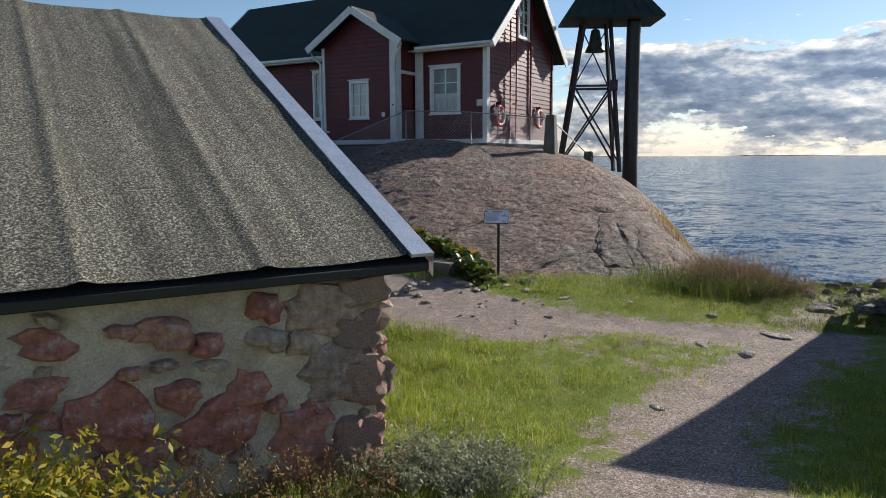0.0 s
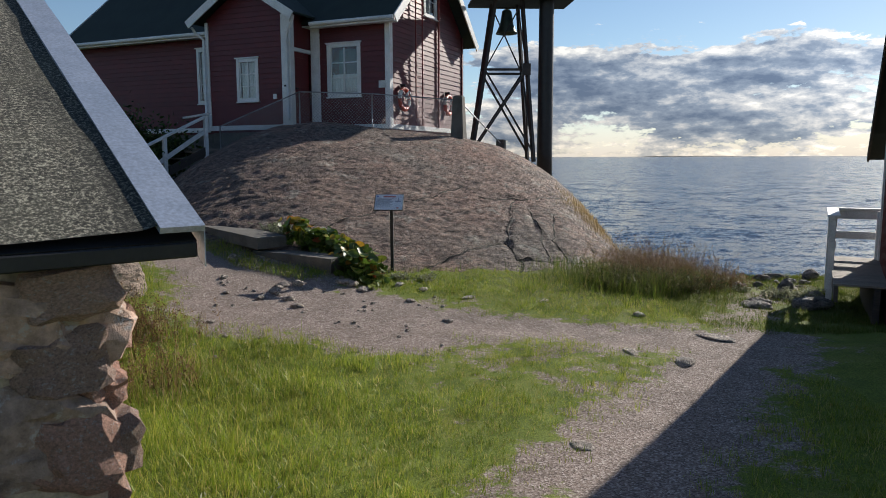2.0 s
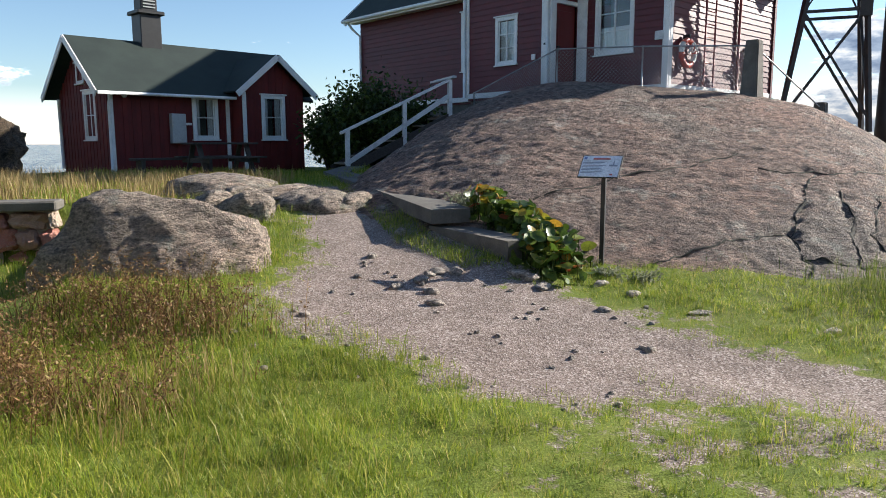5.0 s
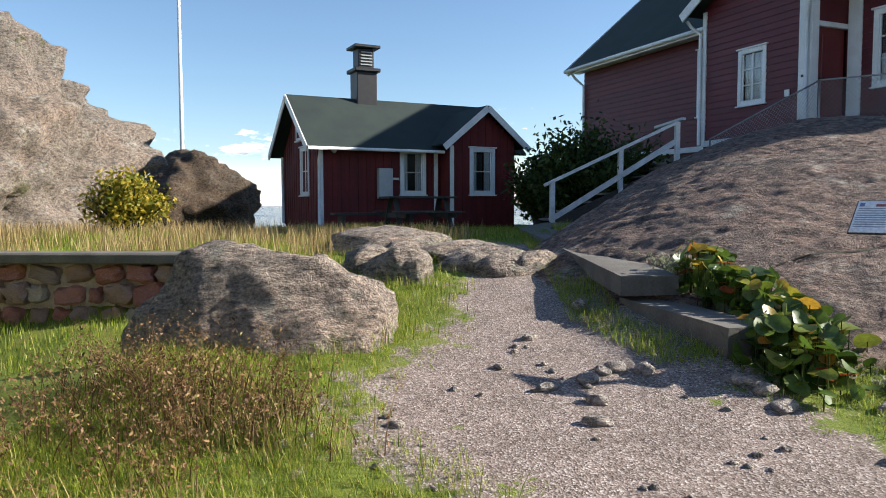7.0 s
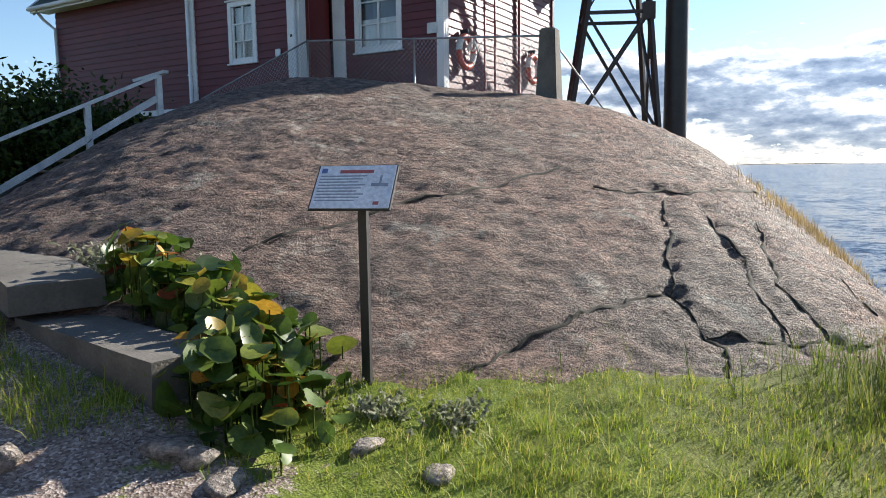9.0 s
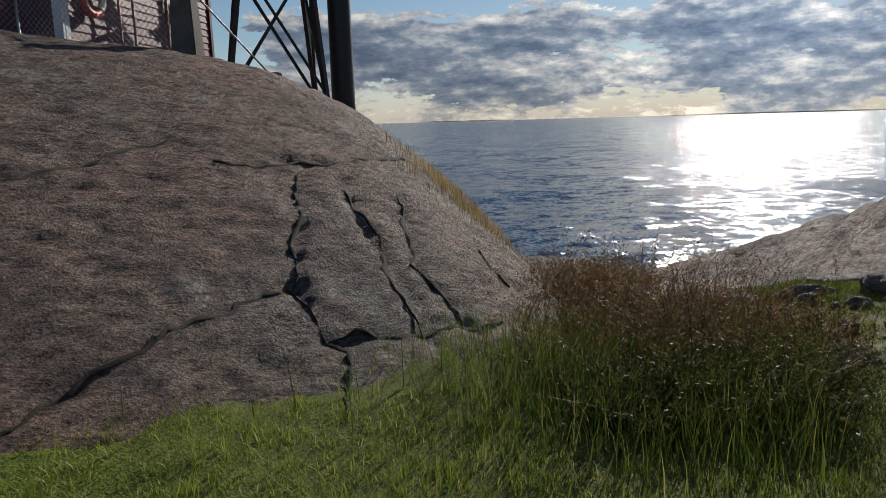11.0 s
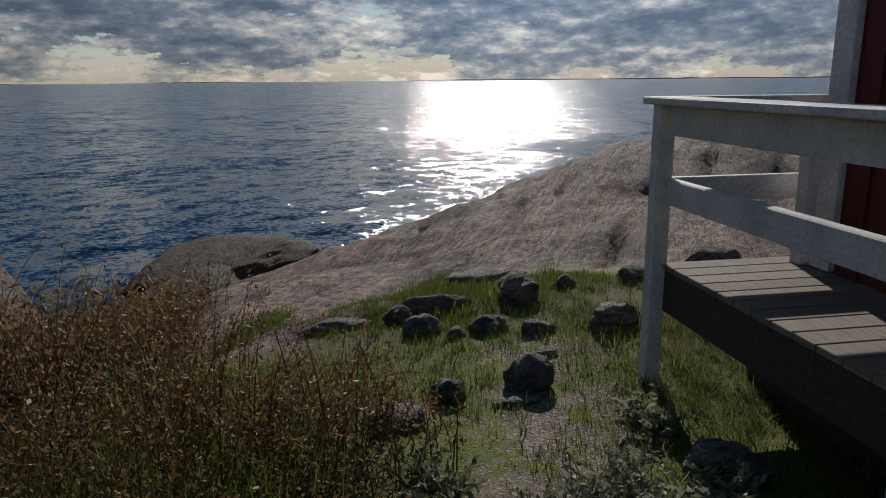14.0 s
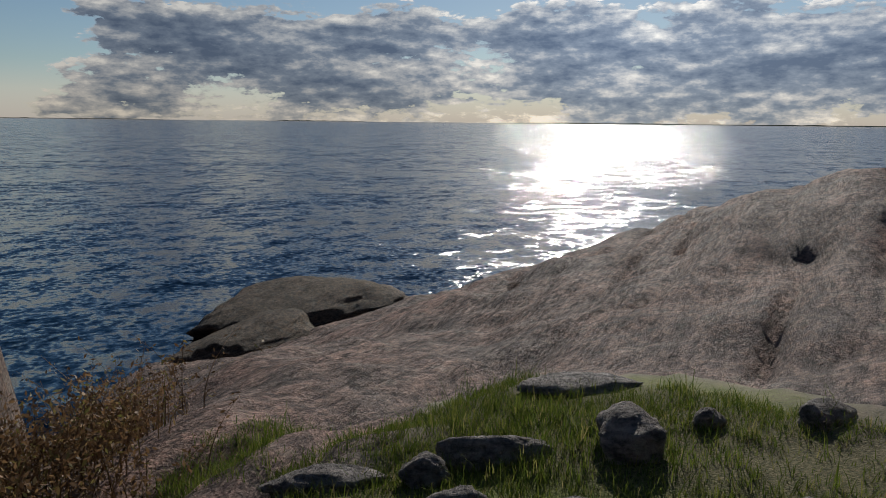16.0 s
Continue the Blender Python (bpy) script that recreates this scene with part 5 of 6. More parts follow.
eb = part("meter_cabinet", boxed(-0.64, -0.27, -0.2, -0.035, 0.66, 1.4, 0.01), M_GREYBOX, cot, "grey metal meter cabinet")
part("cabinet_door", boxed(-0.62, -0.29, -0.212, -0.2, 0.68, 1.38, 0.004), M_GREYBOX, eb)
part("wall_notice", boxed(-0.24, -0.04, -0.05, -0.036, 1.12, 1.18), M_WHITE_OLD, cot)
bmx = bmesh.new()
bmesh.ops.create_uvsphere(bmx, u_segments=12, v_segments=8, radius=0.07)
part("wall_lamp", bmx, M_WHITE, cot, "round white lamp").matrix_basis = pose(CL + 0.35, -0.12, CE - 0.17)

# Picnic table by the cottage
pt_z = ground_at(-8.2, 18.7)
table = tagged(empty("picnic_table", pose(-8.3, 18.8, pt_z, 0, 0, 62)), "dark weathered wooden picnic table with benches on the grass", "table")
for k in range(5):
    part("tabletop_board", boxed(-0.75, 0.75, -0.36 + 0.145 * k, -0.23 + 0.145 * k, 0.7, 0.74), M_DARKWOOD, table)
for x in (-0.55, 0.55):
    part("leg_frame", beam(beam(bmesh.new(), (x, -0.5, 0.0), (x, -0.15, 0.7), 0.1, 0.05), (x, 0.5, 0.0), (x, 0.15, 0.7), 0.1, 0.05), M_DARKWOOD, table)
    part("bench_bearer", boxed(x - 0.03, x + 0.03, -0.72, 0.72, 0.3, 0.4), M_DARKWOOD, table)
for y in (-0.62, 0.62):
    part("bench_board", boxed(-0.75, 0.75, y - 0.13, y + 0.13, 0.4, 0.44), M_DARKWOOD, table)
bench = tagged(empty("bench", pose(-9.6, 19.0, ground_at(-9.6, 19.0), 0, 0, 65.75)), "low dark wooden bench against the cottage wall", "bench")
part("seat", boxed(-1.1, 0.9, -0.16, 0.16, 0.32, 0.37), M_DARKWOOD, bench)
for x in (-0.9, 0.7):
    part("leg", boxed(x - 0.05, x + 0.05, -0.14, 0.14, -0.05, 0.32), M_DARKWOOD, bench)

# ---- the stone shed ----
SA = 34.2
shed = tagged(empty("stone_shed", pose(0.07, 5.38, 0.0, 0, 0, SA)), "low rubble-stone shed with a felt roof and galvanised edge trim", "shed")
bm = bmesh.new()
part("wall", box(box(bmesh.new(), -9.0, -0.34, 0.12, 0.5, -0.3, 1.72), -0.66, -0.34, 0.5, 4.3, -0.3, 1.7), M_MORTAR, shed, "mortar core of the wall")
gbl = prism(bmesh.new(), [(0.5, 1.7), (4.3, 1.7), (4.3, 3.7), (0.5, 1.92)], 0, 0.1)
for v in gbl.verts:
    v.co = Vector((-0.4 - v.co.y, v.co.x, v.co.z))
part("gable_boards", gbl, M_DOOR, shed, "red boarded gable")
part("corner_board", boxed(-0.34, -0.27, 0.35, 0.5, 0.4, 1.72), M_DOOR, shed, "red corner board")
bm = bmesh.new()
box(bm, -9.0, -0.7, 3.9, 4.3, -0.3, 3.6)
part("wall", bm, M_MORTAR, shed, "rear stone wall")
# Roof: felt laid in lapped strips up the slope.
RS = 0.47
bm = bmesh.new()
slab_between(bm, (-9.2, -0.02, 1.72), (0.0, -0.02, 1.72), (0.0, 4.83, 1.72 + RS * 4.85), (-9.2, 4.83, 1.72 + RS * 4.85), 0.05)
part("roof_deck", bm, M_BLACK, shed, "black roof edge")
X, Y = np.meshgrid(np.linspace(-9.15, -0.09, 300), np.linspace(-0.03, 4.85, 40))
u = np.mod(X + 0.2, 0.98) / 0.98
wav = 0.02 * np.exp(-((u - 0.08) / 0.05) ** 2) - 0.01 * np.sin(u * math.pi) ** 2 + 0.012 * grid_noise(X, Y, 0.9, 3, 4.0)
felt = sheet("roof_felt", X, Y, 1.815 + RS * (Y + 0.02) + wav, M_MINERAL)
felt.parent = shed
felt["label"] = "grey mineral roofing felt with lapped strips"
rt = part("verge_trim", slab_between(slab_between(bmesh.new(), (-0.14, -0.05, 1.80), (0.03, -0.05, 1.80), (0.03, 4.86, 1.80 + RS * 4.91), (-0.14, 4.86, 1.80 + RS * 4.91), 0.025), (0.03, -0.05, 1.66), (0.032, -0.05, 1.82), (0.032, 4.86, 1.82 + RS * 4.91), (0.03, 4.86, 1.66 + RS * 4.91), 0.004), M_ZINC, shed, "pale galvanised verge flashing")
part("eave_board", boxed(-9.2, 0.0, -0.05, -0.022, 1.7, 1.76), M_BLACK, shed, "black eave board")

# ---- the red house with the deck ----
DANG = 56.5
deck = tagged(empty("deck", pose(8.08, 13.58, 0.0, 0, 0, 58.0)), "grey board deck with white-painted wooden railing", "deck")
# Local x runs back along the front edge (0 at the sea corner, negative towards the path), local y = -depth away from the wall.
DW, DL, DF = 0.72, 2.9, 0.445
nb = int(DL / 0.125)
for k in range(nb):
    x0 = -0.02 - k * 0.125
    part("deck_board", boxed(x0 - 0.117, x0, -DW, 0.03, DF - 0.028, DF, 0.003), M_WOOD, deck)
part("edge_beam", boxed(-DL, 0.0, -0.03, 0.02, DF - 0.24, DF - 0.03), M_DARKWOOD, deck)
part("edge_beam", boxed(-0.05, 0.0, -DW, -0.03, DF - 0.24, DF - 0.03), M_DARKWOOD, deck)
part("skirt", boxed(-DL, -0.1, -0.5, -0.42, -0.5, DF - 0.03), M_DARKWOOD, deck)
posts = [(0.0, 0.05), (-1.6, 0.05), (-0.16, -0.62)]
for x, y in posts:
    part("rail_post", boxed(x - 0.04, x + 0.04, y - 0.04, y + 0.04, -0.55 if y > 0 else DF, 1.2), M_WHITE_OLD, deck)
for x0, x1 in ((-1.7, 0.07),):
    part("top_rail", boxed(x0, x1, -0.04, 0.13, 1.2, 1.235), M_WHITE_OLD, deck)
    part("rail_board", boxed(x0 + 0.12, x1 - 0.13, 0.0, 0.05, 1.06, 1.195), M_WHITE_OLD, deck)
    part("rail_board", boxed(x0 + 0.12, x1 - 0.13, 0.0, 0.05, 0.74, 0.86), M_WHITE_OLD, deck)
part("top_rail", boxed(-0.07, 0.09, -0.78, -0.04, 1.2, 1.235), M_WHITE_OLD, deck)
part("rail_board", boxed(-0.03, 0.02, -0.78, -0.0, 1.06, 1.195), M_WHITE_OLD, deck)
part("rail_board", boxed(-0.03, 0.02, -0.78, -0.0, 0.74, 0.86), M_WHITE_OLD, deck)

red2 = tagged(empty("red_house", pose(8.12, 13.68, 0.0, 0, 0, DANG)), "red board house with white corner boards beside the deck", "house")
HB, HW, HS, HSEA = -0.7, -3.5, -0.34, 0.67


def lean_top(x):
    """Underside of the single-pitch roof, low at the sea end."""
    return 2.0 + (HSEA - x) * 0.354


w2 = part("wall", prism(bmesh.new(), [(HW, -0.6), (HS, -0.6), (HS, lean_top(HS)), (HW, lean_top(HW))], HB - 0.14, HB), M_RED2, red2)
siding(w2, -HS + 0.02, -HW, -0.05, 3.5, [], 0.12, M_RED2, vertical=True, top=lambda u: lean_top(-u) - 0.03, m=pose(0.0, HB, 0, 0, 0, 180))
part("wall", boxed(HS - 0.14, HS, HB - 5.0, HB - 0.14, -1.5, lean_top(HS) - 0.01, 0), M_RED2, red2)
part("wall", prism(bmesh.new(), [(HW, -1.0), (HS - 0.14, -1.0), (HS - 0.14, lean_top(HS - 0.14)), (HW, lean_top(HW))], HB - 5.0, HB - 4.86), M_RED2, red2)
part("wall", boxed(HW, HW + 0.14, HB - 4.86, HB - 0.14, -1.0, lean_top(HW + 0.14) - 0.01, 0), M_RED2, red2)
part("corner_board", boxed(HS - 0.1, HS + 0.03, HB + 0.001, HB + 0.06, 0.45, lean_top(HS) - 0.06), M_WHITE_OLD, red2)
bm = bmesh.new()
slab_between(bm, (HSEA, -0.43, lean_top(HSEA)), (-3.79, -0.43, lean_top(-3.79)), (-3.79, -6.2, lean_top(-3.79)), (HSEA, -6.2, lean_top(HSEA)), 0.09)
part("roof", bm, M_FELT, red2, "dark felt roof reaching over the deck")
part("bargeboard", beam(bmesh.new(), (HSEA, -0.45, lean_top(HSEA) + 0.03), (-3.79, -0.45, lean_top(-3.79) + 0.03), 0.03, 0.14), M_DARKWOOD, red2)

# ---- rocks ----
rock("boulder", -3.3, 11.15, 0.22, 1.12, 0.85, 0.75, 35, 3, label="large lichen-grey boulder with moss beside the path", group="boulders by the path", sub=5, rough=0.1, sink=0.45, sharp=0.6)
rock("boulder", -3.45, 11.85, 0.6, 0.35, 0.26, 0.3, 60, 5, label="small rounded stone leaning on a larger boulder", group="boulders by the path", sub=4)
rock("boulder", -3.55, 13.05, 0.6, 0.36, 0.3, 0.36, 20, 8, label="rounded pale boulder by the path", group="boulders by the path", sink=0.4, sharp=0.1)
rock("boulder", -4.1, 13.15, 0.7, 0.28, 0.24, 0.24, 70, 9, label="small grey boulder in the grass", group="boulders by the path")
rock("boulder", -4.9, 14.2, 0.85, 0.85, 0.5, 0.28, 30, 11, label="low rounded boulder in the turf", group="boulders by the path", sink=0.45)
for k, (x, y, sx, sy) in enumerate(((-3.15, 13.85, 0.34, 0.2), (-2.75, 13.95, 0.34, 0.18), (-3.3, 14.3, 0.5, 0.24), (-3.9, 14.5, 0.6, 0.3), (-2.6, 14.25, 0.3, 0.16), (-4.3, 14.1, 0.45, 0.22))):
    rock("flat_rock", x, y, ground_at(x, y), sx, sy, 0.16, 25 + 13 * k, 20 + k, label="flat worn rock breaking through the path edge", group="flat rocks by the path", sink=0.4)
rng = random.Random(4)
for k in range(56):
    t = rng.random()
    x, y = (rng.uniform(-1.6, 1.8), rng.uniform(9.4, 12.0)) if k < 70 else (0.9 - 3.2 * t + rng.gauss(0, 0.12), 12.15 + 1.5 * t * t + rng.gauss(0, 0.1))
    s = rng.uniform(0.01, 0.026) * (1.5 if k % 9 == 0 else 1)
    rock("stone", x, y, ground_at(x, y), s * 1.3, s, s * 0.7, rng.uniform(0, 180), 40 + k, M_PALE, "small pale stone lying on the gravel", "stone", "stones on the path", sub=2)
for k, (x, y, sx, sy, sz_) in enumerate(((-0.42, 11.4, 0.09, 0.06, 0.06), (-0.28, 11.13, 0.1, 0.06, 0.05), (-0.76, 11.39, 0.1, 0.05, 0.05), (-1.37, 12.15, 0.09, 0.06, 0.05), (-1.45, 13.1, 0.12, 0.09, 0.09), (-0.38, 12.0, 0.11, 0.08, 0.08),
                                         (0.22, 12.14, 0.16, 0.09, 0.07), (0.34, 12.1, 0.1, 0.07, 0.07), (0.97, 12.39, 0.12, 0.07, 0.05), (0.49, 12.0, 0.14, 0.08, 0.04), (-0.62, 11.67, 0.11, 0.08, 0.06), (-0.61, 11.85, 0.08, 0.06, 0.05),
                                         (-0.56, 11.94, 0.09, 0.08, 0.06), (1.1, 11.66, 0.08, 0.06, 0.04), (3.72, 9.12, 0.16, 0.1, 0.07), (3.3, 9.5, 0.16, 0.07, 0.03), (4.5, 10.1, 0.24, 0.14, 0.04), (2.11, 7.02, 0.1, 0.08, 0.03), (4.0, 11.2, 0.09, 0.07, 0.06),
                                         (1.9, 11.9, 0.13, 0.07, 0.03), (2.9, 11.8, 0.09, 0.07, 0.04), (1.3, 12.2, 0.1, 0.07, 0.04))):
    rock("stone", x, y, ground_at(x, y), sx * 0.8, sy * 0.8, sz_ * 0.65, 30 * k, 90 + k, M_PALE, "flat pale stone set in the path edge", "stone", "stones on the path", sub=3, sink=0.36)
late = [(8.66, 15.08, 0.22, 0.18, 0.21, 0.8, "dark angular rock standing in the turf"), (8.2, 15.42, 0.3, 0.12, 0.13, 0.6, "long dark rock lying in the turf"),
        (7.84, 15.42, 0.12, 0.09, 0.12, 0.3, "small pale-topped rock in the turf"), (7.74, 15.05, 0.16, 0.09, 0.12, 0.7, "leaning slab of dark rock in the grass"),
        (7.87, 14.86, 0.1, 0.06, 0.06, 0.3, "low pale rock in the grass"), (8.08, 14.8, 0.17, 0.1, 0.09, 0.2, "low rounded rock in the grass"), (8.2, 14.5, 0.13, 0.08, 0.08, 0.3, "low pale-topped rock by the trail"),
        (7.55, 13.97, 0.15, 0.13, 0.16, 0.7, "dark pointed rock beside the trail"), (7.36, 13.88, 0.17, 0.05, 0.035, 0.3, "flat stone across the trail"), (7.13, 14.12, 0.1, 0.08, 0.1, 0.4, "dark rock in the grass"),
        (6.75, 14.05, 0.17, 0.13, 0.09, 0.2, "half-hidden rock among the weeds"), (7.95, 14.2, 0.09, 0.05, 0.03, 0.2, "small pale stone on the trail"), (8.6, 14.2, 0.22, 0.17, 0.12, 0.9, "flat-topped rock beside the deck post"),
        (9.15, 15.05, 0.11, 0.08, 0.08, 0.3, "small dark rock at the turf's edge"), (9.6, 14.75, 0.2, 0.12, 0.1, 0.4, "low dark rock by the slab"), (9.95, 14.3, 0.3, 0.2, 0.22, 0.3, "rounded rock behind the deck"),
        (7.5, 15.68, 0.3, 0.14, 0.06, 0.4, "thin slab edge in the turf"), (6.36, 12.62, 0.22, 0.15, 0.07, 0.2, "half-buried rock on the trail"), (6.08, 12.22, 0.3, 0.22, 0.09, 0.1, "broad worn rock on the trail"),
        (7.0, 12.3, 0.34, 0.26, 0.16, 0.2, "shaded rock under the deck edge"), (7.42, 12.9, 0.2, 0.15, 0.14, 0.3, "shaded rock beside the deck beam"), (9.35, 16.0, 0.5, 0.2, 0.07, 0.4, "low ledge of bare rock")]
for k, (x, y, sx, sy, sz_, sh, lab) in enumerate(late):
    rock("angular_rock", x, y, ground_at(x, y), sx * 0.74, sy * 0.74, sz_ * 0.7, -40 + 9 * (k % 5), 130 + k, M_SHORE, lab, "rock", "rocks by the shore", sub=4, rough=0.14, sharp=sh, sink=0.36)
rock("skerry_rock", 13.2, 29.6, SEA, 2.7, 1.4, 0.62, 20, 201, M_WETROCK, "low brown wave-washed rock at the water's edge", sub=5, rough=0.1, sink=0.42, sharp=0.2)
rock("skerry_rock", 11.2, 27.6, SEA, 1.8, 0.9, 0.42, 28, 203, M_WETROCK, "low brown ledge of wave-washed rock", sub=5, rough=0.1, sink=0.42, sharp=0.2)
rock("cliff", -18.1, 12.5, 0.2, 4.8, 3.4, 3.5, 20, 210, M_CLIFF, "tall rounded granite cliff in sunlight", "cliff", sub=6, rough=0.24, sink=0.2)
rock("rock_hump", -19.6, 19.9, 0.2, 2.3, 2.0, 1.7, 0, 215, M_WETROCK, "dark rounded rock hump beyond the grass", sub=5, rough=0.2, sink=0.25)
flag = tagged(empty("flagpole", pose(-21.6, 21.4, 0.6)), "tall thin white-painted wooden flagpole", "flagpole")
part("pole", lathe([(0.085, -0.5), (0.08, 1.0), (0.05, 11.0), (0.0, 11.05)], 12), M_WHITE, flag)
part("bracket", boxed(-0.1, 0.1, -0.1, 0.1, -0.4, 0.5), M_CONC, flag)

# ---- dry-stone retaining wall ----
rw = tagged(empty("retaining_wall", pose(-5.55, 12.05, 0.0, 0, 0, 36.3)), "low retaining wall of red rubble stones with a concrete coping", "wall")
part("coping", boxed(-4.6, 0.0, -0.22, 0.25, 0.86, 0.98, 0.02), M_CONC, rw, "grey concrete coping")
part("backing", boxed(-4.5, -0.1, -0.02, 0.22, -0.1, 0.86, 0), M_MORTAR, rw)
rng = random.Random(8)


def rubble_shapes(n, seed):
    out = []
    for k in range(n):
        bm = bmesh.new()
        bmesh.ops.create_icosphere(bm, subdivisions=3, radius=1.0)
        for v in bm.verts:
            p = v.co.copy()
            c = (abs(p.x) ** 5 + abs(p.z) ** 5 + 0.3 * abs(p.y) ** 5) ** 0.2
            kk = (1 / max(c, 0.5)) * (1 + 0.28 * fbm(p.x * 0.9 + seed + 3 * k, p.y * 0.9, p.z * 0.9, 2) + 0.2 * fbm(p.x * 3 + k, p.y * 3, p.z * 3 + seed, 3))
            v.co = p * kk * 0.98
        me = bpy.data.meshes.new("stone")
        bm.to_mesh(me)
        bm.free()
        me.materials.append(M_STONE)
        out.append(me)
    return out


RUBBLE = rubble_shapes(9, 31)


def lay_rubble(parent, x0, x1, z0, z1, y, h, depth, seed, jut=0.05):
    """Courses of rough stones standing out of the mortar on the face that looks towards -y."""
    r = random.Random(seed)
    z = z0
    while z < z1 - 0.03:
        hh = min(h * r.uniform(0.75, 1.3), z1 - z)
        x = x0 + r.uniform(-0.1, 0)
        while x < x1 - 0.03:
            ww_ = min(h * r.uniform(0.8, 2.2), x1 - x + 0.04)
            o = new("stone", r.choice(RUBBLE))
            o.parent = parent
            s = r.uniform(0.74, 1.02)
            o.matrix_basis = Matrix.LocRotScale((x + ww_ / 2, y + r.uniform(-0.02, jut), z + hh / 2), Euler((r.uniform(-0.15, 0.15), r.uniform(-0.35, 0.35), 0)), (ww_ / 2 * s, depth, hh / 2 * s))
            x += ww_
        z += hh


lay_rubble(rw, -4.5, -0.05, -0.05, 0.86, 0.0, 0.2, 0.13, 3)


def lay_flush_stones(parent, x0, x1, z0, z1, size, seed, y=0.0):
    """Split stones bedded almost flush in the mortar, each an uneven plate of its own outline, on the face that looks towards -y."""
    r = random.Random(seed)
    placed = []
    for _ in range(4000):
        big = size * (r.uniform(1.0, 1.6) if len(placed) < 14 else r.uniform(0.3, 0.9))
        a, b = big * r.uniform(0.7, 1.3), big * r.uniform(0.4, 0.75)
        cx, cz = r.uniform(x0 + a * 0.6, x1 - a * 0.6), r.uniform(z0 + b * 0.5, z1 - b * 0.7)
        if any(((cx - p) / (a + c)) ** 2 + ((cz - q) / (b + d)) ** 2 < 0.72 for p, q, c, d in placed):
            continue
        placed.append((cx, cz, a, b))
        if len(placed) > 90:
            break
    for cx, cz, a, b in placed:
        n = 14
        turn = r.uniform(-0.35, 0.35)
        corner = r.uniform(2.0, 3.2)
        sd = r.uniform(0, 90)
        bm = bmesh.new()
        rings = []
        for f, dep in ((1.0, 0.03), (0.93, -0.02), (0.7, -0.045), (0.36, -0.05)):
            ring = []
            for k in range(n):
                t = math.tau * k / n
                rad = 1 / (abs(math.cos(t)) ** corner + abs(math.sin(t)) ** corner) ** (1 / corner) * (1 + 0.5 * fbm(math.cos(t) * 1.6 + sd, math.sin(t) * 1.6, 0, 4))
                u, w = rad * f * a * math.cos(t), rad * f * b * math.sin(t)
                X, Z = u * math.cos(turn) - w * math.sin(turn), u * math.sin(turn) + w * math.cos(turn)
                ring.append(bm.verts.new((X, dep + (0.055 * fbm(X * 7 + sd, Z * 7, sd, 4) if f < 0.99 else 0), Z)))
            rings.append(ring)
        for p, q in zip(rings, rings[1:]):
            for k in range(n):
                bm.faces.new((p[k], p[(k + 1) % n], q[(k + 1) % n], q[k]))
        bm.faces.new(rings[-1])
        o = part("stone", bm, M_STONE, parent)
        o.matrix_basis = pose(cx, y, cz)


FX, FZ = np.meshgrid(np.arange(-5.6, -0.335, 0.035), np.arange(-0.1, 1.74, 0.035))
FY = 0.105 + 0.035 * grid_noise(FX, FZ, 1.7, 4, 3.3) + 0.02 * grid_noise(FX, FZ, 7.0, 4, 8.1)
face = sheet("mortar_face", FX, FY, FZ, M_MORTAR)
face.parent = shed
face["label"] = "uneven lime mortar between the stones"
lay_flush_stones(shed, -5.4, -0.32, 0.1, 1.66, 0.24, 12, 0.1)
side_face = empty("wall_return", pose(-0.34, 0.12, 0, 0, 0, 90))
side_face.parent = shed
lay_rubble(side_face, 0.0, 0.42, 0.2, 1.7, 0.0, 0.24, 0.09, 14)
lay_rubble(shed, -0.62, -0.3, 0.1, 1.72, 0.13, 0.3, 0.1, 17, 0.03)

# ---- plants ----


def blades(name, pts, heights, width, lean, material, label, cat, seed=0, seg=2, colour=None):
    """Many thin curved blades as one sheet of stuff."""
    r = np.random.RandomState(seed)
    n = len(pts)
    pts = np.asarray(pts, float)
    a = r.uniform(0, math.tau, n)
    face = np.stack([np.cos(a), np.sin(a), np.zeros(n)], -1)
    out = np.stack([-np.sin(a), np.cos(a), np.zeros(n)], -1) * (r.uniform(0.1, 1, n) * lean * heights)[:, None]
    w = (width * r.uniform(0.6, 1.3, n))[:, None]
    h = np.stack([np.zeros(n), np.zeros(n), heights], -1)
    v = np.stack([pts - face * w, pts + face * w, pts + h * 0.55 + out * 0.35 + face * w * 0.7, pts + h * 0.55 + out * 0.35 - face * w * 0.7, pts + h * 0.95 + out], 1)
    base = (np.arange(n) * 5)[:, None]
    quads = base + np.array([0, 1, 2, 3])
    tris = base + np.array([3, 2, 4])
    me = bpy.data.meshes.new(name)
    me.vertices.add(n * 5)
    me.vertices.foreach_set("co", v.astype(np.float32).ravel())
    me.loops.add(n * 7)
    me.loops.foreach_set("vertex_index", np.concatenate([quads, tris], 1).astype(np.int32).ravel())
    me.polygons.add(n * 2)
    starts = np.stack([np.arange(n) * 7, np.arange(n) * 7 + 4], -1).ravel()
    me.polygons.foreach_set("loop_start", starts.astype(np.int32))
    me.update(calc_edges=True)
    me.validate()
    me.materials.append(material)
    return tagged(new(name, me), label, cat, kind="stuff")


def ground_many(P):
    i = np.clip(np.searchsorted(gx, P[:, 0]) - 1, 0, len(gx) - 2)
    j = np.clip(np.searchsorted(gy, P[:, 1]) - 1, 0, len(gy) - 2)
    u, v = (P[:, 0] - gx[i]) / (gx[i + 1] - gx[i]), (P[:, 1] - gy[j]) / (gy[j + 1] - gy[j])
    return (GZ[j, i] * (1 - u) + GZ[j, i + 1] * u) * (1 - v) + (GZ[j + 1, i] * (1 - u) + GZ[j + 1, i + 1] * u) * v


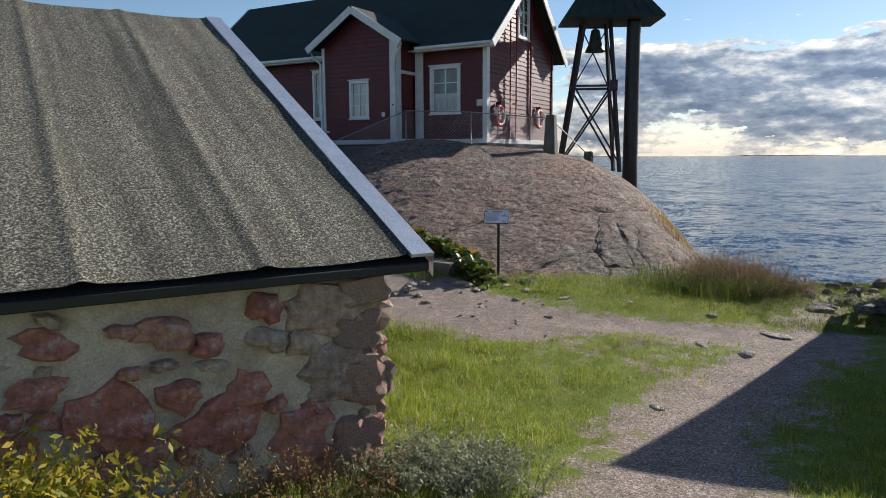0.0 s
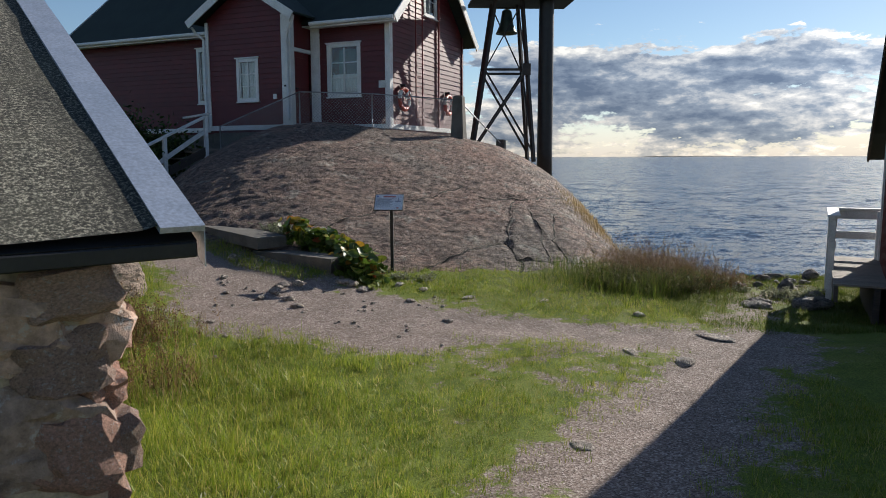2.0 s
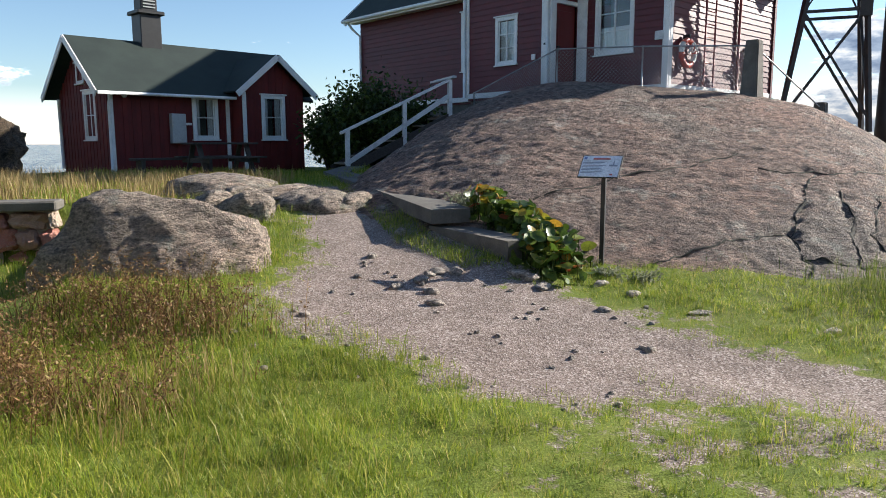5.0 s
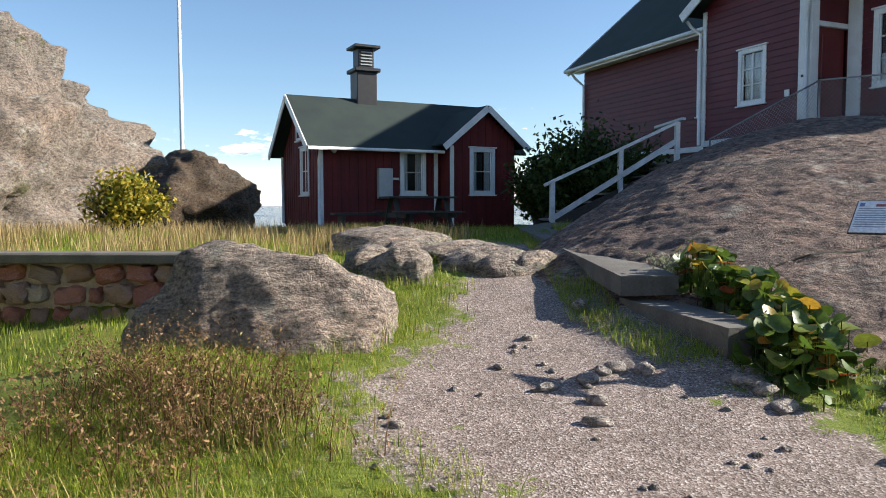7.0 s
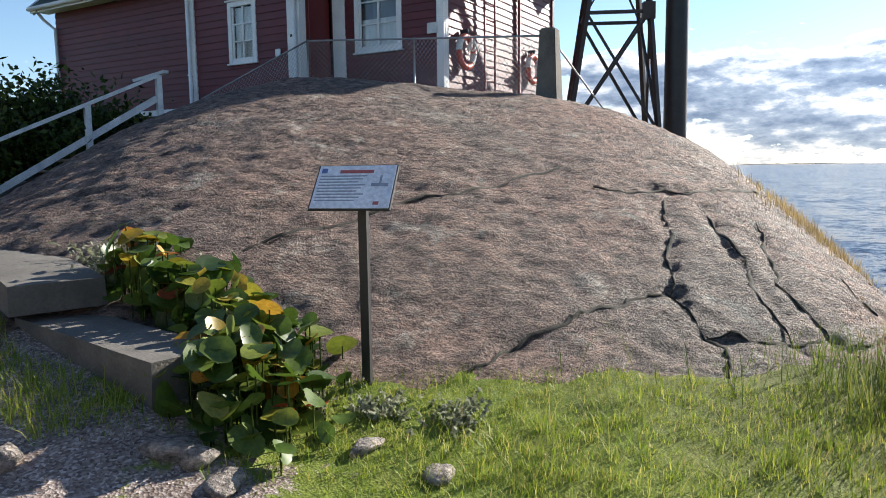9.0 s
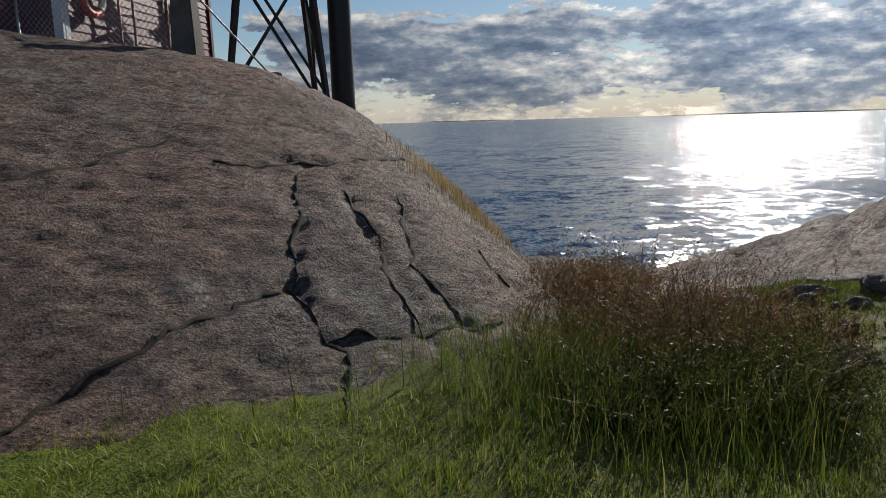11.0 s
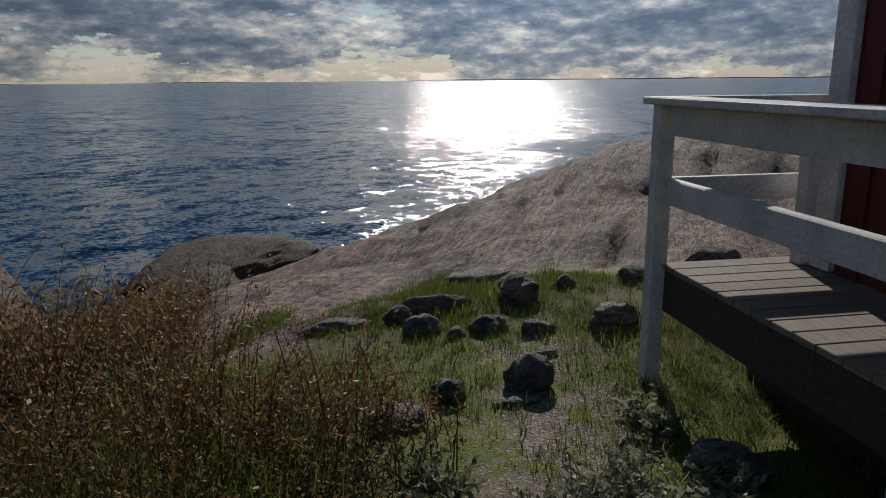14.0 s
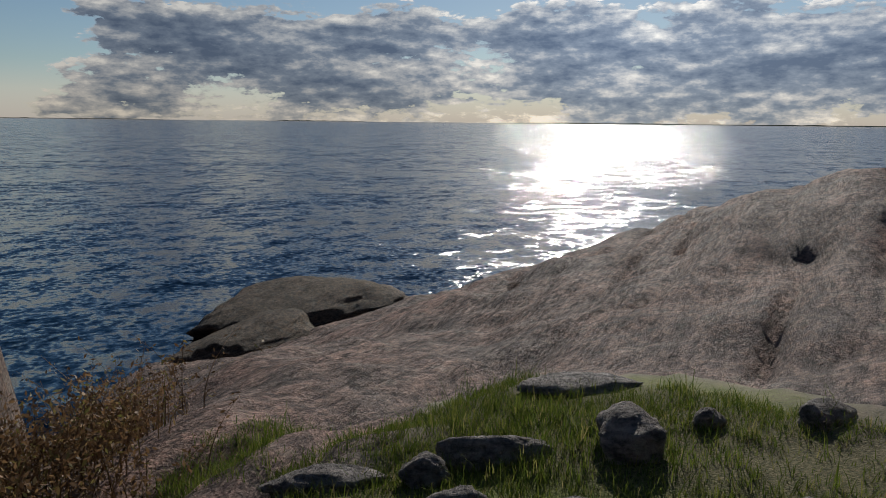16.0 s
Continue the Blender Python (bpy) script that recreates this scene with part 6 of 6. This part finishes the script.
def scatter(n, x0, x1, y0, y1, seed, keep=None):
    r = np.random.RandomState(seed)
    P = np.stack([r.uniform(x0, x1, n), r.uniform(y0, y1, n)], -1)
    g = path_cover(P[:, 0], P[:, 1])
    lump = np.sin(P[:, 0] * 2.3 + 1.3 * np.sin(P[:, 1] * 1.7)) * np.sin(P[:, 1] * 2.1 + np.sin(P[:, 0] * 1.1))
    z = ground_many(P)
    dm = dome_height(P[:, 0], P[:, 1])
    ca, sa = math.cos(radians(SA)), math.sin(radians(SA))
    lx, ly = (P[:, 0] - 0.07) * ca + (P[:, 1] - 5.38) * sa, -(P[:, 0] - 0.07) * sa + (P[:, 1] - 5.38) * ca
    in_shed = (lx < -0.25) & (ly > 0.05) & (ly < 7.0) & (lx > -9.2)
    rocky = (P[:, 1] - rock_line(P[:, 0]) > 0.25 + 0.8 * lump) & (P[:, 0] > 2.5)
    slab = np.zeros(n, bool)
    for (ax, ay), (bx, by), half in (((0.14, 12.54), (-1.08, 13.48), 0.24), ((-0.9, 13.3), (-2.2, 14.72), 0.32), ((-2.2, 14.72), (-4.9, 17.9), 0.32), ((0.45, 12.8), (-0.8, 13.7), 0.25)):
        tt = np.clip(((P[:, 0] - ax) * (bx - ax) + (P[:, 1] - ay) * (by - ay)) / ((bx - ax) ** 2 + (by - ay) ** 2), 0, 1)
        slab |= np.hypot(P[:, 0] - ax - tt * (bx - ax), P[:, 1] - ay - tt * (by - ay)) < half
    ok = ~slab & (r.uniform(0, 1, n) > g * 1.15 + 0.12 * lump) & (dm < z + 0.02) & ~in_shed & ~rocky
    if keep is not None:
        ok &= keep(P[:, 0], P[:, 1], lump, r)
    return np.concatenate([P[ok], z[ok][:, None] - 0.01], 1), lump[ok]


def tufts(P, lump, n, spread, seed):
    """Several blades to a tuft, each tuft with a vigour of its own."""
    r = np.random.RandomState(seed)
    Q = np.repeat(P, n, 0)
    Q[:, :2] += r.normal(0, spread, (len(Q), 2))
    vigour = np.repeat(r.gamma(2.4, 0.42, len(P)) * (0.75 + 0.5 * np.abs(lump)), n)
    return Q, vigour * r.uniform(0.5, 1.3, len(Q))


P, lump = scatter(76000, -4.4, 4.7, 3.0, 13.4, 1, lambda x, y, l, r: (y > 4.2 - 0.6 * x) & (x + 4.6 > 0.28 * np.abs(y - 9)))
P, vig = tufts(P, lump, 9, 0.026, 3)
tall = 0.036 + 0.03 * step(1.4, -0.6, P[:, 0]) * step(11.5, 9.5, P[:, 1])
blades("grass", P, tall * vig, 0.0021, 1.1, M_GRASS, "lush green turf with yellowing blades", "grass", 3)
P, lump = scatter(48000, 4.6, 9.7, 10.2, 16.8, 5, lambda x, y, l, r: (x < 5.4) | (l > -0.5 + 0.5 * r.uniform(-1, 1, len(x))))
P, vig = tufts(P, lump, 9, 0.028, 6)
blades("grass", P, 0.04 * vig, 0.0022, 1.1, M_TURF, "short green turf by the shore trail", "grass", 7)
P, lump = scatter(60000, -12, -2.0, 9.0, 21, 8)
blades("grass", P, (0.07 + 0.06 * np.abs(lump)) * np.random.RandomState(9).uniform(0.5, 1.6, len(P)), 0.004, 0.6, M_GRASS, "rough grass round the cottage", "grass", 10)
P, lump = scatter(16000, -13.5, -4.8, 10.5, 17.0, 11, lambda x, y, l, r: (l > -0.3) & (y < 17 + 0.3 * x + 2.5) & (-0.59 * (x + 5.55) + 0.8 * (y - 12.05) > 0.25))
blades("dry_grass", P, 0.24 * np.random.RandomState(12).uniform(0.4, 1.5, len(P)), 0.005, 0.5, M_DRY, "tall straw-coloured dry grass on the bank", "grass", 13)
P, lump = scatter(3500, -3.6, -0.8, 6.5, 10.3, 14, lambda x, y, l, r: l > 0.25)
blades("dry_grass", P, 0.22 * np.random.RandomState(15).uniform(0.4, 1.5, len(P)), 0.0028, 0.6, M_DRY, "dry seed-heads in the turf", "grass", 16)
rb = np.random.RandomState(71)
tb = rb.uniform(-0.01, 1, 9000)
ob_ = rb.uniform(0.0, 0.45, 9000)
out_ = ob_ + 0.3 + 0.42 * np.clip(tb / 0.12, 0, 1)
bank_p = np.stack([0.2 - 5.2 * tb - 0.79 * out_, 12.62 + 6.8 * tb - 0.6 * out_], -1)
bank_p = np.concatenate([bank_p, ground_many(bank_p)[:, None] - 0.01], 1)
blades("grass", bank_p, rb.uniform(0.05, 0.13, 9000), 0.0025, 1.1, M_GRASS, "long grass hanging over the bank below the walkway", "grass", 72)
rt_ = np.random.RandomState(91)
tp = np.stack([rt_.normal(4.9, 0.75, 9000), rt_.normal(13.35, 0.6, 9000)], -1)
tp = tp[(tp[:, 1] - 11.9 > 0.95 * (tp[:, 0] - 5.0) + 0.55) & (dome_height(tp[:, 0], tp[:, 1]) < land(tp[:, 0], tp[:, 1]) + 0.05)]
tp = np.concatenate([tp, ground_many(tp)[:, None] - 0.01], 1)
blades("grass", tp, rt_.uniform(0.12, 0.4, len(tp)), 0.0025, 0.9, M_TURF, "long grass under the withered weeds, blades coloured darker for shade", "grass", 92)
# grass along the lip of the rock and on its ledges
lip = []
rr_ = np.random.RandomState(17)
for k in range(4200):
    t = rr_.uniform()
    x, y = 3.2 + 2.9 * t + rr_.normal(0, 0.16), 22.2 + 2.6 * t + rr_.normal(0, 0.3)
    if rr_.uniform() < 0.35:
        x, y = 5.0 + rr_.normal(0, 0.25), 17.0 + rr_.normal(0, 0.5)
    lip.append((x, y, dome_at(x, y) - 0.02))
lip = np.array(lip)
blades("dry_grass", lip, 0.12 * rr_.uniform(0.4, 1.5, len(lip)), 0.0035, 0.7, M_DRY, "straw-coloured grass on the ledge of the rock", "grass", 18)


def weeds(name, centres, spread, height, material, label, cat, seed, stems=60, leaf=0.02, leaves=26, droop=0.35, stem_mat=None, lr=0.25):
    """Clumps of branching stems, each with many small leaves or seed-heads."""
    r = np.random.RandomState(seed)
    verts, faces = [], []
    for cx, cy, s in centres:
        for _ in range(int(stems * s)):
            x, y = cx + r.normal(0, spread * s * 0.5), cy + r.normal(0, spread * s * 0.5)
            z = ground_at(x, y) - 0.02
            h = height * s * r.uniform(0.55, 1.15)
            dx, dy = r.normal(0, droop, 2) * h
            n = 5
            prev = None
            for i in range(n + 1):
                t = i / n
                p = np.array([x + dx * t * t, y + dy * t * t, z + h * t * (1 - 0.12 * t)])
                w = 0.004 * (1 - 0.75 * t)
                k = len(verts)
                verts += [tuple(p + (w, 0, 0)), tuple(p + (-w * 0.5, w, 0)), tuple(p + (-w * 0.5, -w, 0))]
                if prev is not None:
                    for q in range(3):
                        faces.append((prev + q, prev + (q + 1) % 3, k + (q + 1) % 3, k + q))
                prev = k
            for _ in range(leaves):
                t = r.uniform(0.2, 1.0)
                p = np.array([x + dx * t * t, y + dy * t * t, z + h * t * (1 - 0.12 * t)])
                p = p + r.normal(0, 1, 3) * lr * h * (0.35 * (1.1 - t) + 0.08)
                a, b = r.normal(0, 1, 3), r.normal(0, 1, 3)
                a /= np.linalg.norm(a)
                b = np.cross(a, b)
                b /= np.linalg.norm(b)
                L = leaf * r.uniform(0.6, 1.5)
                k = len(verts)
                verts += [tuple(p - a * L), tuple(p + b * L * 0.4), tuple(p + a * L), tuple(p - b * L * 0.4)]
                faces.append((k, k + 1, k + 2, k + 3))
    ob = mesh_object(name, verts, faces, material, False)
    return tagged(ob, label, cat, kind="stuff")


weeds("weed_thicket", [(5.3, 13.9, 1.0), (4.9, 14.3, 0.9), (5.9, 14.3, 0.9), (5.0, 13.5, 0.9), (5.7, 13.5, 0.7), (4.5, 13.6, 0.7), (6.4, 14.1, 0.6)], 0.62, 0.56, M_WEED, "thicket of brown withered weeds beside the rock", "weeds", 21, 150, 0.009, 30, 0.5)
weeds("weed_thicket", [(4.75, 12.95, 1.0), (5.15, 12.95, 0.9), (4.4, 13.1, 0.9), (5.5, 13.15, 0.8), (4.1, 12.9, 0.6), (5.9, 13.5, 0.7)], 0.5, 0.4, M_TANGLE, "low tangle of dark green and brown weeds", "weeds", 61, 95, 0.012, 34, 0.6)
weeds("weed_thicket", [(5.0, 13.6, 1.0), (5.5, 14.0, 1.0), (5.9, 14.5, 0.9), (4.7, 13.9, 0.8), (6.2, 13.9, 0.7), (5.3, 14.6, 1.0)], 0.8, 0.85, M_WEED, "tall thin withered stems rising from the thicket", "weeds", 64, 34, 0.01, 30, 0.22, lr=0.16)
weeds("weed_thicket", [(5.6, 15.5, 1.0), (5.2, 15.2, 0.9), (6.1, 15.8, 0.9), (6.5, 16.5, 0.9), (6.8, 17.2, 0.9), (6.2, 16.8, 0.9), (7.0, 17.9, 0.7)], 0.5, 0.62, M_WEED, "brown withered weeds on the shore edge", "weeds", 22, 120, 0.014, 30)
weeds("weed_clump", [(-1.7, 9.2, 1.0), (-2.6, 9.0, 1.0), (-2.1, 8.2, 0.8), (-1.1, 8.6, 0.7), (-3.1, 8.1, 0.9), (-1.6, 7.4, 0.7)], 0.5, 0.42, M_WEED, "brown seeding weeds in the turf", "weeds", 23, 45, 0.012, 26)
weeds("weed_clump", [(-1.95, 9.64, 1.0), (-2.4, 9.9, 1.0), (-1.55, 9.95, 0.8), (-2.8, 9.6, 0.9)], 0.42, 0.5, M_WEED, "brown seeding weeds before the boulder", "weeds", 62, 52, 0.012, 30, 0.4)
weeds("weed_clump", [(-1.64, 8.31, 1.0), (-2.0, 8.1, 1.0), (-2.35, 8.5, 0.8)], 0.34, 0.4, M_WEED, "brown tangled weeds in the turf", "weeds", 63, 60, 0.012, 30, 0.5)
weeds("shrub", [(0.15, 5.25, 1.0), (0.4, 4.85, 0.9), (-0.1, 4.95, 0.8), (0.5, 5.4, 0.6)], 0.4, 0.3, M_SILVER, "low silvery shrub at the corner of the shed", "shrub", 24, 130, 0.014, 30, 0.5)
weeds("weed_clump", [(-0.6, 4.35, 1.0), (-1.1, 4.1, 1.0), (-0.2, 4.55, 0.7), (-1.6, 3.8, 1.0)], 0.35, 0.5, M_WEED, "dry stems against the stone wall", "weeds", 25, 40, 0.012, 22, 0.3)
weeds("yellow_shrub", [(-1.35, 3.45, 1.0), (-1.75, 3.3, 1.0), (-1.6, 3.6, 0.9)], 0.28, 0.72, M_YELLOW, "yellowing leafy shrub against the stone wall", "shrub", 26, 26, 0.022, 60, 0.22)
weeds("weed_clump", [(6.9, 13.0, 0.8), (7.2, 12.8, 0.7), (6.5, 13.5, 0.5), (7.6, 13.35, 0.6)], 0.3, 0.26, M_SILVER, "pale green weeds under the deck", "weeds", 27, 60, 0.018, 24, 0.5)
weeds("weed_clump", [(6.6, 13.7, 0.9), (6.9, 14.4, 0.8), (6.2, 14.4, 0.9)], 0.45, 0.5, M_WEED, "tall brown seed stems in the turf", "weeds", 28, 14, 0.014, 26, 0.15)
weeds("shrub", [(-0.75, 13.8, 1.0), (-0.95, 14.05, 0.7)], 0.2, 0.3, M_SILVER, "small silvery plant on the rock edge", "shrub", 29, 90, 0.016, 26, 0.4)
weeds("weed_clump", [(0.55, 12.75, 0.8), (1.0, 12.75, 0.6), (1.35, 12.7, 0.6)], 0.22, 0.16, M_SILVER, "tufts of pale plants at the foot of the sign", "weeds", 30, 70, 0.016, 20, 0.6)


def leafy_bush(name, cx, cy, r0, h, n, material, label, seed, leaf=0.05):
    ob = empty(name, pose(cx, cy, ground_at(cx, cy)))
    r = np.random.RandomState(seed)
    bm = bmesh.new()
    tips = []
    for k in range(26):
        a = r.uniform(0, math.tau)
        d = r.uniform(0.1, 0.85) * r0
        top = (d * math.cos(a), d * math.sin(a), h * r.uniform(0.55, 0.95) * (1 - 0.35 * (d / r0) ** 2))
        rod(bm, [(0.15 * d * math.cos(a), 0.15 * d * math.sin(a), -0.1), (0.5 * top[0], 0.5 * top[1], 0.5 * top[2]), top], 0.03, 5, 0.3)
        tips.append(top)
    part("stems", bm, M_DARKWOOD, ob)
    verts, faces = [], []
    for _ in range(n):
        t = np.array(tips[r.randint(len(tips))]) * (r.uniform(0.45, 1.05))
        p = t + r.normal(0, 0.17, 3) * r0 * 0.7
        p[2] = max(p[2], 0.05)
        a, b = r.normal(0, 1, 3), r.normal(0, 1, 3)
        a /= np.linalg.norm(a)
        b = np.cross(a, b)
        b /= np.linalg.norm(b)
        L = leaf * r.uniform(0.6, 1.4)
        k = len(verts)
        verts += [tuple(p - a * L), tuple(p + b * L * 0.5), tuple(p + a * L), tuple(p - b * L * 0.5)]
        faces.append((k, k + 1, k + 2, k + 3))
    cr = mesh_object("crown", verts, faces, material, False)
    cr.parent = ob
    return tagged(ob, label, "bush")


leafy_bush("bush", -6.0, 21.6, 1.9, 2.3, 16000, M_BUSH, "dense dark green lilac bush between cottage and house", 33, 0.06)
leafy_bush("bush", -7.2, 21.9, 1.2, 1.7, 7000, M_BUSH, "dark green bush beside the cottage", 34, 0.06)
leafy_bush("bush", -11.0, 13.9, 0.9, 1.1, 5000, M_YELLOW, "yellow-green bush at the foot of the cliff", 35, 0.045)

# Broad-leaved plants by the steps: each leaf a cupped plate on a stalk.
berg = tagged(empty("broad_leaved_plant", pose(0, 0, 0)), "clump of broad glossy leaves, green turning yellow and red", "plant")
leaf_me = []
for k in range(4):
    bm = bmesh.new()
    c = bm.verts.new((0, 0, 0))
    ring1 = [bm.verts.new((0.5 * math.cos(a), 0.62 * math.sin(a), 0.06 + 0.03 * math.sin(3 * a + k))) for a in np.linspace(0, math.tau, 10, endpoint=False)]
    ring2 = [bm.verts.new((math.cos(a) * (0.86 + 0.06 * math.sin(5 * a + k)), 1.1 * math.sin(a), 0.12 + 0.13 * math.sin(2 * a + k) + 0.05 * math.sin(5 * a))) for a in np.linspace(0, math.tau, 10, endpoint=False)]
    for i in range(10):
        j = (i + 1) % 10
        bm.faces.new((c, ring1[i], ring1[j])).smooth = True
        bm.faces.new((ring1[i], ring2[i], ring2[j], ring1[j])).smooth = True
    me = bpy.data.meshes.new("leaf")
    bm.to_mesh(me)
    bm.free()
    leaf_me.append(me)


def berg_mat():
    m, nt, b = nodes_of("broad_leaf")
    oi = nt.nodes.new("ShaderNodeObjectInfo")
    col = ramp(nt, oi.outputs["Random"], [(0.0, (0.025, 0.06, 0.01)), (0.5, (0.08, 0.14, 0.02)), (0.82, (0.18, 0.22, 0.03)), (0.92, (0.4, 0.28, 0.03)), (1.0, (0.3, 0.05, 0.025))]).outputs["Color"]
    n = noise_tex(nt, 3.0, 5, 0.6)
    col = mix(nt, col, ramp(nt, n.outputs["Fac"], [(0.3, (0.65,) * 3), (0.7, (1.3, 1.2, 1.1))]).outputs["Color"], 1.0, "MULTIPLY")
    link(nt, col, b.inputs["Base Color"])
    b.inputs["Roughness"].default_value = 0.45
    t = nt.nodes.new("ShaderNodeBsdfTranslucent")
    link(nt, col, t.inputs["Color"])
    mx = nt.nodes.new("ShaderNodeMixShader")
    mx.inputs[0].default_value = 0.35
    link(nt, b.outputs[0], mx.inputs[1])
    link(nt, t.outputs[0], mx.inputs[2])
    link(nt, mx.outputs[0], nt.nodes["Material Output"].inputs["Surface"])
    return m


M_LEAF = berg_mat()
for me in leaf_me:
    me.materials.append(M_LEAF)
r = random.Random(41)
stalks = bmesh.new()
for k in range(620):
    t = r.random()
    cx, cy = 0.5 - 1.2 * t, 12.84 + 0.78 * t
    if k % 4 == 0:
        cx, cy, t = 0.42, 12.52, 0.0
    e1, e2 = r.gauss(0, 1), r.gauss(0, 1)
    x, y = cx + 0.17 * e1, cy + 0.17 * e2
    if t > 0.25 and (x - cx) * 0.56 + (y - cy) * 0.83 < -0.1:
        continue
    g0 = max(ground_at(x, y), dome_at(x, y))
    top = (0.36 + 0.02 * t) * math.exp(-(e1 * e1 + e2 * e2) / 5)
    z = g0 + 0.04 + top * r.uniform(0.0, 1.0)
    o = new("leaf", r.choice(leaf_me))
    o.parent = berg
    s = r.uniform(0.045, 0.085)
    o.matrix_basis = Matrix.LocRotScale((x, y, z), Euler((r.gauss(0.35, 0.45), r.gauss(0, 0.5), r.uniform(0, 6.28))), (s, s, s))
    rod(stalks, [(x, y, g0 - 0.02), (x, y, z)], 0.004, 4)
tagged(part("stalk", stalks, M_BUSH, berg), kind="stuff")
